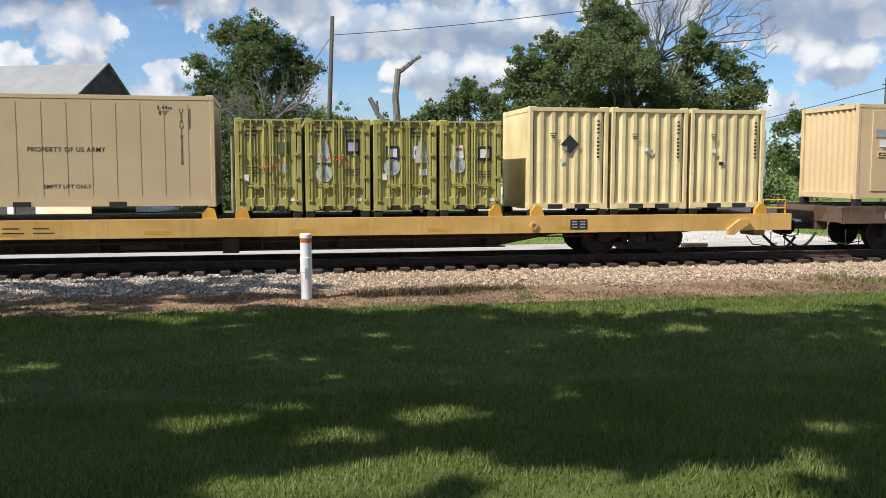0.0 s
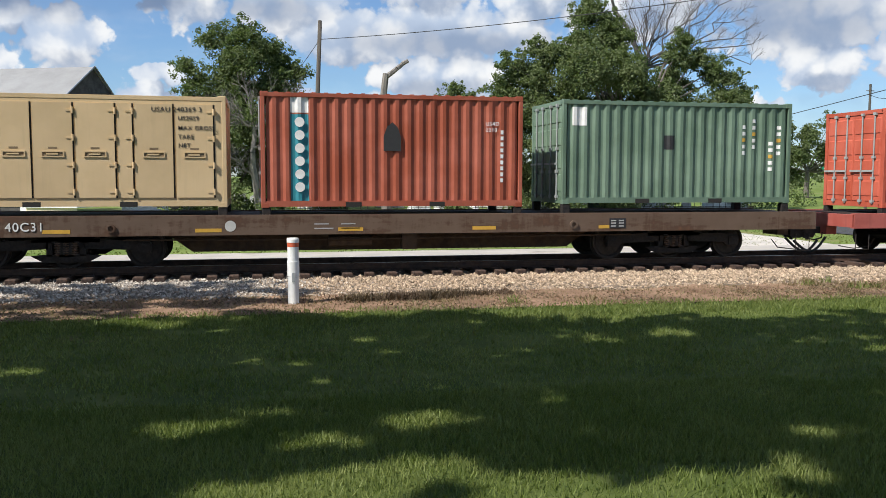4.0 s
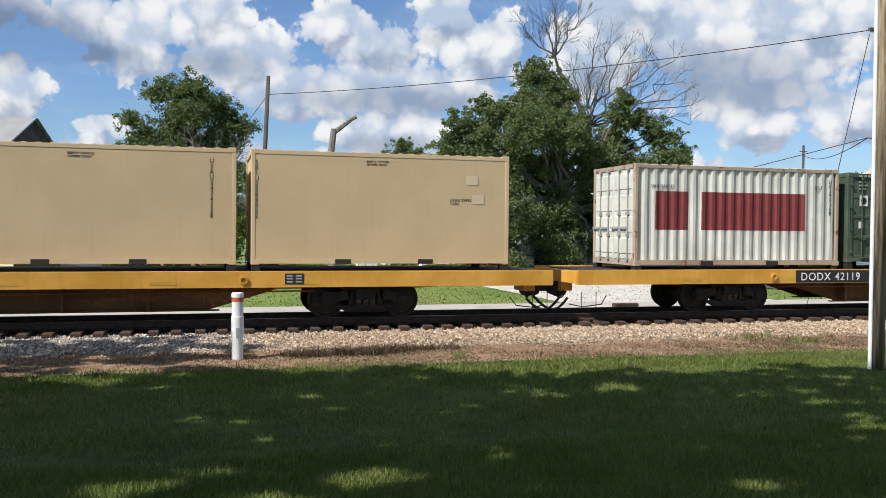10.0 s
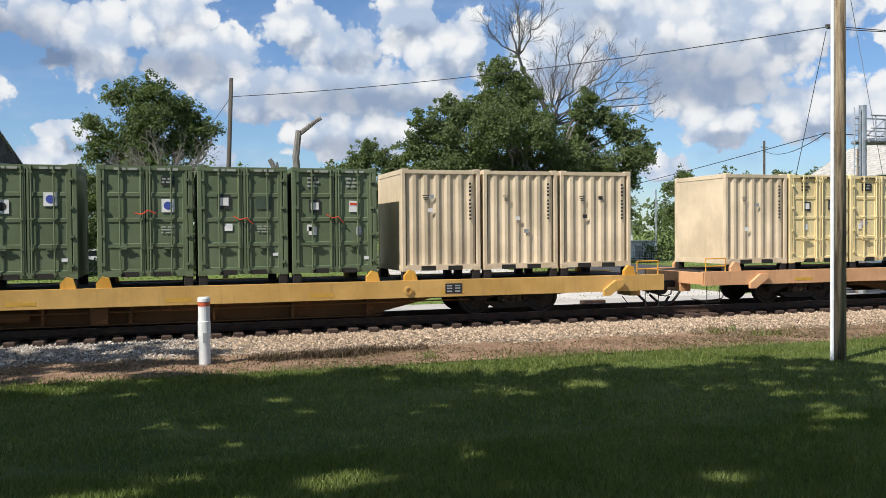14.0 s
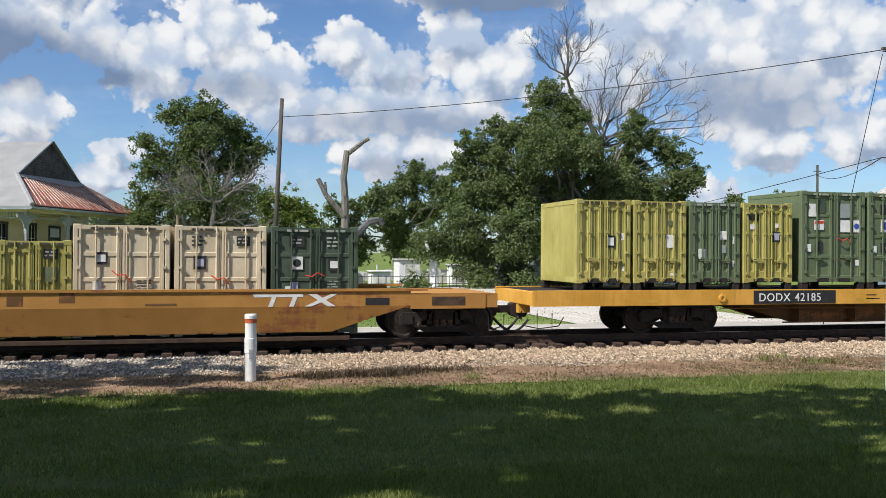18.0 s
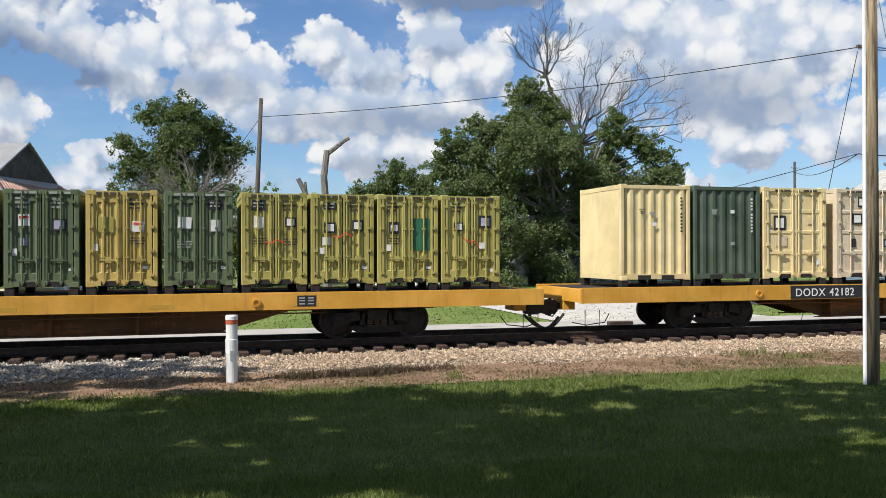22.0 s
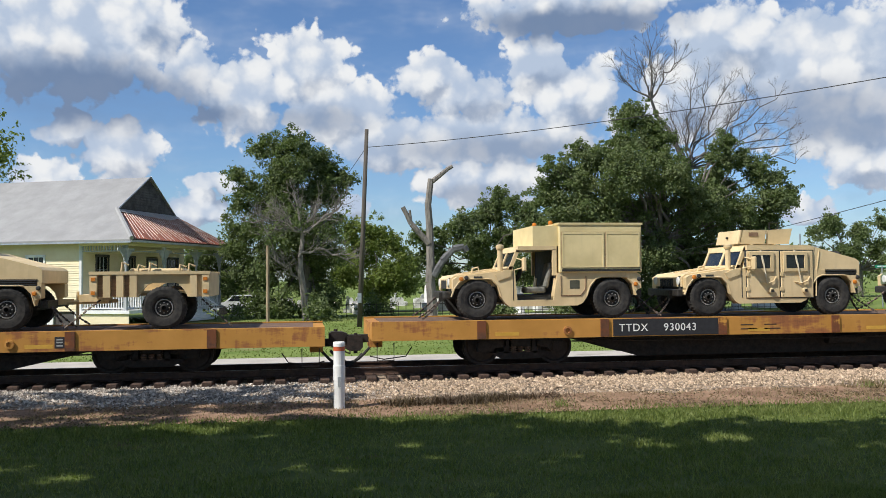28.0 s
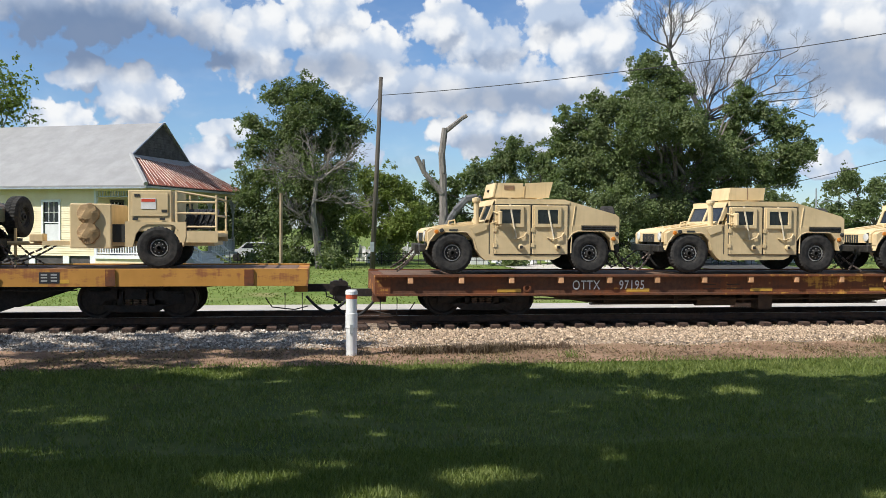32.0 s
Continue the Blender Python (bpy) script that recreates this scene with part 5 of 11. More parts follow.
def build_cars():
    T89 = (2.0, 3.6)
    c = flatcar("long yellow flatcar with container stands", -14.9, 12.6, YELLOW_PALE, 1.37, 0.97, 0.60, (-10.9, 8.74), belly_mat=UNDER, taper=T89, rails=True)
    pedestals(c, -14.9, (-7.2, -1.4, -0.7, 5.05, 6.05, 11.8), 1.36, YELLOW)
    flatcar("dark brown six-axle steel flatcar", 14.06, 35.1, BROWN, 1.54, 1.10, 0.66, (17.25, 31.45), 6, "DODX 40C31", 1.15, 0.26, belly_y=0.45, ribs=False, taper=(2.1, 2.6), dots=((6.67, 1.30, 0.12),))
    flatcar("faded red four-axle steel flatcar", 36.2, 57.26, CAR_RED, 1.48, 1.10, 0.52, (39.21, 53.77), 4, "DODX 41073", 5.0, 0.27, taper=(1.5, 2.6))
    flatcar("olive-drab six-axle steel flatcar", 58.44, 79.29, OLIVE_CAR, 1.62, 1.25, 0.60, (61.65, 75.6), 6, "DODX 40130", 1.0, 0.30, belly_y=0.45, ribs=False, taper=(2.1, 2.6), dots=((6.6, 1.42, 0.12),))
    lab = "long yellow flatcar with a deep belly girder"
    flatcar(lab, 80.24, 107.83, YELLOW, 1.49, 1.13, 0.57, (84.41, 103.33), 4, "DODX 42024", 6.15, 0.29, 2.35, SHADE_MARK_BROWN, taper=T89)
    flatcar(lab, 108.5, 136.36, YELLOW, 1.49, 1.13, 0.57, (113.0, 132.23), 4, "DODX 42119", 6.3, 0.29, 2.35, SHADE_MARK_BROWN, taper=T89)
    c = flatcar("long yellow flatcar with container stands", 137.7, 165.1, YELLOW_PALE, 1.27, 0.87, 0.42, (141.6, 161.12), 4, "DODX  48924", 5.25, 0.27, 2.15, SHADE_MARK_BROWN, taper=T89, rails=True, narrow=0.78)
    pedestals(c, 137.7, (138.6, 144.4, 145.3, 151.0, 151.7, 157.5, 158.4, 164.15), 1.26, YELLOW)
    c = flatcar("long faded salmon flatcar with container stands", 166.3, 193.66, PINKISH, 1.30, 0.94, 0.50, (169.67, 190.1), 4, "DODX  48755", 6.6, 0.27, 2.0, SHADE_MARK_BROWN, taper=T89, rails=True)
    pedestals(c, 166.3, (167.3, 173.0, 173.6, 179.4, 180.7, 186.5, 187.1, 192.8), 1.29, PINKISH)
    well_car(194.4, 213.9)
    flatcar(lab, 214.5, 241.88, YELLOW, 1.50, 1.12, 0.58, (218.55, 237.91), 4, "DODX 42185", 6.1, 0.29, 2.3, SHADE_MARK_BROWN, taper=T89)
    flatcar(lab, 242.9, 270.3, YELLOW, 1.50, 1.12, 0.58, (246.9, 266.3), 4, "DODX 42158", 6.1, 0.29, 2.3, SHADE_MARK_BROWN, taper=T89)
    flatcar(lab, 271.3, 298.68, YELLOW, 1.50, 1.12, 0.58, (275.3, 294.6), 4, "DODX 42182", 6.1, 0.29, 2.3, SHADE_MARK_BROWN, taper=T89)
    rusty = "rusty yellow flatcar with stake pockets carrying vehicles"
    flatcar(rusty, 299.85, 318.5, RUSTY_YELLOW, 1.38, 0.86, 0.57, (302.64, 315.4), 4, "HTTX", 4.6, 0.24, 2.4, UNDER, taper=(1.6, 3.0), deck_mat=DECK, stake=True, marks=[("97461", 6.1, 0.24, WHITE_MARK)])
    long_v = "long orange-yellow flatcar carrying vehicles"
    flatcar(long_v, 319.2, 346.9, TTX_ORANGE, 1.36, 0.93, 0.50, (323.2, 343.12), 4, "TTDX  911108", 5.0, 0.25, 2.6, STEEL_DARK, ribs=False, deck_mat=DECK, taper=(1.4, 3.0), posts=1.82)
    flatcar(long_v, 347.95, 375.1, TTX_ORANGE, 1.45, 1.02, 0.50, (351.48, 371.28), 4, "TTDX   930043", 5.78, 0.25, 2.5, STEEL_DARK, ribs=False, deck_mat=DECK, taper=(1.4, 3.0), posts=2.5, emblem=19.1)
    flatcar(long_v, 376.46, 403.5, TTX_ORANGE, 1.50, 1.12, 0.50, (380.4, 399.73), 4, "TTDX   914109", 5.5, 0.25, 2.6, STEEL_DARK, ribs=False, deck_mat=DECK, taper=(1.4, 3.0), posts=2.32, mono=13.26)
    flatcar(rusty, 405.0, 423.6, RUSTY_YELLOW, 1.36, 0.88, 0.60, (407.52, 420.4), 4, "OTTX  97195", 4.60, 0.30, None, UNDER, taper=(1.6, 3.0), deck_mat=DECK, stake=True, narrow=0.76)


def build_twenties():
    S = "20-foot steel container"
    # flat tan box, half out of sight ahead
    o = container("container", f"tan smooth-sided {S}", -7.33, 1.62, TWENTY, 2.438, TAN_FLAT, front="flat", roof_bows=False)
    for k in range(1, 12):
        placard(o, k * 0.5, 1.25, 0.010, 2.0, JOINT_TAN, "panel_joint", y=-HALF + 0.007)
    letters("PROPERTY OF US ARMY", 0.145, BLACK_MARK, o, 2.2, -HALF + 0.005, 1.20, squeeze=0.92)
    letters("EMPTY LIFT ONLY", 0.12, BLACK_MARK, o, 2.5, -HALF + 0.005, 0.42, squeeze=0.9)
    serial(o, "USAU1822550", 5.36, 2.05, 0.13, BLACK_MARK)
    serial(o, "2083", 5.53, 2.05, 0.13, BLACK_MARK)
    letters("2.44m\n 8'0\"", 0.12, BLACK_MARK, o, 4.85, -HALF + 0.005, 2.12)
    # side-opening tan box
    o = container("container", f"tan side-opening {S} with six door leaves", 14.55, 1.70, 6.12, 2.438, TAN, front="flat", roof_bows=False)
    for k, x in enumerate((0.42, 1.38, 2.15, 3.0, 3.85, 4.2, 5.05)):
        w = (0.92, 0.75, 0.82, 0.82, 0.33, 0.82, 0.82)[k]
        bm = bmesh.new()
        box(bm, x, x + w - 0.035, -HALF - 0.02, -HALF + 0.02, 0.22, 2.24)
        d = part("door", bm, TAN, o)
        placard(o, x + w - 0.018, 1.23, 0.034, 2.03, DARK_GAP, "door_joint", y=-HALF + 0.006)
        if k != 4:
            bm = bmesh.new()
            for r in ((0.16, 0.62, 1.19, 1.215), (0.16, 0.62, 1.085, 1.11), (0.16, 0.185, 1.11, 1.19), (0.595, 0.62, 1.11, 1.19)):
                box(bm, x + r[0], x + r[1], -HALF - 0.04, -HALF - 0.02, r[2], r[3])
            box(bm, x + 0.26, x + 0.50, -HALF - 0.05, -HALF - 0.02, 1.135, 1.165)
            hd = part("handle", bm, TAN, d)
            # brown plate on the flat door paints the shade of a sunken well
            boxes("handle_well", [(x + 0.185, x + 0.595, -HALF - 0.024, -HALF - 0.02, 1.11, 1.19)], SHADOW_TAN, hd)
            boxes("stencil_bar", [(x + 0.30, x + 0.48, -HALF - 0.024, -HALF - 0.02, 1.26, 1.30)], SHADOW_TAN, d)
        if k in (0, 2, 3, 4, 6):
            for z in (0.34, 0.92, 1.5, 2.08):
                bm = bmesh.new()
                tube(bm, (x + w - 0.018, -HALF - 0.035, z - 0.07), (x + w - 0.018, -HALF - 0.035, z + 0.07), 0.024, 6)
                box(bm, x + w - 0.16, x + w - 0.02, -HALF - 0.034, -HALF - 0.02, z - 0.02, z + 0.02)
                part("hinge", bm, TAN, d)
    y = -HALF - 0.028
    letters("USAU 240369 3", 0.145, BLACK_MARK, o, 4.55, y, 2.08)
    for i, w in enumerate(("US20S9", "MAX GROSS", "TARE", "NET")):
        letters(w, 0.13, BLACK_MARK, o, 5.10, y, 1.90 - 0.19 * i - (0.02 if i else 0))
    placard(o, 0.75, 1.68, 0.5, 0.2, GREY_MARK, "data_plate", y=y)
    placard(o, 0.72, 1.42, 0.2, 0.17, PAPER, "paper_label", y=y)
    # brick red box with a teal strip
    o = container("container", f"brick-red corrugated {S} with a teal strip", 21.4, 1.68, TWENTY, 2.591, REDBOX)
    placard(o, 0.86, 1.12, 0.40, 1.95, TEAL_MARK, "teal_strip", "teal strip with pale block marks", -HALF - 0.004)
    placard(o, 0.86, 2.30, 0.40, 0.34, PAPER, "white_patch", "", -HALF - 0.004)
    for k in range(6):
        bm = bmesh.new()
        lathe(bm, [(0.11, -0.003), (0.11, 0.0)], "y", 12)
        part("strip_mark", bm, PAPER, o, m=pose(0.86, -HALF - 0.008, 1.92 - 0.29 * k))
    bm = bmesh.new()
    slab(bm, [(-0.2, -0.33), (0.2, -0.33), (0.2, 0.0), (0.12, 0.22), (0.0, 0.33), (-0.12, 0.22), (-0.2, 0.0)], -0.004, 0.0)
    part("dark_patch", bm, BLACK_MARK, o, m=pose(2.95, -HALF - 0.003, 1.62))
    for z in (2.0, 1.86):
        letters("US4D" if z == 2.0 else "2210", 0.13, PAPER, o, 5.15, -HALF + 0.0085, z - 0.1)
    for k in range(9):
        placard(o, 5.55, 1.75 - 0.14 * k, 0.07, 0.09, PAPER, "serial_mark", "", -HALF - 0.004)
    end_doors(o, 2.591, REDBOX)
    # weathered green box
    o = container("container", f"weathered green corrugated {S}", 28.45, 1.74, TWENTY, 2.5, TEAL)
    placard(o, 0.42, 2.1, 0.36, 0.44, PAPER, "white_patch", "", -HALF - 0.004)
    placard(o, 2.75, 1.5, 0.28, 0.34, BLACK_MARK, "dark_patch", "", -HALF - 0.004)
    for k, (x, h) in enumerate(((4.75, 1.6), (5.02, 1.75), (5.5, 1.2), (5.72, 1.6))):
        for j in range(5):
            placard(o, x, h + 0.3 - 0.16 * j, 0.10, 0.09, PAPER if j != 2 else REFLECT, "serial_mark", "", -HALF - 0.004)
    end_doors(o, 2.5, TEAL)
    placard(o, -0.0, 0, 0.01, 0.01, PAPER, "tag", "", -HALF)
    # red box with a painted spire
    o = container("container", f"red-orange corrugated {S} with a white spire mark", 37.2, 1.60, 6.15, 2.591, SALMON_RED)
    bm = bmesh.new()
    slab(bm, [(-0.05, 1.75), (0.0, 2.25), (0.05, 1.75), (0.06, 1.55), (0.19, 0.85), (-0.17, 0.85), (-0.06, 1.55)], -0.004, 0.0)
    part("white_spire", bm, PAPER, o, "white pointed spire", pose(0.98, -HALF - 0.012, 0))
    placard(o, 0.98, 0.47, 0.42, 0.55, plain("bright_red", (0.5, 0.04, 0.03)), "red_block", "", -HALF - 0.004)
    placard(o, 0.98, 0.22, 0.42, 0.12, BLUE_MARK, "blue_block", "", -HALF - 0.008)
    placard(o, 0.98, 1.35, 0.46, 2.1, plain("bright_red", (0.5, 0.04, 0.03)), "red_strip", "", -HALF - 0.001)
    for j in range(10):
        placard(o, 1.13, 0.95 + 0.07 * j, 0.18, 0.02, PAPER, "white_line", "", -HALF - 0.006)
    placard(o, 4.9, 2.33, 0.6, 0.1, BLACK_MARK, "dark_patch", "", -HALF - 0.004)
    serial(o, "2485740", 5.9, 2.05, 0.13, PAPER)
    letters("USAU", 0.13, PAPER, o, 5.45, -HALF + 0.0085, 1.98)
    placard(o, 5.05, 1.83, 0.09, 0.18, PAPER, "tag", "", -HALF - 0.004)
    placard(o, 5.05, 0.4, 0.1, 0.06, PAPER, "tag", "", -HALF - 0.004)
    end_doors(o, 2.591, SALMON_RED)
    # rust-orange box with pale block marks down its side
    o = container("container", f"rust-orange corrugated {S}", 50.2, 1.66, 5.95, 2.55, ORANGEBOX)
    for k in range(6):
        bm = bmesh.new()
        if k in (0, 3):
            box(bm, -0.15, 0.15, -0.004, 0.0, 0.06, 0.14)
            box(bm, -0.045, 0.045, -0.004, 0.0, -0.14, 0.06)
        elif k == 4:
            lathe(bm, [(0.14, -0.004), (0.14, 0.0)], "y", 14)
        else:
            box(bm, -0.13, -0.04, -0.004, 0.0, -0.14, 0.14)
            box(bm, 0.04, 0.13, -0.004, 0.0, -0.14, 0.14)
            box(bm, -0.04, 0.04, -0.004, 0.0, -0.04, 0.05)
        part("block_mark", bm, PAPER, o, "pale block mark", pose(0.78, -HALF - 0.006, 2.10 - 0.29 * k))
    placard(o, 4.0, 1.82, 0.36, 0.22, BLACK_MARK, "dark_patch", "", -HALF - 0.004)
    placard(o, 5.05, 2.12, 0.42, 0.26, BLUE_MARK, "dark_patch", "", -HALF - 0.004)
    placard(o, 5.0, 1.92, 0.3, 0.1, PAPER, "tag", "", -HALF - 0.006)
    placard(o, 4.95, 0.75, 0.09, 0.09, REFLECT, "tag", "", -HALF - 0.004)
    serial(o, "USAU205", 5.68, 2.2, 0.13, PAPER)
    end_doors(o, 2.55, ORANGEBOX)
    placard(o, -0.05, 1.5, 0.01, 0.3, PAPER, "tag")
    # salmon boxes
    o = container("container", f"salmon-orange {S} with patched paint", 59.1, 1.66, 5.98, 2.57, SALMON)
    for x, z, w, h, m in ((0.98, 2.05, 0.9, 0.55, RED_PANEL), (2.62, 1.7, 0.12, 0.75, GREY_MARK), (3.2, 1.65, 0.12, 0.9, GREY_MARK), (3.45, 2.15, 0.22, 0.2, RED_PANEL), (5.15, 1.85, 1.2, 1.05, RED_PANEL),
                          (2.95, 0.72, 0.3, 0.3, PAPER), (0.45, 0.32, 0.6, 0.35, RED_BRIGHT), (5.4, 0.4, 0.35, 0.35, RED_BRIGHT)):
        placard(o, x, z, w, h, m, "paint_patch", "", -HALF - 0.002)
    for x, z in ((0.6, 2.1), (0.85, 2.05), (5.25, 1.6), (5.0, 1.95), (5.5, 1.85)):
        placard(o, x, z, 0.08, 0.3, SALMON, "paint_patch", "", -HALF - 0.006)
    serial(o, "USAU0786291", 5.87, 2.1, 0.13, PAPER)
    end_doors(o, 2.57, SALMON)
    o = container("container", f"salmon-orange {S} with black panels", 65.75, 1.66, 6.0, 2.57, SALMON)
    for x, z, w, h, m in ((0.95, 2.1, 0.8, 0.75, BLACK_MARK), (5.1, 1.25, 1.3, 2.15, BLACK_MARK), (3.3, 0.5, 0.5, 0.6, RED_BRIGHT), (0.6, 0.4, 0.35, 0.5, RED_BRIGHT), (2.3, 1.8, 0.5, 0.06, BLACK_MARK), (3.6, 2.0, 0.4, 0.7, ORANGEBOX)):
        placard(o, x, z, w, h, m, "paint_patch", "", -HALF - 0.002)
    for z in (2.25, 1.95):
        placard(o, 0.95, z, 0.6, 0.08, GREY_MARK, "stencil_bar", "", -HALF - 0.006)
    for z in (1.6, 1.9):
        placard(o, 5.15, z, 0.12, 0.16, PAPER if z < 1.8 else REFLECT, "tag", "", -HALF - 0.006)
    serial(o, "USAU 198184 0", 5.5, 2.2, 0.12, GREY_MARK)
    end_doors(o, 2.57, SALMON)
    o = container("container", f"dark blue corrugated {S} with a rusty frame", 72.85, 1.66, 5.92, 2.57, BLUE, frame_mat=RUST_BLUE)
    for x, z, w, h in ((1.6, 0.62, 0.3, 0.34), (2.0, 0.7, 0.12, 0.2), (2.35, 0.62, 0.4, 0.18), (4.2, 0.75, 0.28, 0.26), (4.75, 0.78, 0.7, 0.18), (5.1, 1.22, 0.42, 0.2)):
        placard(o, x, z, w, h, PAPER, "paint_patch", "white overpainted patch", -HALF - 0.003)
    serial(o, "USAU0066002", 5.55, 2.2, 0.13, PAPER)
    serial(o, "2261", 5.38, 2.2, 0.13, PAPER)
    placard(o, 5.38, 1.6, 0.1, 0.12, REFLECT, "tag", "", -HALF - 0.004)
    end_doors(o, 2.57, TEAL)
    # green army boxes
    for u, num in ((81.73, "077839"), (88.08, "077891")):
        o = container("container", f"dark green corrugated {S} lettered in white", u, 1.62, 5.97, 2.55, ARMYGREEN)
        army_words(o, WHITE_MARK, 1.78, 1.18, 0.235)
        for x in (1.95, 3.4):
            letters("EMPTY LIFT ONLY", 0.125, WHITE_MARK, o, x, -HALF + 0.0085, 0.26, squeeze=0.85)
        letters("USAU\n" + num + "\n20G1", 0.16, WHITE_MARK, o, 4.85, -HALF + 0.0085, 2.2, squeeze=0.9)
        placard(o, 5.0, 1.75, 0.14, 0.2, PAPER, "tag", "", -HALF - 0.004)
        placard(o, 0.72, 1.72, 0.26, 0.36, GREY_MARK, "placard", "grey shield placard", -HALF - 0.004)
        placard(o, 1.32, 1.72, 0.36, 0.36, GREY_MARK, "placard", "grey diamond placard", -HALF - 0.006, 45)
        placard(o, 0.09, 0.8, 0.1, 0.16, PAPER, "tag", "", -HALF - 0.004)
        end_doors(o, 2.55, GRASSY)
    for u, num, xs in ((94.3, "USAU2474228", 5.55), (100.7, "SBIU2264922", 0.12)):
        o = container("container", f"plain tan smooth-sided {S}", u, 1.62, 6.08, 2.6, TAN_FLAT, front="flat")
        serial(o, num, xs, 2.25, 0.14, BLACK_MARK)
        letters("EMPTY LIFTING\nUNDER ONLY", 0.07, BLACK_MARK, o, 2.6, -HALF + 0.005, 2.36)
        if xs < 1:
            for x, z in ((5.15, 2.0), (5.3, 1.55)):
                placard(o, x, z, 0.3, 0.22, BEIGE, "paint_patch", "pale square patch", -HALF + 0.004)
            letters("USAU 224922 20G1\nTARE", 0.09, BLACK_MARK, o, 4.6, -HALF + 0.005, 1.5)
    o = container("container", f"dirty white {S} with dark red panels and rust", 110.13, 1.57, 6.06, 2.6, WHITEBOX, frame_mat=RUST_WHITE)
    for x, w in ((1.05, 0.95), (3.45, 3.1)):
        placard(o, x, 1.42, w, 0.98, RED_PANEL, "red_panel", "painted-out dark red panel", -HALF + 0.002)
    letters("WABNTD", 0.14, BLACK_MARK, o, 0.45, -HALF + 0.0085, 1.98)
    letters("2G1", 0.13, BLACK_MARK, o, 5.3, -HALF + 0.0085, 2.05)
    serial(o, "U0295368", 5.78, 2.2, 0.14, BLACK_MARK)
    end_doors(o, 2.6, WHITEBOX)
    o = container("container", f"weathered grey corrugated {S} with rusty corner posts", 122.87, 1.58, 6.14, 2.6, GREYBOX, frame_mat=RUST_GREY)
    placard(o, 5.35, 2.3, 0.32, 0.22, BLACK_MARK, "dark_patch", "", -HALF - 0.004)
    for k in range(8):
        placard(o, 5.65, 2.1 - 0.17 * k, 0.09, 0.1, BLACK_MARK, "serial_mark", "", -HALF - 0.004)
    placard(o, 0.35, 0.7, 0.14, 0.14, PAPER, "tag", "", -HALF - 0.004)


JOINT_TAN = plain("tan_panel_joint", (0.34, 0.25, 0.14))
SHADOW_TAN = plain("recess_shade_and_stencil_brown", (0.20, 0.14, 0.075))
SALMON_RED = paint("red_orange_paint", (0.42, 0.075, 0.035), rust=0.15, grime=0.3)
RED_BRIGHT = plain("bright_red_patch", (0.5, 0.07, 0.03))
RUST_BLUE = paint("rusty_blue_frame", (0.16, 0.13, 0.10), rust=0.6)
RUST_WHITE = paint("rusty_white_frame", (0.38, 0.30, 0.22), rust=0.8)
RUST_GREY = paint("rusty_grey_frame", (0.24, 0.14, 0.09), rust=0.7)
ARMYGREEN = paint("green_container_paint", (0.042, 0.072, 0.045), rust=0.05, grime=0.4)


DOOR_MARKS = {}
DOOR_MARKS["first of the mixed car"] = {}
DOOR_MARKS["first of the mixed car"][0] = [(0.63, 0.5, 0.28, 0.3, 'F'), (0.87, 0.56, 0.11, 0.17, 'W'), (0.88, 0.18, 0.09, 0.14, 'W')]
DOOR_MARKS["first of the mixed car"][1] = [(0.69, 0.73, 0.14, 0.13, 'P'), (0.7, 0.51, 0.23, 0.33, 'W'), (0.91, 0.79, 0.09, 0.11, 'W'), (0.76, 0.11, 0.17, 0.07, 'W'), (0.9, 0.21, 0.1, 0.19, 'P')]
DOOR_MARKS["first of the mixed car"][2] = [(0.25, 0.36, 0.2, 0.26, 'W'), (0.67, 0.59, 0.21, 0.22, 'W'), (0.68, 0.42, 0.12, 0.2, 'G'), (0.89, 0.53, 0.1, 0.19, 'W'), (0.88, 0.24, 0.09, 0.16, 'W')]
DOOR_MARKS["first of the mixed car"][3] = [(0.69, 0.72, 0.09, 0.11, 'W'), (0.68, 0.58, 0.23, 0.27, 'L'), (0.9, 0.56, 0.11, 0.18, 'P'), (0.19, 0.7, 0.13, 0.13, 'W'), (0.9, 0.21, 0.11, 0.14, 'P'), (0.21, 0.82, 0.33, 0.16, 'K')]
DOOR_MARKS["green trio"] = {}
DOOR_MARKS["green trio"][0] = [(0.18, 0.79, 0.25, 0.34, 'W'), (0.3, 0.83, 0.3, 0.34, 'P'), (0.28, 0.63, 0.3, 0.26, 'R'), (0.69, 0.79, 0.31, 0.38, 'G'), (0.69, 0.62, 0.3, 0.32, 'W'), (0.87, 0.62, 0.22, 0.32, 'E'), (0.11, 0.38, 0.18, 0.2, 'W'), (0.28, 0.39, 0.21, 0.28, 'K'), (0.88, 0.22, 0.12, 0.15, 'W'), (0.66, 0.47, 0.01, 0.01, 'S')]
DOOR_MARKS["green trio"][1] = [(0.29, 0.81, 0.33, 0.29, 'K'), (0.29, 0.63, 0.3, 0.34, 'E'), (0.68, 0.81, 0.33, 0.23, 'K'), (0.67, 0.61, 0.32, 0.37, 'P'), (0.11, 0.37, 0.15, 0.18, 'W'), (0.27, 0.39, 0.23, 0.26, 'K'), (0.82, 0.23, 0.11, 0.15, 'W'), (0.49, 0.49, 0.01, 0.01, 'S')]
DOOR_MARKS["green trio"][2] = [(0.16, 0.81, 0.31, 0.23, 'P'), (0.33, 0.81, 0.25, 0.18, 'P'), (0.7, 0.82, 0.28, 0.24, 'F'), (0.31, 0.62, 0.31, 0.23, 'R'), (0.71, 0.62, 0.3, 0.34, 'E'), (0.14, 0.37, 0.16, 0.21, 'W'), (0.31, 0.38, 0.23, 0.29, 'K'), (0.87, 0.22, 0.11, 0.23, 'W'), (0.53, 0.49, 0.01, 0.01, 'S')]
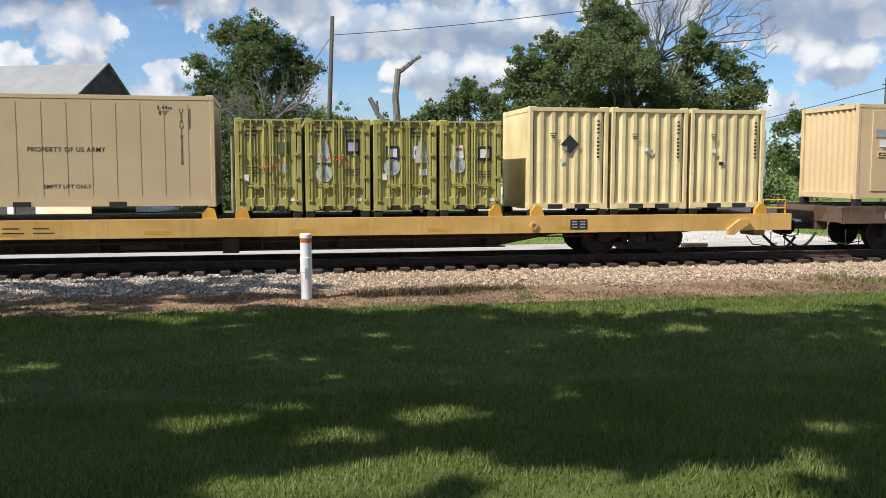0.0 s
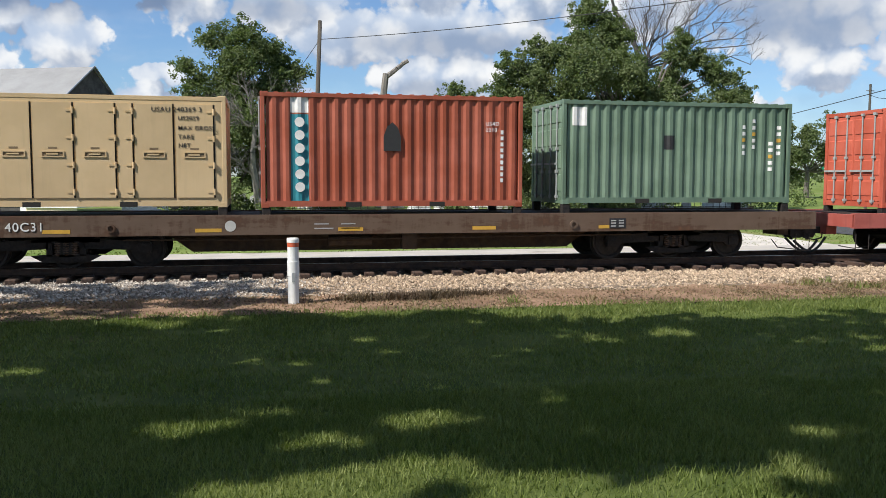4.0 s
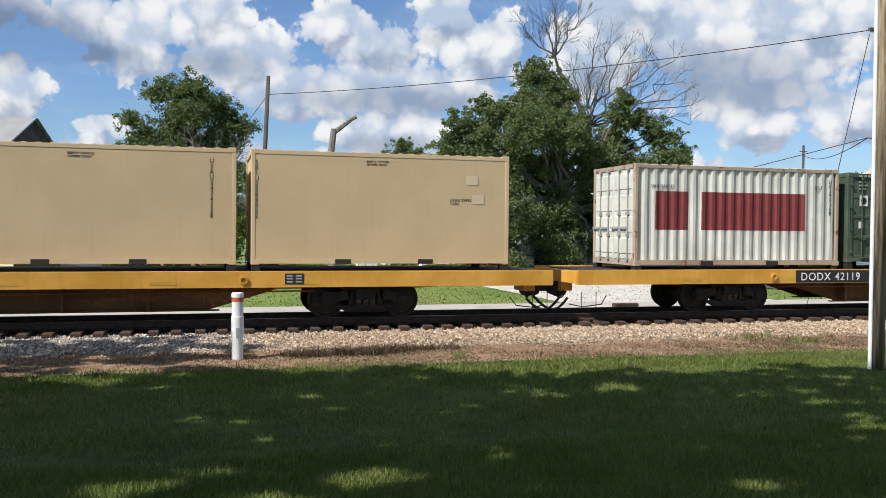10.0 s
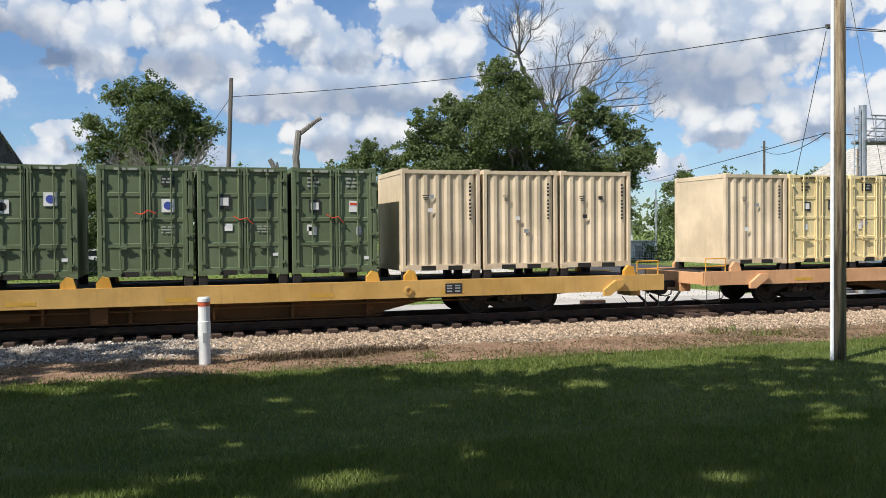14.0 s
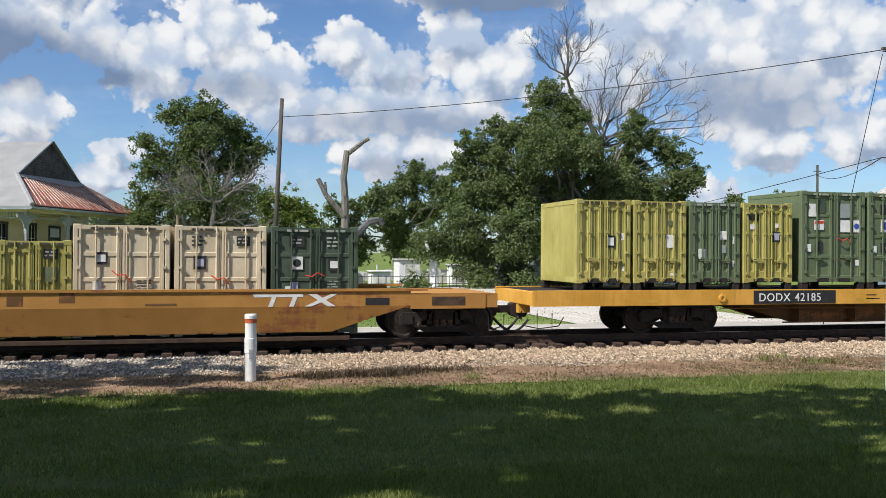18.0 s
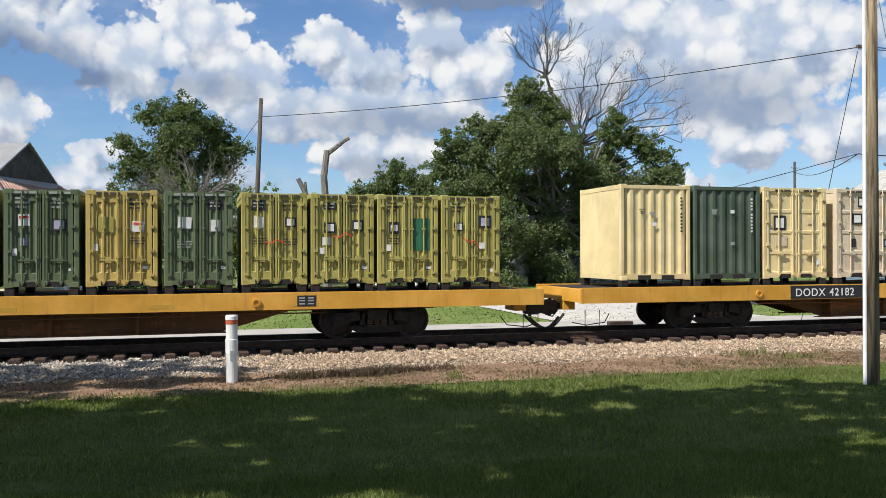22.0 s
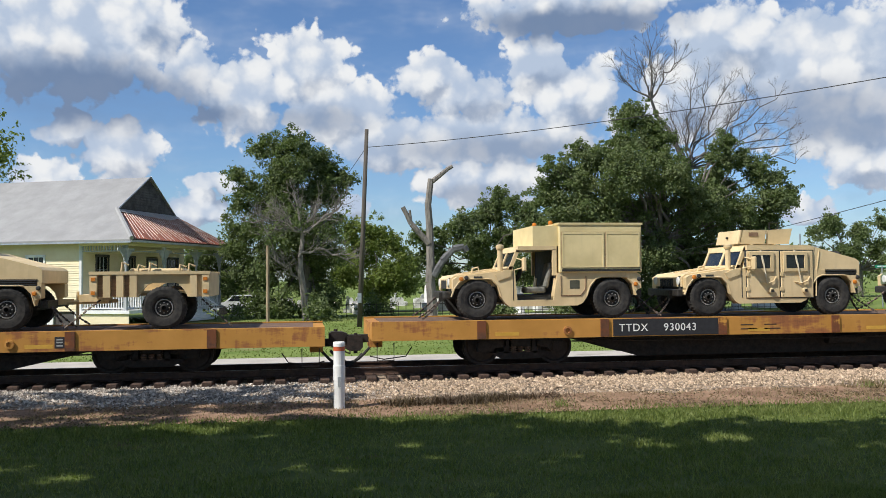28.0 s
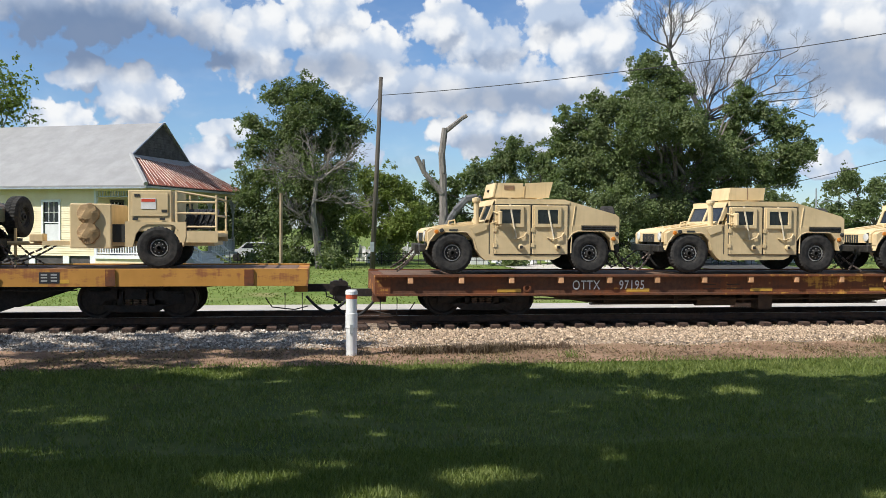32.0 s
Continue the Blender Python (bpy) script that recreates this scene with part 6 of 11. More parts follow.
DOOR_MARKS["narrow green four"] = {}
DOOR_MARKS["narrow green four"][0] = [(0.21, 0.69, 0.51, 0.12, 'K'), (0.68, 0.75, 0.21, 0.33, 'K'), (0.86, 0.25, 0.11, 0.17, 'W'), (0.7, 0.63, 0.01, 0.01, 'S')]
DOOR_MARKS["narrow green four"][1] = [(0.22, 0.74, 0.43, 0.47, 'W'), (0.22, 0.64, 0.29, 0.32, 'F'), (0.68, 0.76, 0.13, 0.12, 'W'), (0.72, 0.65, 0.27, 0.22, 'W'), (0.89, 0.44, 0.11, 0.15, 'W'), (0.89, 0.26, 0.11, 0.15, 'W'), (0.8, 0.53, 0.01, 0.01, 'S')]
DOOR_MARKS["narrow green four"][2] = [(0.7, 0.77, 0.24, 0.32, 'K'), (0.89, 0.27, 0.11, 0.17, 'W'), (0.73, 0.62, 0.01, 0.01, 'S')]
DOOR_MARKS["narrow green four"][3] = [(0.69, 0.76, 0.23, 0.32, 'K'), (0.88, 0.26, 0.1, 0.25, 'W'), (0.23, 0.89, 0.41, 0.17, 'P'), (0.66, 0.59, 0.01, 0.01, 'S')]
DOOR_MARKS["green pair"] = {}
DOOR_MARKS["green pair"][0] = [(0.31, 0.74, 0.34, 0.23, 'K'), (0.69, 0.7, 0.3, 0.19, 'K'), (0.7, 0.52, 0.26, 0.16, 'R'), (0.71, 0.39, 0.37, 0.17, 'K'), (0.87, 0.69, 0.11, 0.12, 'W'), (0.86, 0.56, 0.1, 0.14, 'W'), (0.9, 0.17, 0.11, 0.17, 'W'), (0.5, 0.59, 0.01, 0.01, 'S')]
DOOR_MARKS["green pair"][1] = [(0.3, 0.8, 0.33, 0.15, 'K'), (0.3, 0.63, 0.28, 0.29, 'G'), (0.84, 0.6, 0.12, 0.15, 'W'), (0.56, 0.54, 0.1, 0.12, 'W'), (0.84, 0.1, 0.1, 0.17, 'W'), (0.11, 0.32, 0.09, 0.09, 'W'), (0.75, 0.46, 0.01, 0.01, 'S')]
DOOR_MARKS["narrow yellow four"] = {}
DOOR_MARKS["narrow yellow four"][0] = [(0.2, 0.36, 0.29, 0.2, 'R'), (0.67, 0.75, 0.13, 0.15, 'W'), (0.2, 0.13, 0.16, 0.08, 'K'), (0.69, 0.56, 0.01, 0.01, 'S')]
DOOR_MARKS["narrow yellow four"][1] = [(0.25, 0.57, 0.37, 0.96, 'K'), (0.25, 0.73, 0.25, 0.19, 'W'), (0.25, 0.57, 0.17, 0.24, 'W'), (0.25, 0.42, 0.17, 0.21, 'W'), (0.68, 0.71, 0.2, 0.26, 'G'), (0.76, 0.89, 0.33, 0.1, 'W')]
DOOR_MARKS["narrow yellow four"][2] = [(0.27, 0.9, 0.38, 0.17, 'B'), (0.79, 0.9, 0.5, 0.17, 'B'), (0.62, 0.65, 0.24, 0.3, 'W'), (0.27, 0.38, 0.31, 0.26, 'R'), (0.78, 0.62, 0.01, 0.01, 'S')]
DOOR_MARKS["narrow yellow four"][3] = [(0.23, 0.9, 0.33, 0.19, 'K'), (0.23, 0.78, 0.31, 0.19, 'W'), (0.25, 0.6, 0.33, 0.23, 'E'), (0.76, 0.62, 0.01, 0.01, 'S')]
DOOR_MARKS["rear of the grey box"] = {}
DOOR_MARKS["rear of the grey box"][0] = [(0.32, 0.8, 0.27, 0.12, 'K'), (0.32, 0.65, 0.22, 0.27, 'E'), (0.71, 0.74, 0.15, 0.22, 'W'), (0.71, 0.58, 0.13, 0.27, 'W'), (0.92, 0.18, 0.1, 0.15, 'W')]
DOOR_MARKS["rear of the grey box"][1] = [(0.27, 0.74, 0.44, 0.17, 'W'), (0.29, 0.6, 0.22, 0.24, 'W'), (0.88, 0.27, 0.13, 0.17, 'W'), (0.22, 0.86, 0.46, 0.12, 'P'), (0.44, 0.12, 0.13, 0.15, 'W')]
DOOR_MARKS["rear of the grey box"][2] = [(0.21, 0.79, 0.27, 0.18, 'K'), (0.28, 0.67, 0.27, 0.28, 'E'), (0.68, 0.62, 0.16, 0.18, 'W'), (0.66, 0.48, 0.18, 0.3, 'W'), (0.89, 0.23, 0.14, 0.18, 'W')]
DOOR_MARKS["rear of the grey box"][3] = [(0.68, 0.65, 0.23, 0.36, 'F'), (0.22, 0.36, 0.43, 0.23, 'F'), (0.8, 0.17, 0.13, 0.15, 'W')]
DOOR_MARKS["tan and green trio"] = {}
DOOR_MARKS["tan and green trio"][0] = [(0.43, 0.85, 0.23, 0.28, 'F'), (0.79, 0.75, 0.19, 0.3, 'P'), (0.36, 0.66, 0.33, 0.3, 'F'), (0.29, 0.39, 0.17, 0.23, 'K'), (0.86, 0.39, 0.29, 0.21, 'L'), (0.58, 0.4, 0.01, 0.01, 'S')]
DOOR_MARKS["tan and green trio"][1] = [(0.25, 0.83, 0.51, 0.21, 'R'), (0.16, 0.62, 0.25, 0.28, 'W'), (0.32, 0.62, 0.25, 0.28, 'W'), (0.64, 0.62, 0.1, 0.33, 'W'), (0.75, 0.59, 0.18, 0.21, 'W'), (0.25, 0.41, 0.33, 0.23, 'G'), (0.74, 0.25, 0.15, 0.14, 'W'), (0.5, 0.47, 0.01, 0.01, 'S')]
DOOR_MARKS["tan and green trio"][2] = [(0.29, 0.8, 0.33, 0.24, 'F'), (0.31, 0.61, 0.3, 0.34, 'L'), (0.72, 0.64, 0.33, 0.27, 'F'), (0.13, 0.38, 0.17, 0.17, 'L'), (0.31, 0.38, 0.19, 0.22, 'G'), (0.83, 0.47, 0.33, 0.19, 'K'), (0.49, 0.42, 0.01, 0.01, 'S')]
DOOR_MARKS["cream trio"] = {}
DOOR_MARKS["cream trio"][2] = [(0.26, 0.61, 0.38, 0.39, 'F'), (0.28, 0.41, 0.36, 0.27, 'P'), (0.87, 0.18, 0.11, 0.14, 'W'), (0.76, 0.62, 0.24, 0.11, 'P')]


def build_packs():
    D, B = True, False
    Z42, Z48 = 1.66, 1.46
    p = pack("quad", -0.85, 5.22, 1.50, [(YG, D), (YG, D), (YG, D), (YG, D)], 11)
    for q, x, z in ((p[2], 0.42, 1.0), (p[3], 0.42, 1.05), (p[1], 0.42, 0.85)):
        bm = bmesh.new()
        lathe(bm, [(0.19, -0.005), (0.19, 0.0)], "y", 18)
        d = part("round_mark", bm, PAPER_DULL, q, "white round painted mark", pose(x, -HALF + 0.020, z))
        bm = bmesh.new()
        slab(bm, [(-0.12, -0.09), (0.12, -0.09), (0.0, 0.14)], -0.010, -0.005)
        part("dark_core", bm, GREY_MARK, d)
    for q, x in ((p[1], 0.42), (p[2], 1.1)):
        bm = bmesh.new()
        slab(bm, [(-0.16, -0.30), (0.16, -0.30), (0.10, 0.05), (0.0, 0.32), (-0.10, 0.05)], -0.005, 0.0)
        part("spire_mark", bm, PAPER_DULL, q, "white pointed painted mark", pose(x, -HALF + 0.020, 1.4))
    p = pack("tri", 5.9, 11.97, 1.50, [(CREAM, B), (CREAM, B), (CREAM, B)], 12)
    placard(p[0], 1.0, 1.55, 0.32, 0.32, BLACK_MARK, "diamond_placard", "dark diamond placard", -HALF - 0.006, 45)
    pack("tri", 116.47, 122.53, Z42, [(DGREEN, D), (CREAM, D), (CREAM, D)], 13)
    pack("quad", 129.25, 135.35, Z42, [(YG, D), (GREEN, D), (YG, D), (YG, D)], 14, DOOR_MARKS["rear of the grey box"])
    p = pack("tri", 138.48, 144.56, Z48, [(TAN, D), (DGREEN, D), (PINK_TAN, D)], 15)
    bm = bmesh.new()
    lathe(bm, [(0.2, -0.005), (0.2, 0.0)], "y", 18)
    part("round_mark", bm, plain("green_mark", (0.03, 0.32, 0.12)), p[0], "green round painted mark", pose(1.42, -HALF + 0.02, 1.96))
    pack("tri", 145.12, 151.18, Z48, [(GREEN, D), (GREEN, D), (GREEN, D)], 16)
    pack("tri", 151.56, 157.65, Z48, [(GREEN, D), (GREEN, D), (GREEN, D)], 17)
    pack("tri", 158.25, 164.31, Z48, [(BEIGE, B), (BEIGE, B), (BEIGE, B)], 18)
    pack("tri", 167.13, 173.19, Z48, [(BEIGE, B), (CREAM, D), (CREAM, D)], 19)
    pack("quad", 173.4, 179.55, Z48, [(GREEN, D), (YG, D), (GOLD, D), (GREEN, D)], 20)
    pack("quad", 180.5, 186.64, Z48, [(GREEN, D), (GREEN, D), (GREEN, D), (YG, D)], 21)
    pack("quad", 186.92, 193.02, Z48, [(YG, D), (GREEN, D), (YG, D), (YG, D)], 22)
    pack("quad", 198.15, 204.2, 0.53, [(YG, D), (PINK_TAN, D), (GREEN, D), (YG, D)], 23)
    pack("tri", 204.22, 210.32, 0.53, [(PINK_TAN, D), (PINK_TAN, D), (DGREEN, D)], 24)
    pack("quad", 215.7, 221.8, Z42, [(YG, D), (YG, D), (GREEN, D), (YG, D)], 25, DOOR_MARKS["first of the mixed car"])
    pack("tri", 222.08, 228.18, Z42, [(GREEN, D), (GREEN, D), (GREEN, D)], 26, DOOR_MARKS["green trio"])
    pack("quad", 228.4, 234.55, Z42, [(GOLD, D), (GREEN, D), (GRASSY, D), (GRASSY, D)], 27, DOOR_MARKS["narrow green four"])
    pack("tri", 234.85, 240.92, Z42, [(GREEN, D), (GREEN, D), (TAN, D)], 28, DOOR_MARKS["green pair"])
    pack("quad", 244.15, 250.28, Z42, [(PINK_TAN, D), (YG, D), (YG, D), (YG, D)], 29, DOOR_MARKS["narrow yellow four"])
    pack("tri", 250.52, 256.58, Z42, [(GREEN, D), (PINK_TAN, D), (GREEN, D)], 30)
    pack("quad", 256.8, 263.02, Z42, [(GOLD, D), (GREEN, D), (GOLD, D), (GREEN, D)], 31)
    p = pack("quad", 263.2, 269.28, Z42, [(YG, D), (YG, D), (YG, D), (YG, D)], 32)
    placard(p[2], 1.0, 1.15, 0.5, 0.75, plain("dull_green_mark", (0.03, 0.15, 0.075)), "paint_patch", "dull green painted patch", -HALF + 0.022)
    p = pack("tri", 272.5, 278.62, Z42, [(CREAM, B), (DGREEN, B), (CREAM, D)], 33, DOOR_MARKS["cream trio"])
    pack("tri", 278.93, 284.97, Z42, [(PINK_TAN, D), (DGREEN, D), (PINK_TAN, D)], 34, DOOR_MARKS["tan and green trio"])
    p = pack("tri", 285.36, 291.38, Z42, [(BEIGE, B), (GRASSY, B), (BEIGE, B)], 35)
    for q in p[:2]:
        for x in (0.55, 1.3):
            placard(q, x, 1.86, 0.36, 0.24, BLACK_MARK, "stencil_block", "", -HALF - 0.005)
    placard(p[2], 0.98, 1.2, 0.32, 0.34, BLACK_MARK, "stencil_block", "", -HALF - 0.005)
    pack("quad", 291.63, 297.65, Z42, [(PINK_TAN, D), (GRASSY, D), (GRASSY, D), (GRASSY, D)], 36)


def build_supports():
    """A small steel rest under each corner of every box, standing on its car's deck."""
    for u, L, z in LOADS:
        for u0, u1, top, car in CARS:
            if u0 - 0.5 < u + L / 2 < u1 + 0.5 and z - top > -0.02:
                bm = bmesh.new()
                soft_box(bm, -0.10, 0.10, -0.09, 0.09, top - 0.04, z + 0.002, 0.015)
                me = mesh_of("container_rest", bm, STEEL_DARK)
                for x in (u + 0.11, u + L - 0.11):
                    for y in (-HALF + 0.1, HALF - 0.1):
                        part("container_rest", me, None, car, m=pose(x - u0, y, 0))


build_cars()
build_twenties()
build_packs()
build_supports()


# ---- vehicles ----
TANV = paint("desert_tan_vehicle_paint", (0.60, 0.46, 0.25), rust=0.04, grime=0.25, rough=0.6)
TANV_PALE = paint("pale_tan_shelter_paint", (0.62, 0.51, 0.26), rust=0.03, grime=0.15, rough=0.6)
# brown of seams and slots, and of shade painted between parts
SEAM_SHADE_BROWN = stuff_material("seam_and_shade_brown", (0.17, 0.10, 0.055), (0.26, 0.16, 0.09), 0.8, 3.0, 0.4, 40.0, stretch=(1, 6, 6))
CANVAS = stuff_material("tan_canvas", (0.50, 0.36, 0.18), (0.62, 0.46, 0.25), 0.9, 2.0, 0.5, 50.0)
CANVAS_DARK = stuff_material("brown_canvas_cap", (0.26, 0.17, 0.085), (0.40, 0.27, 0.13), 0.9, 3.0, 0.5, 50.0)
INTERIOR = plain("dark_cab_interior", (0.03, 0.032, 0.03), 0.8)
SEAT_MAT = stuff_material("grey_seat_cloth", (0.12, 0.12, 0.10), (0.2, 0.19, 0.16), 0.9, 6.0, 0.3)
LENS_W = plain("headlight_lens", (0.62, 0.62, 0.58), 0.15)
LENS_A = plain("amber_lens", (0.55, 0.18, 0.02), 0.25)
STRAP = plain("pale_webbing_strap", (0.66, 0.58, 0.42), 0.8)


def camo_material():
    m = bpy.data.materials.new("woodland_camouflage")
    m.use_nodes = True
    n = Nodes(m.node_tree)
    at = n.add("ShaderNodeTexCoord").outputs["Object"]
    a = n.ramp(n.noise(at, 0.9, 2.0, 0.5), 0.53, 0.57)
    b = n.ramp(n.noise(n.vec("ADD", at, (5.0, 9.0, 2.0)), 1.1, 2.0, 0.5), 0.57, 0.6)
    col = n.mix(a, (0.085, 0.11, 0.068), (0.105, 0.07, 0.045))
    col = n.mix(b, col, (0.02, 0.022, 0.02))
    col = n.mix(n.ramp(n.noise(at, 6.0, 4.0), 0.45, 0.8), col, (0.16, 0.14, 0.10))
    p = n.add("ShaderNodeBsdfPrincipled")
    n.put(p.inputs["Base Color"], col)
    p.inputs["Roughness"].default_value = 0.65
    o = n.add("ShaderNodeOutputMaterial")
    n.t.links.new(p.outputs[0], o.inputs[0])
    return m


CAMO = camo_material()


def wheel_meshes():
    r = 0.48
    bm = bmesh.new()
    # tread blocks are raised and sunk by turns along the rim, all in one skin
    prof = [(0.225, -0.115), (0.245, -0.15), (0.30, -0.162), (0.40, -0.165), (0.45, -0.145), (r, -0.125), (r, -0.012), (r, 0.012), (r, 0.125), (0.45, 0.145), (0.40, 0.165), (0.30, 0.162), (0.245, 0.15), (0.225, 0.115)]
    n = 72
    rings = []
    for i, (q, d) in enumerate(prof):
        ring = []
        for k in range(n):
            cut = 0.0
            if i in (5, 6):
                cut = 0.013 if k % 2 else 0.0
            elif i in (7, 8):
                cut = 0.013 if k % 2 == 0 else 0.0
            elif i in (4, 9):
                cut = 0.009 if (k % 2 == 1) == (i == 4) else 0.0
            a = k * math.tau / n
            ring.append(bm.verts.new(((q - cut) * math.cos(a), d, (q - cut) * math.sin(a))))
        rings.append(ring)
    for a, b in zip(rings, rings[1:]):
        for k in range(n):
            bm.faces.new((a[k], a[(k + 1) % n], b[(k + 1) % n], b[k]))
    tyre = mesh_of("tyre", bm, TYRE_RUBBER)

    def rim():
        bm = bmesh.new()
        lathe(bm, [(0.242, -0.135), (0.228, -0.135), (0.205, -0.075), (0.15, -0.07), (0.135, -0.095), (0.09, -0.10), (0.08, -0.14), (0.05, -0.15), (0.05, 0.05), (0.235, 0.1)], "y", 24, caps=(False, True))
        return bm

    def bolts():
        bm = bmesh.new()
        lathe(bm, [(0.195, -0.084), (0.195, -0.094), (0.170, -0.094), (0.170, -0.084)], "y", 24, caps=(False, False))
        for k in range(16):
            a = k * math.tau / 16
            tube(bm, (0.182 * math.cos(a), -0.115, 0.182 * math.sin(a)), (0.182 * math.cos(a), -0.09, 0.182 * math.sin(a)), 0.015, 6)
        for k in range(8):
            a = k * math.tau / 8
            tube(bm, (0.112 * math.cos(a), -0.125, 0.112 * math.sin(a)), (0.112 * math.cos(a), -0.095, 0.112 * math.sin(a)), 0.014, 6)
        return bm
    return tyre, rim, bolts


TYRE_RUBBER = stuff_material("dusty_tyre_rubber", (0.020, 0.020, 0.020), (0.050, 0.047, 0.042), 0.9, 7.0, 0.3, 60.0, spec=0.2)
BOLT_STEEL = stuff_material("worn_bolt_steel", (0.22, 0.21, 0.19), (0.45, 0.43, 0.40), 0.5, 12.0, 0.1, metal=0.4)
TYRE, RIM, BOLTS = wheel_meshes()
RIM_DARK = stuff_material("dark_rim", (0.016, 0.015, 0.014), (0.045, 0.04, 0.032), 0.6, 10.0, 0.2, metal=0.2)


def wheel(parent, x, y, z, rim_mat, name="wheel"):
    w = part(name, shared(("rim",), RIM, rim_mat, False), None, parent, m=pose(x, y, z, 0, 0, 0 if y < 0 else 180))
    part("tyre", TYRE, None, w, "black lugged rubber tyre")
    part("bolt_ring", shared(("bolt_ring",), BOLTS, BOLT_STEEL if rim_mat is RIM_DARK else rim_mat), None, w, "ring of worn steel bolts")
    return w


def wheel_gap(xc, top, half=0.62, low=0.55):
    """Points of a flat-topped wheel opening from rear to front."""
    return [(xc + half * 0.93, low), (xc + half * 0.80, top - 0.16), (xc + half * 0.58, top - 0.02), (xc + half * 0.45, top), (xc - half * 0.45, top), (xc - half * 0.66, top - 0.05), (xc - half * 0.88, top - 0.22), (xc - half, low)]


def door_panel(body, x0, x1, mat):
    boxes("door_seam", [(x0 - 0.018, x1 + 0.018, -1.066, -1.0, 0.432, 1.618)], INTERIOR, body, "dark gap round the door")
    bm = bmesh.new()
    soft_box(bm, x0, x1, -1.085, -1.02, 0.45, 1.60, 0.012)
    d = part("door", bm, mat, body)
    a, b = x0 + 0.05, x0 + 0.69
    bm = bmesh.new()
    for r in ((a, b, 1.09, 1.17), (a, b, 1.50, 1.58), (a, a + 0.075, 1.17, 1.50), (b - 0.075, b, 1.17, 1.50)):
        box(bm, r[0], r[1], -1.125, -1.08, r[2], r[3])
    part("window_frame", bm, mat, d)
    boxes("window_glass", [(a + 0.07, b - 0.07, -1.094, -1.084, 1.165, 1.505)], GLASS_DARK, d, "dark ballistic glass")
    bm = bmesh.new()
    lathe(bm, [(0.075, 0.0), (0.07, -0.045), (0.03, -0.06)], "y", 12, (x1 - 0.24, -1.085, 0.62))
    part("handle", bm, mat, d)
    boxes("handle_slot", [(x1 - 0.27, x1 - 0.20, -1.15, -1.14, 0.585, 0.655)], RIM_DARK, d)
    bm = bmesh.new()
    pipe(bm, [(x1 - 0.5, -1.10, 0.84), (x1 - 0.36, -1.13, 0.80), (x1 - 0.18, -1.13, 0.86), (x1 - 0.10, -1.10, 0.96)], 0.017)
    part("grab_bar", bm, mat, d)
    bm = bmesh.new()
    for k in range(9):
        tube(bm, (x0 + 0.035, -1.10, 0.52 + 0.125 * k), (x0 + 0.035, -1.08, 0.52 + 0.125 * k), 0.011, 6)
    part("rivet_row", bm, mat, d)
    for z in (0.62, 0.98):
        boxes("hinge", [(x0 - 0.03, x0 + 0.05, -1.105, -1.08, z, z + 0.09)], mat, d)
    bm = bmesh.new()
    pts = [(x0 + 0.36, -1.09, 1.62), (x0 + 0.42, -1.135, 1.25), (x0 + 0.52, -1.11, 0.80)]
    for p, q in zip(pts, pts[1:]):
        tube(bm, p, q, 0.022, 4)
    part("strap", bm, STRAP, d, "pale webbing strap")
    return d


def open_seat(body, x):
    bm = bmesh.new()
    soft_box(bm, x, x + 0.5, -0.85, -0.4, 0.62, 0.77, 0.04)
    m = pose(x + 0.50, 0, 0.74, 0, 14, 0)
    soft_box(bm, -0.06, 0.06, -0.85, -0.4, 0.0, 0.62, 0.04, m)
    part("seat", bm, SEAT_MAT, body)


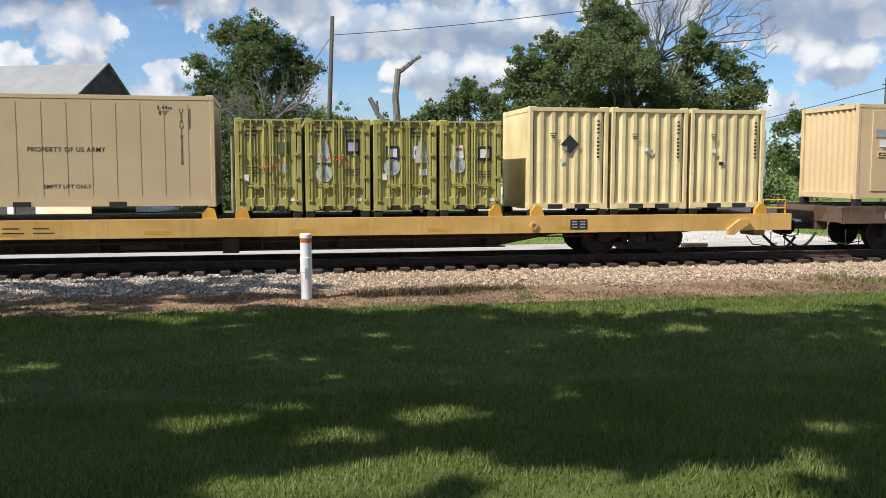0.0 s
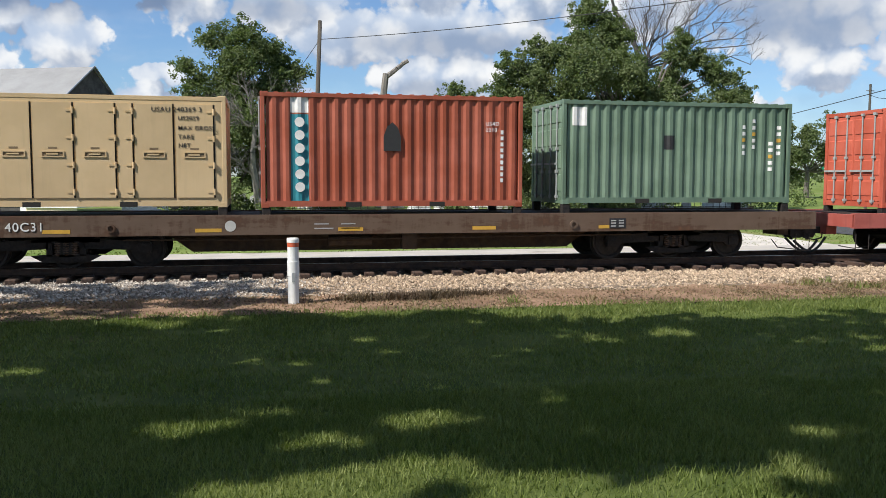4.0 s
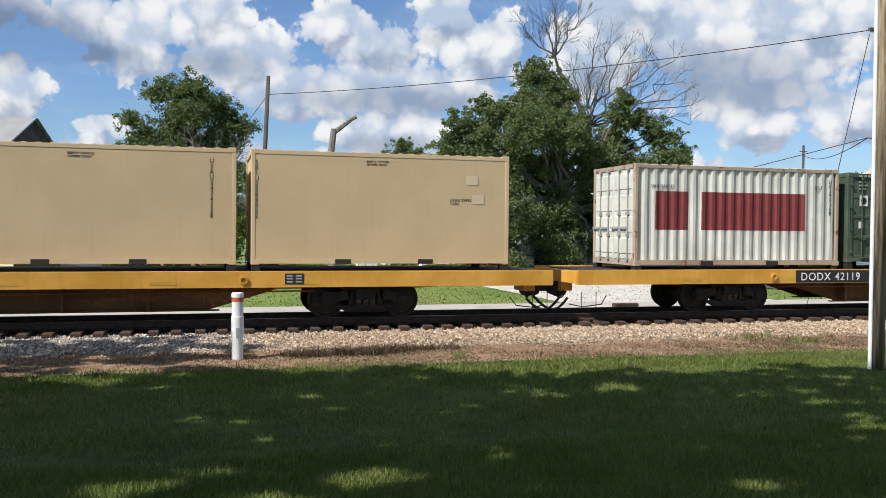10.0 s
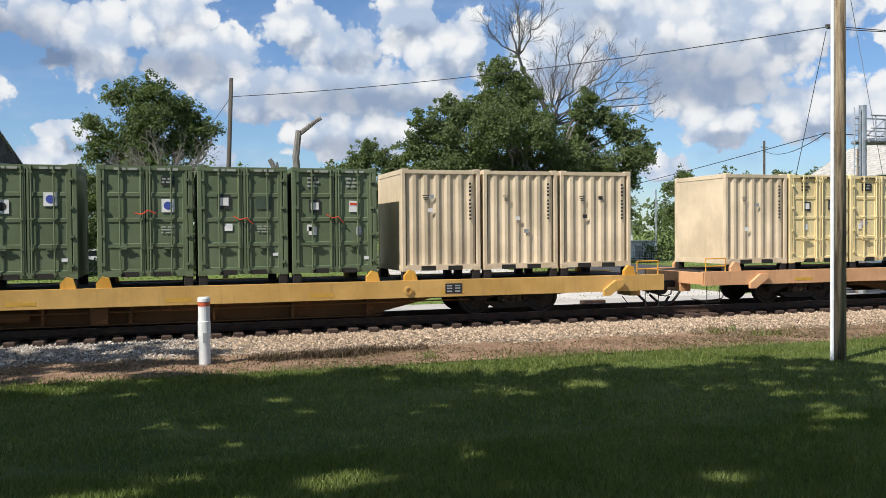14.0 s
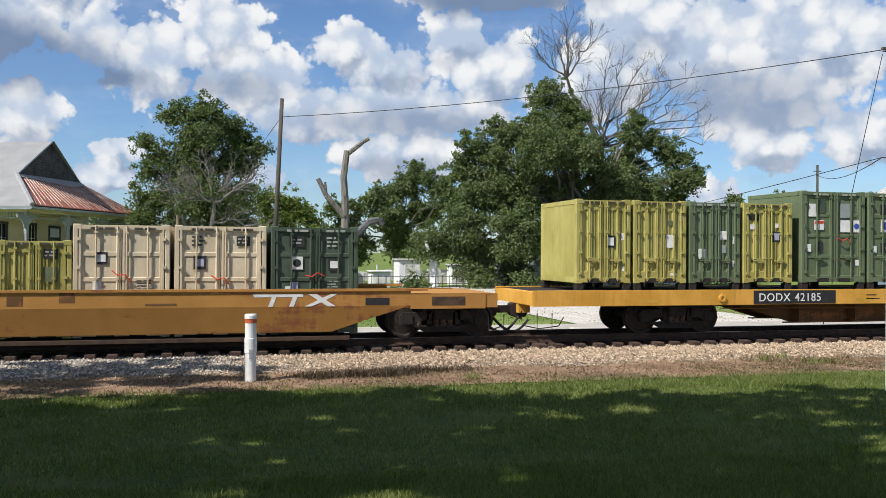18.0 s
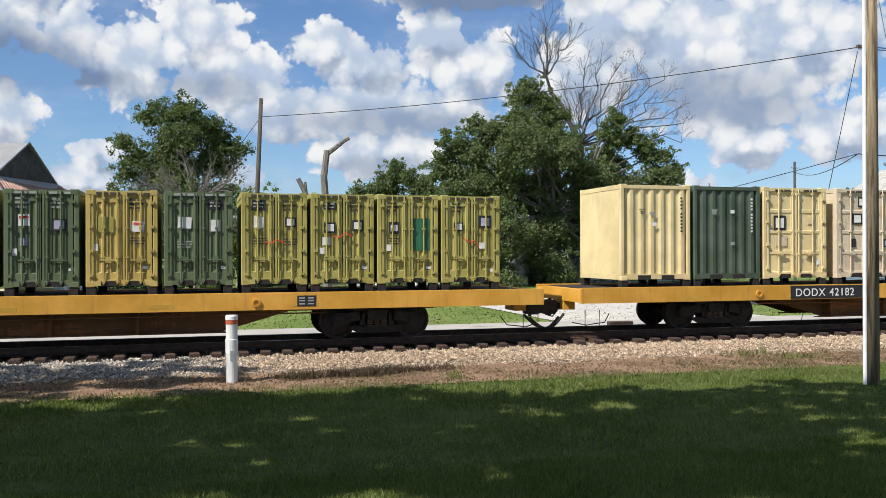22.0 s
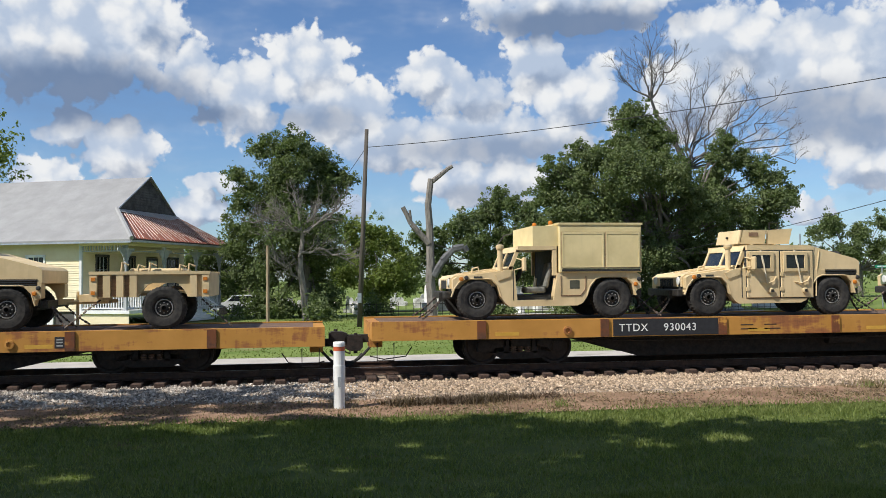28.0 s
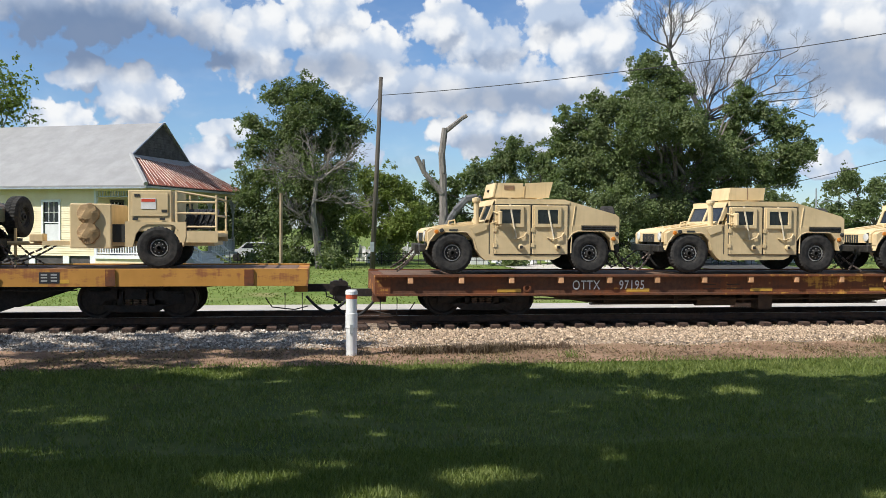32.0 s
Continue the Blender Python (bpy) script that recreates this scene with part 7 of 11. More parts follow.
def humvee(label, u, z, mat, style="slant", turret="", rim=RIM_DARK, hood_mat=None, spare=True, y=TRACK_Y):
    """A wide four-wheel army truck; u is the place of its front axle."""
    ob = thing("army_truck", label, "military truck", "army vehicles on the train")
    on_train(ob, u - 0.94, z, y)
    XF, XR = 0.94, 4.24
    open_cab = style in ("pickup", "open4", "box")
    belt = 1.22 if style in ("pickup", "open4") else 1.10
    # lower hull with its wheel openings
    low = wheel_gap(XR, 0.98) + [(3.50, 0.38), (3.36, 0.32), (1.72, 0.31), (1.62, 0.38)] + wheel_gap(XF, 0.95, 0.60) + [(0.38, 0.66)]
    bm = bmesh.new()
    top = [(0.36, 0.70), (0.36, 0.96), (0.46, 1.02), (1.74, 1.18), (4.86, belt), (4.96, belt - 0.08), (4.96, 0.72), (4.84, 0.68)]
    if open_cab:
        x_end = 2.88 if style in ("pickup", "box") else 3.62
        top = [(0.36, 0.70), (0.36, 0.96), (0.46, 1.02), (1.72, 1.18), (1.84, 1.18), (1.90, 0.46), (x_end - 0.10, 0.46), (x_end, belt), (4.86, belt), (4.96, belt - 0.08), (4.96, 0.72), (4.84, 0.68)]
    for s in (-1, 1):
        slab(bm, top + low, *sorted((s * 1.06, s * 0.78)))
    part("hull", bm, mat, ob)
    bm = bmesh.new()
    slab(bm, [(1.55, 0.40), (4.8, 0.45), (4.8, 0.62), (1.55, 0.55)], -0.8, 0.8)
    slab(bm, [(0.5, 0.55), (1.6, 0.5), (1.6, 0.9), (0.5, 0.8)], -0.6, 0.6)
    for xc in (XF, XR):
        box(bm, xc - 0.62, xc + 0.62, -0.80, -0.70, 0.5, 1.0)
    part("chassis", bm, INTERIOR, ob)
    # flared lips over the wheels
    for xc, tp, hf in ((XF, 0.95, 0.60), (XR, 0.98, 0.62)):
        bm = bmesh.new()
        pts = wheel_gap(xc, tp + 0.02, hf + 0.02)
        for p, q in zip(pts, pts[1:]):
            tube(bm, (p[0], -1.058, p[1]), (q[0], -1.058, q[1]), 0.016, 6)
        part("wheel_lip", bm, mat, ob)
    bm = bmesh.new()
    slab(bm, [(0.32, 0.74), (0.32, 0.97), (0.42, 1.05), (1.72, 1.22), (1.78, 1.22), (1.78, 0.80)], -0.88, 0.88)
    for yy in (-0.45, 0.0, 0.45):
        slab(bm, [(0.6, 1.06), (1.5, 1.18), (1.5, 1.22), (0.7, 1.11)], yy - 0.06, yy + 0.06)
    part("hood", bm, hood_mat or mat, ob)
    bm = bmesh.new()
    slab(bm, [(1.36, 1.06), (1.44, 0.92), (1.74, 1.02), (1.76, 1.17), (1.60, 1.17)], -1.085, -1.055)
    part("fender_wedge", bm, mat, ob)
    boxes("wedge_seam", [(1.795, 1.812, -1.066, -1.055, 0.46, 1.18)], INTERIOR, ob)
    boxes("fender_vent", [(0.86, 1.06, -1.075, -1.058, 0.985, 1.03)], INTERIOR, ob)
    bm = bmesh.new()
    pipe(bm, [(0.9, -0.55, 1.1), (0.92, -0.55, 1.22), (1.06, -0.55, 1.25), (1.08, -0.55, 1.14)], 0.02)
    part("lifting_ring", bm, mat, ob)
    # nose: grille slots, lamps, bumper
    for k in range(8):
        boxes("grille_slot", [(0.305, 0.325, -0.36 + 0.10 * k, -0.30 + 0.10 * k, 0.74, 0.94)], INTERIOR, ob)
    for s in (-1, 1):
        bm = bmesh.new()
        lathe(bm, [(0.10, 0.0), (0.10, -0.04), (0.06, -0.05)], "x", 14)
        part("headlight", bm, LENS_W, ob, m=pose(0.34, s * 0.70, 0.88))
    for x, zz, mt in ((0.56, 0.97, LENS_A), (0.68, 1.0, INTERIOR), (4.82, 0.82, LENS_A), (4.90, 0.94, INTERIOR)):
        bm = bmesh.new()
        lathe(bm, [(0.05, 0.0), (0.05, -0.03), (0.03, -0.04)], "y", 12)
        part("marker_lamp", bm, mt, ob, m=pose(x, -1.06, zz))
    bm = bmesh.new()
    soft_box(bm, 0.18, 0.32, -0.95, 0.95, 0.50, 0.68, 0.02)
    box(bm, 0.22, 0.5, -0.5, -0.42, 0.52, 0.66)
    box(bm, 0.10, 0.22, -0.62, -0.52, 0.44, 0.66)
    part("front_bumper", bm, RIM_DARK if mat is not CAMO else CAMO, ob)
    boxes("rear_bumper", [(4.94, 5.04, -0.85, 0.85, 0.50, 0.66)], RIM_DARK, ob)
    for s in (-1, 1):
        wheel(ob, XF, s * 0.90, 0.48, rim)
        wheel(ob, XR, s * 0.90, 0.48, RIM_DARK)
    # windscreen
    bm = bmesh.new()
    for a, b in ((-0.95, -0.86), (-0.05, 0.05), (0.86, 0.95)):
        slab(bm, [(1.70, 1.16), (1.79, 1.16), (2.02, 1.70), (1.93, 1.70)], a, b)
    slab(bm, [(1.70, 1.16), (1.80, 1.16), (1.84, 1.26), (1.74, 1.26)], -0.95, 0.95)
    slab(bm, [(1.89, 1.60), (1.99, 1.60), (2.04, 1.72), (1.94, 1.72)], -0.95, 0.95)
    part("windscreen_frame", bm, mat, ob)
    bm = bmesh.new()
    slab(bm, [(1.76, 1.24), (1.775, 1.24), (1.945, 1.64), (1.93, 1.64)], -0.88, 0.88)
    part("windscreen", bm, GLASS_DARK, ob)
    if style == "slant":
        bm = bmesh.new()
        slab(bm, [(1.86, 1.08), (2.04, 1.66), (2.06, 1.72), (3.62, 1.72), (3.72, 1.66), (3.72, 1.08)], -0.99, 0.99)
        part("cab", bm, mat, ob)
        bm = bmesh.new()
        slab(bm, [(1.96, 1.63), (1.96, 1.745), (3.62, 1.745), (3.74, 1.70), (3.74, 1.63)], -1.06, 1.06)
        part("roof", bm, mat, ob)
        bm = bmesh.new()
        slab(bm, [(3.71, 1.04), (3.71, 1.72), (3.80, 1.69), (4.88, 1.40), (4.97, 1.33), (4.97, 1.04)], -1.045, 1.045)
        back = part("sloped_back", bm, mat, ob)
        boxes("vent_panel", [(4.03, 4.88, -1.06, -1.045, 0.99, 1.14)], VENT_BROWN, back, "dark louvre panel")
        for k in range(3):
            boxes("slat", [(4.05, 4.86, -1.068, -1.06, 1.01 + 0.042 * k, 1.03 + 0.042 * k)], INTERIOR, back)
        bm = bmesh.new()
        pipe(bm, [(3.78, -1.05, 0.48), (3.80, -1.05, 1.05), (3.88, -1.05, 1.60)], 0.016)
        part("seam_bar", bm, mat, ob)
        door_panel(ob, 1.93, 2.79, mat)
        door_panel(ob, 2.83, 3.69, mat)
        bm = bmesh.new()
        slab(bm, [(1.90, 1.26), (1.90, 1.28), (2.02, 1.60), (2.04, 1.60), (2.04, 1.26)], -1.01, -0.985)
        part("quarter_glass", bm, GLASS_DARK, ob)
    else:
        # open cab: roof or soft top on pillars, seats and wheel
        bm = bmesh.new()
        slab(bm, [(1.66, 0.46), (1.78, 0.46), (1.78, 1.18), (1.66, 1.18)], -0.78, 0.78)
        part("firewall", bm, INTERIOR, ob)
        boxes("cab_floor", [(1.7, 3.7 if style == "open4" else 2.9, -0.8, 0.8, 0.42, 0.46)], INTERIOR, ob)
        open_seat(ob, 2.15)
        bm = bmesh.new()
        lathe(bm, [(0.19, -0.015), (0.205, 0.0), (0.19, 0.015), (0.17, 0.0)], "x", 16)
        part("steering_wheel", bm, INTERIOR, ob, m=pose(2.06, -0.6, 1.08, 0, 25, 0))
        bm = bmesh.new()
        pipe(bm, [(1.80, -0.6, 0.85), (2.06, -0.6, 1.08)], 0.03)
        pipe(bm, [(1.95, -0.25, 0.5), (2.05, -0.25, 0.85)], 0.03)
        part("steering_column", bm, INTERIOR, ob)
        top_end = 2.88 if style != "open4" else 3.66
        bm = bmesh.new()
        if style == "pickup":
            slab(bm, [(1.92, 1.68), (1.93, 1.78), (2.0, 1.80), (top_end, 1.82), (top_end + 0.05, 1.78), (top_end + 0.05, 1.70), (2.1, 1.72)], -1.0, 1.0)
        else:
            slab(bm, [(1.92, 1.64), (1.94, 1.735), (top_end, 1.735), (top_end, 1.65)], -1.02, 1.02)
        part("roof", bm, mat if style != "pickup" else OLIVE_CLOTH, ob)
        pil = [top_end - 0.06] + ([2.78] if style == "open4" else [])
        for x in pil:
            for s in (-1, 1):
                boxes("pillar", [(x - 0.045, x + 0.055, s * 0.98 - 0.04, s * 0.98 + 0.04, belt - 0.06, 1.66)], mat if style != "pickup" else OLIVE_CLOTH, ob)
        if style == "open4":
            open_seat(ob, 2.95)
            for s in (-1, 1):
                boxes("door_post", [(2.73, 2.83, s * 1.02 - 0.04, s * 1.02 + 0.04, 0.46, 1.66)], mat, ob)
            bm = bmesh.new()
            for s in (-1, 1):
                slab(bm, [(3.60, 1.18), (3.60, 1.66), (3.82, 1.22), (3.82, 1.18)], s * 0.96 - 0.02, s * 0.96 + 0.02)
            part("rear_brace", bm, mat, ob)
        if style in ("pickup", "open4"):
            boxes("bed_floor", [(3.66, 4.9, -0.85, 0.85, 0.96, 1.0)], mat, ob)
            boxes("tailgate", [(4.88, 4.95, -0.95, 0.95, 0.8, belt - 0.02)], mat, ob)
            bm = bmesh.new()
            box(bm, 3.05 if style == "pickup" else 3.75, 4.85, -1.085, -1.055, belt - 0.07, belt - 0.02)
            part("bed_rail", bm, mat, ob)
        boxes("rear_wall", [(top_end - 0.02, top_end + 0.02, -0.95, 0.95, 0.46, 1.30 if style != "box" else 1.70)], INTERIOR if style != "open4" else mat, ob)
    if style == "pickup":
        for k in range(4):
            for s in (-1, 1):
                boxes("rack_slat", [(2.96, 4.96, s * 1.0 - 0.025, s * 1.0 + 0.025, 1.25 + 0.122 * k, 1.335 + 0.122 * k)], SLAT_TAN, ob, r=0.008)
        for x in (3.00, 3.66, 4.34, 4.93):
            for s in (-1, 1):
                boxes("rack_stake", [(x - 0.035, x + 0.035, s * 1.045 - 0.018, s * 1.045 + 0.018, 1.16, 1.74)], TANV, ob)
                boxes("stake_bolt", [(x - 0.05, x + 0.05, s * 1.07 - 0.012, s * 1.07 + 0.012, 1.40, 1.46)], TANV, ob)
    if style == "box":
        bm = bmesh.new()
        soft_box(bm, 2.92, 4.97, -1.10, 1.10, 1.10, 2.27, 0.02)
        box(bm, 2.30, 2.94, -1.0, 1.0, 1.74, 2.22)
        sh = part("shelter", bm, TANV_PALE, ob, "pale tan box shelter")
        for a, b in ((2.98, 4.02), (4.07, 4.92)):
            bm = bmesh.new()
            for r in ((a, b, 1.22, 1.26), (a, b, 2.02, 2.06), (a, a + 0.04, 1.26, 2.02), (b - 0.04, b, 1.26, 2.02)):
                box(bm, r[0], r[1], -1.118, -1.10, r[2], r[3])
            part("shelter_panel", bm, TANV_PALE, sh)
            # brown sheet that paints a shadow line round the panel
            boxes("panel_shadow_gap", [(a - 0.012, b + 0.012, -1.104, -1.095, 1.205, 2.072)], SEAM_SHADE_BROWN, sh)
            boxes("panel_face", [(a + 0.01, b - 0.01, -1.11, -1.10, 1.23, 2.05)], TANV_PALE, sh)
        boxes("roof_lip", [(2.90, 4.99, -1.12, 1.12, 2.24, 2.29)], TANV_PALE, sh)
        boxes("sill_rail", [(2.98, 4.92, -1.13, -1.10, 1.13, 1.18)], RIM_DARK, sh)
        boxes("dark_patch", [(3.18, 3.42, -1.064, -1.058, 0.72, 0.92)], OLIVE_CLOTH, ob, "square dark vent")
        bm = bmesh.new()
        pipe(bm, [(2.96, -1.066, 1.02), (2.96, -1.066, 0.56), (3.44, -1.066, 0.56), (3.56, -1.066, 0.70), (3.58, -1.066, 1.02)], 0.012)
        part("panel_seam", bm, SEAM_SHADE_BROWN, ob)
        for x, zz in ((2.42, 2.22), (2.82, 2.27)):
            bm = bmesh.new()
            lathe(bm, [(0.05, 0), (0.06, 0.05), (0.03, 0.09)], "z", 10)
            part("beacon", bm, LENS_A, sh, "amber beacon", pose(x, -0.7, zz))
    if turret in ("shield", "box"):
        bm = bmesh.new()
        lathe(bm, [(0.50, 0.0), (0.50, 0.06), (0.42, 0.07)], "z", 20)
        t = part("turret", bm, mat, ob, m=pose(2.70, 0, 1.745))
        h = 0.40
        if turret == "shield":
            for ol, yy in (([(-0.70, 0.05), (-0.02, 0.05), (0.02, 0.40), (-0.62, 0.40)], -0.60), ([(0.06, 0.05), (0.66, 0.05), (0.76, 0.44), (0.08, 0.40)], -0.56), ([(-0.62, 0.05), (0.62, 0.05), (0.62, 0.38), (-0.62, 0.38)], 0.58)):
                bm = bmesh.new()
                slab(bm, ol, yy, yy + 0.035)
                part("armour_plate", bm, mat, t)
            bm = bmesh.new()
            slab(bm, [(-0.74, 0.06), (-0.68, 0.06), (-0.60, h), (-0.66, h)], -0.6, 0.6)
            part("armour_plate", bm, mat, t)
            bm = bmesh.new()
            slab(bm, [(0.62, 0.06), (0.68, 0.06), (0.76, h + 0.04), (0.70, h + 0.04)], -0.5, 0.5)
            part("armour_plate", bm, mat, t)
            boxes("vision_slot", [(-0.45, -0.2, -0.612, -0.60, 0.24, 0.34)], SEAM_SHADE_BROWN, t)
            bm = bmesh.new()
            tube(bm, (-0.75, 0.0, 0.22), (-0.1, 0.0, 0.24), 0.03, 8)
            pipe(bm, [(0.28, -0.3, 0.3), (0.28, -0.3, 0.6), (0.52, -0.3, 0.6), (0.52, -0.3, 0.44)], 0.015)
            part("gun_mount", bm, RIM_DARK, t)
        else:
            bm = bmesh.new()
            slab(bm, [(-0.52, 0.05), (0.42, 0.05), (0.46, 0.36), (-0.46, 0.36)], -0.5, 0.5)
            part("armour_plate", bm, mat, t, "closed armoured box")
            boxes("plate_seam", [(-0.02, -0.005, -0.506, -0.5, 0.06, 0.35)], SEAM_SHADE_BROWN, t)
    if turret == "remote":
        bm = bmesh.new()
        lathe(bm, [(0.42, 0.0), (0.42, 0.06), (0.2, 0.1), (0.2, 0.22)], "z", 18)
        t = part("weapon_station", bm, mat, ob, m=pose(2.55, 0, 1.745))
        boxes("sensor_box", [(-0.22, 0.28, -0.40, 0.30, 0.20, 0.62)], mat, t, r=0.04)
        bm = bmesh.new()
        soft_box(bm, -0.42, -0.1, -0.3, 0.3, 0.30, 0.74, 0.08)
        soft_box(bm, -0.1, 0.25, -0.25, 0.25, 0.58, 0.74, 0.05)
        part("weapon_cover", bm, PAPER, t, "pale wrapped cover")
        bm = bmesh.new()
        lathe(bm, [(0.08, 0.0), (0.08, -0.05)], "y", 12)
        part("sensor_lens", bm, GLASS_DARK, t, m=pose(0.02, -0.40, 0.42))
    if turret == "dome":
        bm = bmesh.new()
        box(bm, 3.65, 4.95, -0.95, 0.95, 1.30, 1.57)
        box(bm, 4.3, 5.0, -0.8, 0.5, 1.57, 1.80)
        part("equipment_rack", bm, CAMO, ob)
        bm = bmesh.new()
        lathe(bm, [(0.24, 0.0), (0.25, 0.18), (0.21, 0.32), (0.12, 0.40), (0.02, 0.43)], "z", 18)
        part("antenna_dome", bm, TANV_PALE, ob, "cream radome", pose(3.55, -0.2, 1.77))
        boxes("roof_plate", [(3.1, 4.4, -0.8, 0.8, 1.73, 1.78)], mat, ob)
    if spare:
        w = part("spare_wheel", shared(("rim",), RIM, RIM_DARK), None, ob, m=pose(5.12, 0.35, 1.16, 0, 0, 82))
        part("tyre", TYRE, None, w)
        boxes("spare_carrier", [(4.96, 5.12, 0.1, 0.2, 0.6, 1.3)], RIM_DARK, ob)
    if style != "pickup":
        yy = 0.92 if style == "open4" else -0.92
        bm = bmesh.new()
        pipe(bm, [(1.52, yy, 1.10), (1.52, yy, 1.70)], 0.065, 10)
        lathe(bm, [(0.085, 1.66), (0.10, 1.70), (0.10, 1.76), (0.03, 1.78)], "z", 12, (1.52, yy, 0))
        part("snorkel", bm, mat, ob)
    bm = bmesh.new()
    soft_box(bm, 1.98, 2.06, -1.34, -1.16, 1.14, 1.46, 0.02)
    pipe(bm, [(1.86, -1.02, 1.18), (1.98, -1.22, 1.22)], 0.015)
    pipe(bm, [(1.90, -1.02, 1.45), (1.98, -1.22, 1.40)], 0.015)
    part("mirror", bm, RIM_DARK if mat is CAMO else mat, ob)
    # shackles and crossed tie-down chains to the deck
    for x0, x1 in ((0.26, -0.36), (4.98, 5.50)):
        for s, e in ((-1, 1), (1, 1), (-1, -0.6)):
            bm = bmesh.new()
            n = 9
            for k in range(n):
                a, b = k / n, (k + 0.78) / n
                p = lambda f: (x0 + (x1 - x0) * f, s * (0.5 + 0.5 * f * e), 0.60 - 0.56 * f - 0.05 * math.sin(f * math.pi))
                tube(bm, p(a), p(b), 0.030 if k % 2 else 0.02, 5)
            part("tie_down_chain", bm, CHAIN, ob, "rusty tie-down chain")
    return ob


OLIVE_CLOTH = stuff_material("olive_soft_top", (0.055, 0.058, 0.04), (0.10, 0.10, 0.07), 0.9, 3.0, 0.4)
SLAT_TAN = stuff_material("tan_painted_slats", (0.25, 0.165, 0.085), (0.42, 0.30, 0.165), 0.85, 3.0, 0.3, 50.0, stretch=(0.5, 4, 4))
VENT_BROWN = stuff_material("brown_louvre_paint", (0.10, 0.075, 0.045), (0.16, 0.12, 0.07), 0.8, 6.0, 0.2)


def cargo_trailer(label, u, z):
    """A two-wheeled high-walled trailer; u is the place of its axle."""
    ob = thing("army_trailer", label, "trailer", "army vehicles on the train")
    on_train(ob, u - 1.72, z)
    bm = bmesh.new()
    slab(bm, [(0.17, 0.72), (0.17, 1.27), (2.70, 1.27), (2.70, 0.72)] + wheel_gap(1.72, 1.03, 0.55, 0.72), -1.05, -0.95)
    slab(bm, [(0.17, 0.72), (0.17, 1.27), (2.70, 1.27), (2.70, 0.72)] + wheel_gap(1.72, 1.03, 0.55, 0.72), 0.95, 1.05)
    box(bm, 0.17, 0.24, -0.95, 0.95, 0.72, 1.27)
    box(bm, 2.63, 2.70, -0.95, 0.95, 0.72, 1.27)
    box(bm, 0.4, 2.6, -0.95, 0.95, 0.80, 0.86)
    body = part("cargo_bed", bm, TANV, ob)
    for x in (0.24, 0.52, 0.80, 1.08, 2.36, 2.62):
        boxes("stiffener", [(x - 0.075, x + 0.075, -1.12, -1.05, 0.72, 1.22)], TANV, ob)
    for x in (0.38, 0.66, 0.94):
        # brown strips on the flat side paint the shade between the ribs
        boxes("recess", [(x - 0.05, x + 0.05, -1.062, -1.052, 0.74, 1.20)], SEAM_SHADE_BROWN, ob, "brown strip painted as shade between ribs")
    for s in (-1, 1):
        boxes("top_rail", [(0.15, 2.72, s * 1.03 - 0.1, s * 1.03 + 0.1, 1.22, 1.29)], TANV, ob)
        wheel(ob, 1.72, s * 0.90, 0.48, RIM_DARK)
    bm = bmesh.new()
    pipe(bm, [(0.45, -0.4, 0.62), (-0.55, -0.06, 0.60)], 0.05)
    pipe(bm, [(0.45, 0.4, 0.62), (-0.55, 0.06, 0.60)], 0.05)
    box(bm, -0.75, -0.45, -0.08, 0.08, 0.55, 0.68)
    pipe(bm, [(-0.35, 0.0, 0.05), (-0.35, 0.0, 0.85)], 0.035)
    box(bm, -0.2, 0.3, -0.5, 0.5, 0.62, 0.78)
    part("tow_bar", bm, TANV, ob)
    bm = bmesh.new()
    for x, h in ((0.75, 0.26), (1.1, 0.2), (1.35, 0.24), (2.0, 0.2), (2.2, 0.22)):
        pipe(bm, [(x, -0.75, 1.2), (x + 0.03, -0.75, 1.24 + h), (x + 0.16, -0.72, 1.22 + h * 0.8)], 0.03)
    soft_box(bm, 0.9, 2.1, -0.7, 0.7, 1.15, 1.36, 0.05)
    part("folded_frame", bm, TANV, ob, "folded tan bows and frame in the bed")
    for x, zz in ((0.24, 1.12), (0.24, 0.82), (2.62, 1.12), (2.62, 0.84)):
        boxes("marker_lamp", [(x - 0.045, x + 0.045, -1.135, -1.12, zz - 0.04, zz + 0.04)], LENS_A, ob)
    for x0, x1 in ((0.3, -0.4), (2.5, 3.2)):
        bm = bmesh.new()
        for k in range(8):
            p = lambda f: (x0 + (x1 - x0) * f, -(0.7 + 0.3 * f), 0.66 - 0.62 * f)
            tube(bm, p(k / 8), p((k + 0.72) / 8), 0.022, 5)
        part("tie_down_chain", bm, CHAIN, ob)
    return ob


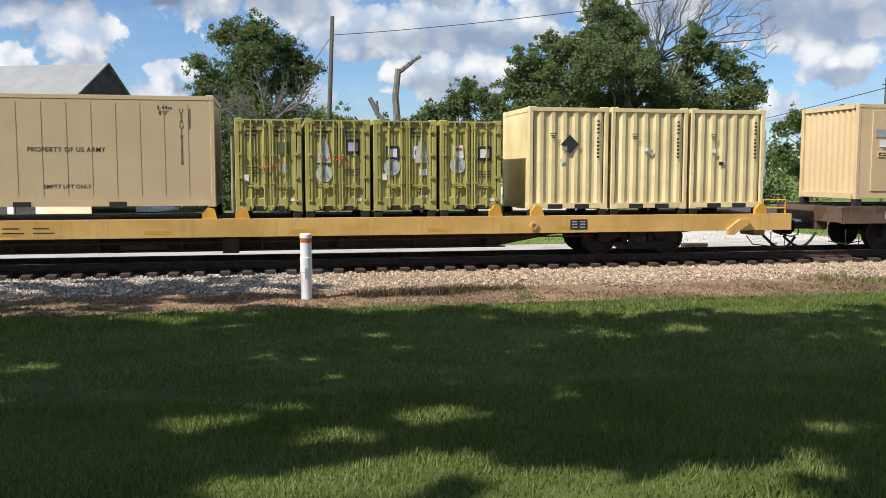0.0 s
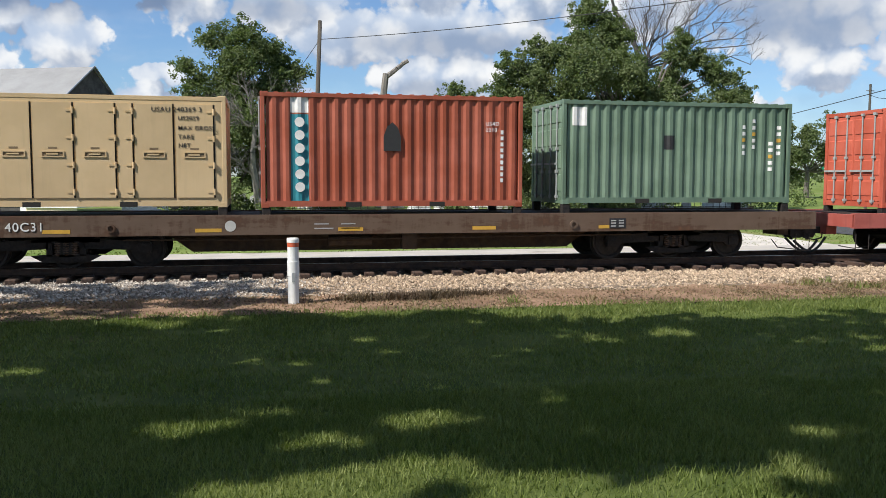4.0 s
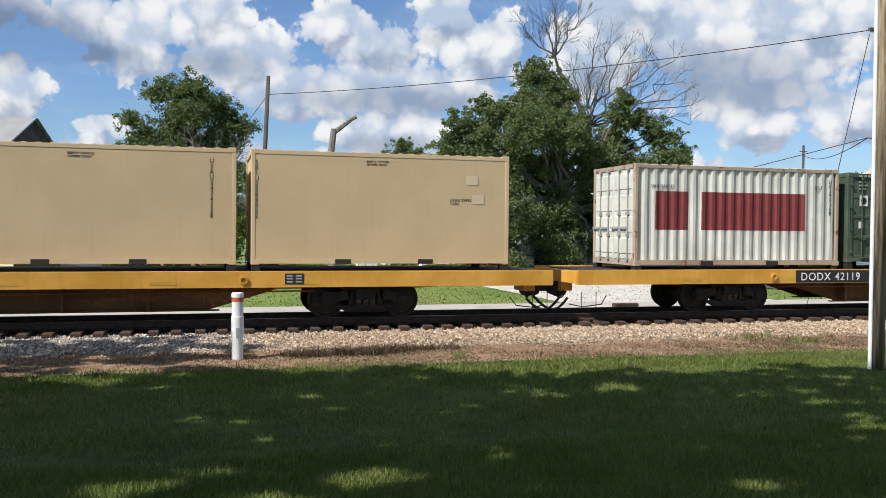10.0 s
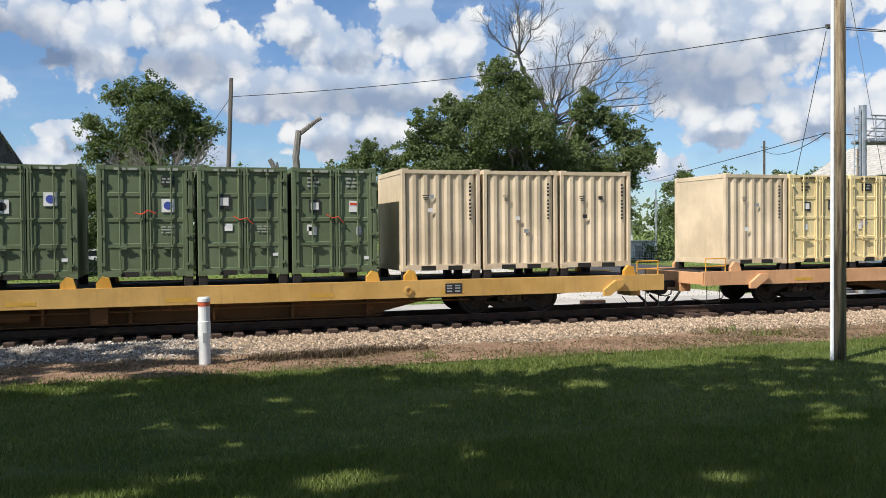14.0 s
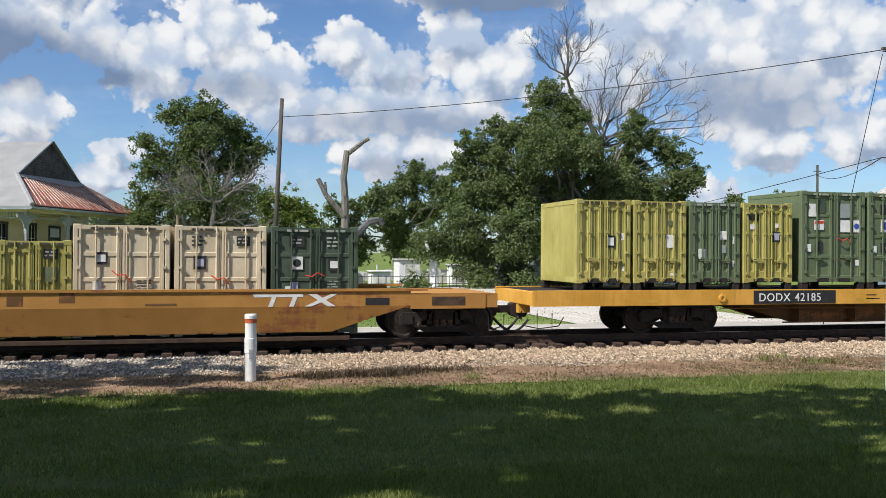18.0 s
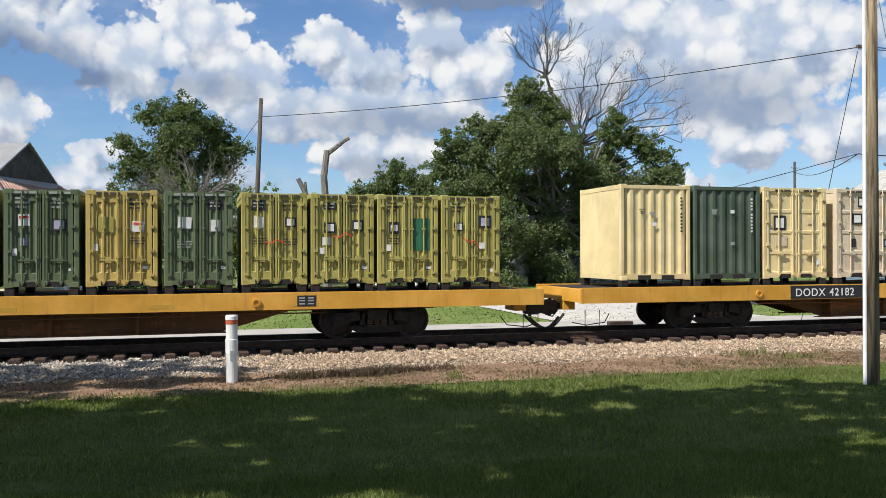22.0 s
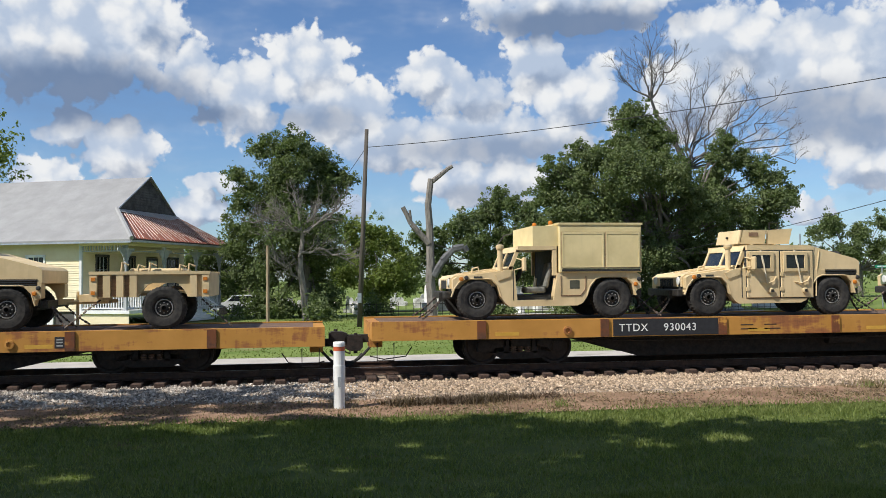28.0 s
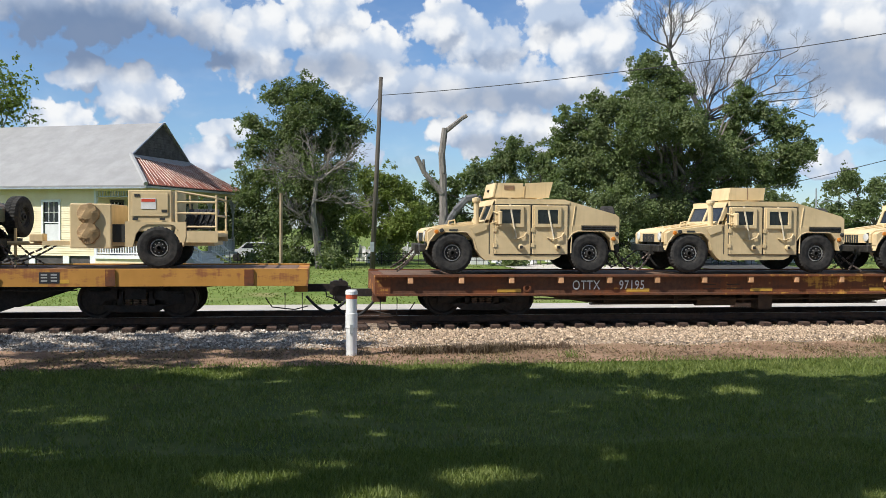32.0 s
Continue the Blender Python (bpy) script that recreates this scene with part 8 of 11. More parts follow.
def generator_trailer(label, u, z, cover):
    """A trailer with a generator set, a box body and a railed rear rack; u is the place of its axle."""
    ob = thing("generator_trailer", label, "trailer", "army vehicles on the train")
    on_train(ob, u - 3.42, z)
    bm = bmesh.new()
    box(bm, 0.9, 4.6, -0.85, 0.85, 0.52, 0.62)
    pipe(bm, [(1.0, -0.5, 0.56), (-0.35, -0.05, 0.56)], 0.05)
    pipe(bm, [(1.0, 0.5, 0.56), (-0.35, 0.05, 0.56)], 0.05)
    part("chassis", bm, TANV, ob)
    if cover:
        bm = bmesh.new()
        soft_box(bm, 1.34, 2.42, -1.0, 1.0, 0.58, 1.52, 0.06)
        bmesh.ops.subdivide_edges(bm, edges=bm.edges[:], cuts=9, use_grid_fill=True)
        for v in bm.verts:
            k = noise.noise(v.co * 3.2)
            v.co += Vector((0.03 * k, 0.05 * noise.noise(Vector((v.co.x * 8, v.co.y * 8, v.co.z * 2))), 0.03 * noise.noise(v.co * 6.0)))
        part("canvas_cover", bm, CANVAS, ob, "creased tan canvas over a generator", smooth=True)
    else:
        bm = bmesh.new()
        soft_box(bm, 1.52, 2.40, -1.0, 1.0, 0.46, 1.45, 0.02)
        g = part("generator_box", bm, TANV, ob)
        for zz in (1.22, 0.80):
            bm = bmesh.new()
            lathe(bm, [(0.22, 0.0), (0.24, -0.03), (0.22, -0.08), (0.12, -0.11)], "y", 28)
            for v in bm.verts:
                v.co += Vector((noise.noise(v.co * 9), noise.noise(v.co * 7 + Vector((3, 1, 2))), noise.noise(v.co * 8 + Vector((1, 7, 2))))) * 0.035
            part("covered_port", bm, CANVAS_DARK, g, "round port under canvas", pose(1.92, -1.0, zz))
    bm = bmesh.new()
    soft_box(bm, 2.76, 3.70, -1.02, 1.02, 0.84, 1.76, 0.02)
    slab(bm, [(2.7, 0.50), (2.7, 1.06), (4.0, 1.06), (4.0, 0.72)] + wheel_gap(3.42, 1.0, 0.56, 0.50), -1.04, -0.94)
    b = part("equipment_body", bm, TANV, ob)
    boxes("side_panel", [(2.84, 3.62, -1.04, -1.02, 1.18, 1.70)], TANV, b, r=0.008)
    p = placard(b, 3.20, 1.46, 0.32, 0.24, PAPER, "sign", "white sign with a red band", -1.045)
    placard(p, 0.0, 0.07, 0.30, 0.06, RED_MARK, "red_band", "", -0.005)
    for x, zz in ((2.92, 1.12), (3.5, 1.12), (3.54, 1.30), (2.96, 1.64)):
        placard(b, x, zz, 0.12, 0.06, INTERIOR, "latch", "", -1.045)
    boxes("hose_rack", [(2.40, 2.80, -0.9, 0.9, 0.60, 1.0)], INTERIOR, ob)
    bars = [[(3.80, -1.0, zz), (4.66, -1.0, zz - (0.14 if zz > 1.7 else 0))] for zz in (0.72, 0.95, 1.25, 1.5, 1.74)]
    for x in (3.80, 4.66):
        bars += [[(x, -1.0, 0.62), (x, -1.0, 1.76 - (0.1 if x > 4 else 0))], [(x, 1.0, 0.62), (x, 1.0, 1.72)]]
    bars += [[(4.66, -1.0, 1.60), (4.66, 1.0, 1.60)], [(4.66, -1.0, 1.2), (4.66, 1.0, 1.2)]]
    for q in bars:
        bm = bmesh.new()
        pipe(bm, q, 0.027)
        part("rack_rail", bm, TANV, ob)
    boxes("rack_floor", [(3.76, 4.70, -1.0, 1.0, 0.72, 0.80), (3.76, 4.70, -1.03, -0.98, 0.60, 0.86), (3.76, 4.70, 0.98, 1.03, 0.60, 0.86)], TANV, ob)
    rnd = random.Random(3)
    for k in range(14):
        x = 3.88 + 0.05 * k
        bm = bmesh.new()
        pipe(bm, [(x, -0.8, 0.9), (x + 0.1, -0.6, 1.2 + rnd.uniform(-0.1, 0.1)), (x + 0.04, 0.2, 1.35), (x - 0.05, 0.7, 0.95)], 0.03, 5)
        part("hose", bm, RUBBER, ob, "black hose piled in the rack")
    for s in (-1, 1):
        wheel(ob, 3.42, s * 0.90, 0.48, RIM_DARK)
    bm = bmesh.new()
    pipe(bm, [(0.1, -0.1, 0.05), (0.1, -0.1, 0.9)], 0.035)
    part("jack_leg", bm, TANV, ob)
    boxes("tool_box", [(0.55, 0.85, -0.6, -0.3, 0.60, 0.78)], TANV, ob, r=0.02)
    for s in (-1, 1):
        bm = bmesh.new()
        for k in range(9):
            p = lambda f: (0.9 - 1.3 * f, s * (0.3 + 0.7 * f), 0.52 - 0.46 * f - 0.08 * math.sin(f * math.pi))
            tube(bm, p(k / 9), p((k + 0.78) / 9), 0.024, 5)
        part("tie_down_chain", bm, CHAIN, ob)
    return ob


def build_vehicles():
    t = "desert-tan four-door army truck with sloped back"
    rimt = paint("tan_rim", (0.5, 0.36, 0.17), rust=0.1)
    humvee("tan army pickup with slatted cargo rack and no doors", 302.72, 1.36, TANV, "pickup", rim=rimt, spare=False)
    cargo_trailer("tan two-wheeled army cargo trailer", 309.2, 1.36)
    humvee("tan army truck with pale box shelter and no doors", 312.38, 1.36, TANV, "box", spare=False)
    humvee("camouflaged army truck with cream radome on the roof", 322.75, 1.34, CAMO, "slant", "dome", spare=False)
    humvee(t + " beside a camouflaged one", 330.0, 1.34, TANV, "slant", "box")
    humvee(t + " and open gun turret", 336.8, 1.34, TANV, "slant", "shield", spare=False)
    cargo_trailer("tan two-wheeled army cargo trailer", 343.38, 1.34)
    humvee("tan army truck with pale box shelter and no doors", 350.45, 1.43, TANV, "box", spare=False)
    humvee(t + " and open gun turret", 356.2, 1.43, TANV, "slant", "shield")
    humvee("tan four-door army truck, green hood, remote weapon station", 362.8, 1.43, TANV, "slant", "remote", hood_mat=GREEN)
    humvee("tan open army truck without doors or glass", 369.45, 1.43, TANV, "open4", spare=False)
    humvee(t + " and closed roof box", 379.93, 1.47, TANV, "slant", "box", spare=False)
    generator_trailer("tan generator trailer with a canvas-covered unit", 387.47, 1.47, True)
    humvee("woodland-camouflaged four-door army truck with roof box", 392.65, 1.47, CAMO, "slant", "box")
    generator_trailer("tan generator trailer with round covered ports", 400.22, 1.47, False)
    humvee(t + " and open gun turret", 406.82, 1.37, TANV, "slant", "shield")
    humvee(t + " and closed roof box", 412.62, 1.37, TANV, "slant", "box")
    humvee(t, 418.1, 1.37, TANV, "slant", "")


build_vehicles()


# ---- beyond the railway ----
BARK = stuff_material("grey_bark", (0.10, 0.085, 0.07), (0.19, 0.165, 0.14), 0.95, 3.0, 0.9, 30.0, stretch=(3, 3, 0.6))
DEAD_GREY = stuff_material("grey_dead_branches", (0.075, 0.068, 0.062), (0.15, 0.135, 0.12), 0.9, 3.0, 0.7, 30.0, stretch=(3, 3, 0.6))
DEADWOOD = stuff_material("bleached_dead_wood", (0.13, 0.115, 0.10), (0.25, 0.225, 0.195), 0.9, 3.0, 0.7, 30.0, stretch=(3, 3, 0.6))
LEAF_DARK = leaf_material("dark_leaves", (0.092, 0.122, 0.05), (0.185, 0.215, 0.098), (1.3, 1.5, 0.6))
LEAF_MID = leaf_material("mid_leaves", (0.10, 0.13, 0.055), (0.185, 0.215, 0.10), (1.3, 1.5, 0.6))
LEAF_BRIGHT = leaf_material("bright_leaves", (0.12, 0.16, 0.035), (0.23, 0.27, 0.075), (1.3, 1.4, 0.6))
POLE_WOOD = stuff_material("weathered_pole_wood", (0.21, 0.155, 0.10), (0.37, 0.295, 0.195), 0.95, 2.2, 0.9, 35.0, stretch=(9, 9, 0.5), spec=0.1, c=(0.11, 0.08, 0.052), cut=(0.48, 0.64))
POLE_DARK = stuff_material("dark_pole_wood", (0.075, 0.065, 0.055), (0.13, 0.115, 0.095), 0.95, 2.2, 0.9, 35.0, stretch=(9, 9, 0.5), spec=0.1)
GALV = stuff_material("galvanised_steel", (0.36, 0.38, 0.40), (0.52, 0.54, 0.56), 0.45, 3.0, 0.1, metal=0.7)
SIDING_CREAM = stuff_material("cream_clapboard", (0.84, 0.71, 0.45), (0.90, 0.79, 0.54), 0.7, 1.2, 0.2, 40.0)
SIDING_BLUE = stuff_material("blue_grey_clapboard", (0.14, 0.20, 0.25), (0.19, 0.26, 0.31), 0.7, 1.2, 0.2, 40.0)
# white trim greyed, so that the porch's shade is in its colour
PORCH_TRIM_SHADED = stuff_material("shaded_porch_white", (0.36, 0.37, 0.38), (0.50, 0.51, 0.51), 0.7, 2.0, 0.2)
TRIM_WHITE = stuff_material("white_trim", (0.68, 0.68, 0.66), (0.8, 0.8, 0.78), 0.6, 2.0, 0.1)
ROOF_GREY = stuff_material("grey_metal_roof", (0.25, 0.247, 0.24), (0.31, 0.307, 0.298), 0.65, 0.8, 0.1, 20.0, metal=0.0)
ROOF_RUST = stuff_material("rusted_tin_roof", (0.15, 0.045, 0.03), (0.30, 0.10, 0.06), 0.75, 0.9, 0.2, 30.0, c=(0.40, 0.30, 0.25), cut=(0.62, 0.70), stretch=(0.30, 3.2, 0.30))
# weathered boards; on the roof's undersides the dark tone stands for shade
SHINGLE = stuff_material("weathered_boards_and_shade", (0.05, 0.045, 0.042), (0.11, 0.10, 0.095), 0.9, 2.0, 0.5)
TOMB = stuff_material("grave_stone", (0.42, 0.41, 0.38), (0.62, 0.61, 0.58), 0.8, 2.0, 0.3, c=(0.2, 0.19, 0.17), cut=(0.56, 0.7), spread=0.25)
WHITEWASH = stuff_material("whitewashed_masonry", (0.68, 0.68, 0.65), (0.82, 0.82, 0.8), 0.8, 1.5, 0.2)


def leaves(name, blobs, count, size, seed, mat, parent, thick=0.62, narrow=0.34, ragged=1.0):
    """A crown: lumps (x, y, z, radius) broken up into drooping tufts, each a fan of small leaves that faces outwards."""
    rnd = np.random.RandomState(seed)
    subs = []
    for x, y, z, r in blobs:
        for k in range(int(9 + 15 * r * r)):
            d = rnd.normal(size=3)
            d *= r * rnd.uniform(thick * 0.55, 1.05) / np.linalg.norm(d)
            subs.append((x + d[0], y + d[1], z + d[2] * 0.9, (0.17 + 0.20 * min(r, 1.4)) * rnd.uniform(0.5, 1.5)))
        # a few shoots stand out past the lump
        for k in range(int((4 + 5 * r) * ragged)):
            d = rnd.normal(size=3) + np.array([0, 0, 0.5])
            d *= (r + rnd.uniform(0.1, 0.5)) / np.linalg.norm(d)
            subs.append((x + d[0], y + d[1], z + d[2], rnd.uniform(0.14, 0.30)))
    b = np.array(subs)
    w = b[:, 3] ** 1.9
    pick = rnd.choice(len(b), count, p=w / w.sum())
    d = rnd.normal(size=(count, 3)) * 0.6
    c = b[pick, :3] + d * b[pick, 3][:, None] * np.array([1.0, 1.0, 0.7])
    c[:, 2] -= 0.3 * b[pick, 3] * (d[:, 0] ** 2 + d[:, 1] ** 2)
    s = size * rnd.uniform(0.6, 1.35, count)
    up = 0.75 * d + 0.8 * rnd.normal(size=(count, 3)) + np.array([0, 0, 0.55])
    up /= np.linalg.norm(up, axis=1)[:, None]
    side = np.cross(up, rnd.normal(size=(count, 3)))
    side /= np.linalg.norm(side, axis=1)[:, None]
    fwd = np.cross(side, up)
    k = (s * narrow)[:, None]
    ln = s[:, None]
    v = np.stack([c - fwd * ln * 0.5, c + side * k + up * k * 0.25, c + fwd * ln * 0.6 - up * k * 0.4, c - side * k + up * k * 0.25], 1)
    f = np.array([[0, 1, 2], [0, 2, 3]])[None] + 4 * np.arange(count)[:, None, None]
    ob = new(name, raw_mesh(name, v.reshape(-1, 3).tolist(), f.reshape(-1, 3).tolist(), mat))
    ob.parent = parent
    return ob


def limb(bm, a, b, r0, r1, rnd, bends=4, wob=0.12):
    """A crooked tapering branch from a to b."""
    a, b = Vector(a), Vector(b)
    L = (b - a).length
    pts = [a.lerp(b, k / bends) + (Vector((rnd.gauss(0, 1), rnd.gauss(0, 1), rnd.gauss(0, 1))) * L * wob * 0.35 if 0 < k < bends else Vector()) for k in range(bends + 1)]
    for k in range(bends):
        tube(bm, pts[k], pts[k + 1], r0 + (r1 - r0) * k / bends, 7, r0 + (r1 - r0) * (k + 1) / bends, caps=k in (0, bends - 1))
    return pts


def tree(label, base, blobs, count, size, seed, mat, trunk_r=0.35, deep=3.0, thick=0.62):
    rnd = random.Random(seed)
    ob = thing("tree", label, "tree", m=pose(0, 0, 0))
    bl = [(x, base[1] + rnd.uniform(-deep, deep) * (0.3 if r < 1.2 else 1.0), z, r) for x, z, r in blobs]
    bm = bmesh.new()
    top = max(bl, key=lambda b: b[2])
    mid = Vector((base[0], base[1], base[2] + (top[2] - base[2]) * 0.35))
    limb(bm, base, mid, trunk_r, trunk_r * 0.75, rnd, 5, 0.06)
    for x, y, z, r in bl:
        limb(bm, mid, (x, y, z), trunk_r * 0.26, 0.03, rnd, 4, 0.14)
    part("trunk", bm, BARK, ob)
    leaves("crown", bl, count, size, seed, mat, ob, thick=thick)
    return ob


def twigs(bm, p, d, length, r, level, rnd, spread=0.55):
    """Bare branching, drawn out level by level."""
    q = p + d * length
    tube(bm, p, q, r, 5 if level > 1 else 4, r * 0.62, caps=False)
    if level == 0:
        return
    for k in range(rnd.choice((2, 3, 3))):
        e = (d + Vector((rnd.gauss(0, spread), rnd.gauss(0, spread), rnd.gauss(0.12, spread * 0.8)))).normalized()
        twigs(bm, p.lerp(q, rnd.uniform(0.45, 1.0)), e, length * rnd.uniform(0.55, 0.85), r * 0.6, level - 1, rnd, spread)


OAK = [(-0.6, 11.4, 0.83), (-1.8, 11.1, 0.83), (-3.0, 11.1, 0.64), (0.6, 10.5, 1.02), (-0.9, 10.1, 1.36), (-2.0, 9.4, 1.06), (1.5, 9.7, 0.83),
       (2.5, 9.1, 0.53), (-4.6, 9.3, 0.64), (-3.9, 8.7, 0.75), (-4.3, 7.5, 0.75), (0.8, 8.4, 1.36), (-1.2, 8.0, 1.66), (-2.8, 7.8, 1.06),
       (1.6, 7.9, 0.64), (-4.0, 5.7, 1.21), (-4.8, 4.7, 0.75), (-1.4, 5.7, 1.73), (0.8, 5.9, 1.36), (-2.9, 3.5, 1.73), (-0.3, 3.2, 1.88),
       (-4.3, 2.8, 0.98), (1.4, 4.0, 1.06), (-2.1, 0.9, 1.36), (0.8, 1.0, 1.36)]
BUSHY = [(3.0, 6.2, 1.03), (4.8, 5.9, 1.12), (6.0, 5.2, 1.03), (3.9, 4.2, 1.54), (6.3, 3.3, 1.29), (2.6, 2.9, 1.2), (5.2, 2.1, 1.54),
       (7.1, 4.0, 0.77), (7.5, 2.1, 0.77)]
BIG = [(23.6, 14.7, 0.77), (22.7, 13.8, 0.93), (24.6, 13.6, 1.01), (22.3, 12.2, 1.01), (24.2, 12.1, 1.39), (25.5, 12.5, 0.7), (19.1, 11.6, 0.62),
       (20.2, 11.0, 1.01), (21.6, 11.2, 0.77), (17.6, 9.9, 0.85), (16.6, 10.2, 0.43), (19.0, 9.4, 1.47), (21.7, 9.6, 1.7), (24.4, 9.9, 1.74),
       (16.8, 8.3, 1.16), (18.4, 6.9, 2.01), (21.5, 7.0, 2.32), (24.9, 7.0, 2.4), (27.9, 7.3, 2.01), (26.6, 9.1, 1.01), (30.5, 12.5, 0.58),
       (30.0, 11.3, 0.93), (31.4, 11.1, 0.85), (32.8, 10.2, 1.01), (30.4, 9.5, 1.62), (34.1, 9.7, 0.77), (35.2, 8.5, 0.77), (33.5, 8.1, 1.31),
       (31.3, 7.1, 1.78), (33.5, 6.3, 0.85), (16.6, 4.7, 1.62), (20.1, 4.0, 2.24), (24.3, 3.8, 2.32), (28.6, 4.3, 2.17), (14.8, 3.2, 1.4), (17.6, 2.0, 1.6), (21.0, 1.4, 1.5), (24.6, 1.3, 1.4), (31.4, 4.2, 1.5), (28.2, 1.6, 1.3)]
MID = [(19.2, 10.5, 1.1), (18.2, 9.3, 1.55), (20.8, 9.5, 1.33), (16.8, 8.4, 1.1), (14.8, 7.7, 1.33), (13.3, 7.1, 0.94), (15.7, 6.0, 1.77),
       (19.7, 6.5, 1.99), (22.0, 7.9, 1.88), (10.9, 6.5, 1.1), (12.3, 5.3, 1.33), (10.0, 4.1, 1.44), (16.8, 4.0, 1.88), (13.4, 3.1, 1.66)]
RIGHT = [(59.2, 8.7, 1.14), (61.4, 8.4, 1.26), (58.1, 7.3, 1.02), (62.9, 7.4, 1.14), (66.3, 8.8, 1.08), (68.9, 8.2, 1.32), (71.6, 8.2, 1.2),
       (72.9, 6.5, 1.43), (68.1, 6.1, 1.61), (64.7, 5.8, 1.55), (61.3, 5.2, 1.55), (71.1, 4.1, 1.67), (66.5, 3.5, 1.67), (58.4, 4.5, 1.32),
       (62.0, 2.6, 1.32), (69.6, 1.9, 1.32), (75.9, 7.8, 1.43), (79.1, 8.4, 1.67), (78.2, 5.1, 1.91)]
PORCH_TREE = [(-7.9, 4.6, 1.2), (-6.8, 2.8, 1.3), (-8.6, 2.6, 1.3), (-5.8, 4.8, 1.0), (-9.1, 3.9, 1.0), (-6.2, 1.3, 1.1), (-7.9, 1.1, 1.1)]
LEFT = [(-21.4, 12.6, 1.5), (-20.7, 10.9, 1.3), (-21.6, 10.5, 1.7), (-19.8, 9.8, 0.8), (-22.4, 11.8, 1.7), (-23.5, 9.0, 2.0)]


def build_trees():
    tree("tall dark-leaved oak beside the house", (-0.2, 58.0, 0.0), OAK, 98000, 0.155, 21, LEAF_DARK, 0.38, 1.6)
    tree("bright green bushy tree by the cemetery", (5.2, 66.0, 0.0), BUSHY, 26000, 0.18, 22, LEAF_BRIGHT, 0.2, 1.6)
    tree("huge spreading dark green pecan tree", (25.2, 59.5, 0.0), BIG, 215000, 0.175, 23, LEAF_DARK, 0.6, 2.6)
    tree("distant rounded green tree behind the graves", (17.0, 85.0, 0.0), MID, 44000, 0.24, 24, LEAF_MID, 0.35, 2.4)
    tree("distant spreading green tree by the street", (63.0, 92.0, 0.0), RIGHT, 42000, 0.26, 25, LEAF_MID, 0.35, 3.0)
    tree("dark leafy tree behind the cottage porch", (-4.5, 70.0, 0.0), PORCH_TREE, 16000, 0.2, 27, LEAF_DARK, 0.25, 1.2)
    tree("thin-leaved tree behind the house", (-22.5, 63.0, 0.0), LEFT, 2600, 0.24, 26, LEAF_BRIGHT, 0.16, 1.2, thick=0.2)
    # bare grey tree in front of the oak
    rnd = random.Random(8)
    ob = thing("bare_tree", "nearly bare grey-branched tree before the oak", "tree")
    bm = bmesh.new()
    limb(bm, (-0.15, 54, -0.1), (-0.5, 54, 3.0), 0.26, 0.19, rnd, 4, 0.05)
    limb(bm, (-0.5, 54, 2.95), (-0.38, 54, 5.4), 0.18, 0.12, rnd, 3, 0.06)
    low = [((-0.5, 54, 2.4), (-1.5, 53.8, 3.3)), ((-1.5, 53.8, 3.3), (-2.7, 53.5, 5.8)), ((-0.5, 54, 3.9), (0.62, 53.8, 4.35)), ((0.62, 53.8, 4.35), (2.6, 53.5, 3.75))]
    high = [((-0.38, 54, 5.35), q) for q in ((-2.7, 53.6, 6.3), (-1.7, 54.2, 6.5), (-0.7, 54, 7.2), (0.45, 54.3, 7.0), (2.0, 53.7, 7.0), (1.3, 53.4, 6.3), (-3.3, 53.6, 5.9))]
    for a, q in low + high:
        pts = limb(bm, a, q, 0.085, 0.04, rnd, 5, 0.14)
        d = (Vector(q) - Vector(a)).normalized()
        for p in pts[1:]:
            for j in (0, 1):
                twigs(bm, Vector(p), (d + Vector((rnd.gauss(0, .6), rnd.gauss(0, .6), rnd.gauss(0.2, .5)))).normalized(), rnd.uniform(0.5, 0.9), 0.022, 3, rnd)
    part("trunk", bm, DEADWOOD, ob)
    leaves("foliage", [(-2.2, 53.6, 5.0, 1.2), (1.2, 54.2, 5.6, 1.2), (-0.6, 54, 6.0, 1.0), (-2.9, 53, 3.3, 0.9)], 1500, 0.15, 31, LEAF_MID, ob, thick=0.1)
    # dead tree behind the pecan
    ob = thing("dead_tree", "tall dead tree with bare grey branches", "tree")
    bm = bmesh.new()
    fork = Vector((29.3, 64, 10.9))
    limb(bm, (28.6, 64, -0.1), fork, 0.45, 0.30, rnd, 5, 0.03)
    part("trunk", bm, DEAD_GREY, ob)
    bm = bmesh.new()
    crook = Vector((26.4, 64, 16.3))
    limb(bm, fork, crook, 0.19, 0.10, rnd, 4, 0.08)
    part("limb", bm, DEAD_GREY, ob)
    tips = [(crook, (24.2, 17.7)), (crook, (25.3, 19.0)), (crook, (26.2, 20.1)), (crook, (27.3, 18.6)), (crook, (28.4, 19.1))]
    tips += [(fork, q) for q in ((29.5, 17.0), (30.8, 17.0), (32.4, 17.3), (33.3, 15.8), (34.9, 16.6), (36.6, 16.4), (35.9, 14.4), (37.8, 14.0), (38.9, 13.1), (38.1, 11.3), (30.8, 14.0), (28.0, 15.0), (29.0, 14.0))]
    for a, q in tips:
        q = Vector((q[0], 64 + rnd.uniform(-1.2, 1.2), q[1]))
        bm = bmesh.new()
        pts = limb(bm, a, q, 0.085, 0.028, rnd, 7, 0.10)
        d = (q - a).normalized()
        for p in pts[2:]:
            for j in (0, 1):
                twigs(bm, Vector(p), (d * 0.8 + Vector((rnd.gauss(0, .5), rnd.gauss(0, .3), rnd.gauss(0.45, .35)))).normalized(), rnd.uniform(0.7, 1.25), 0.019, 3, rnd, 0.40)
        part("limb", bm, DEAD_GREY, ob)
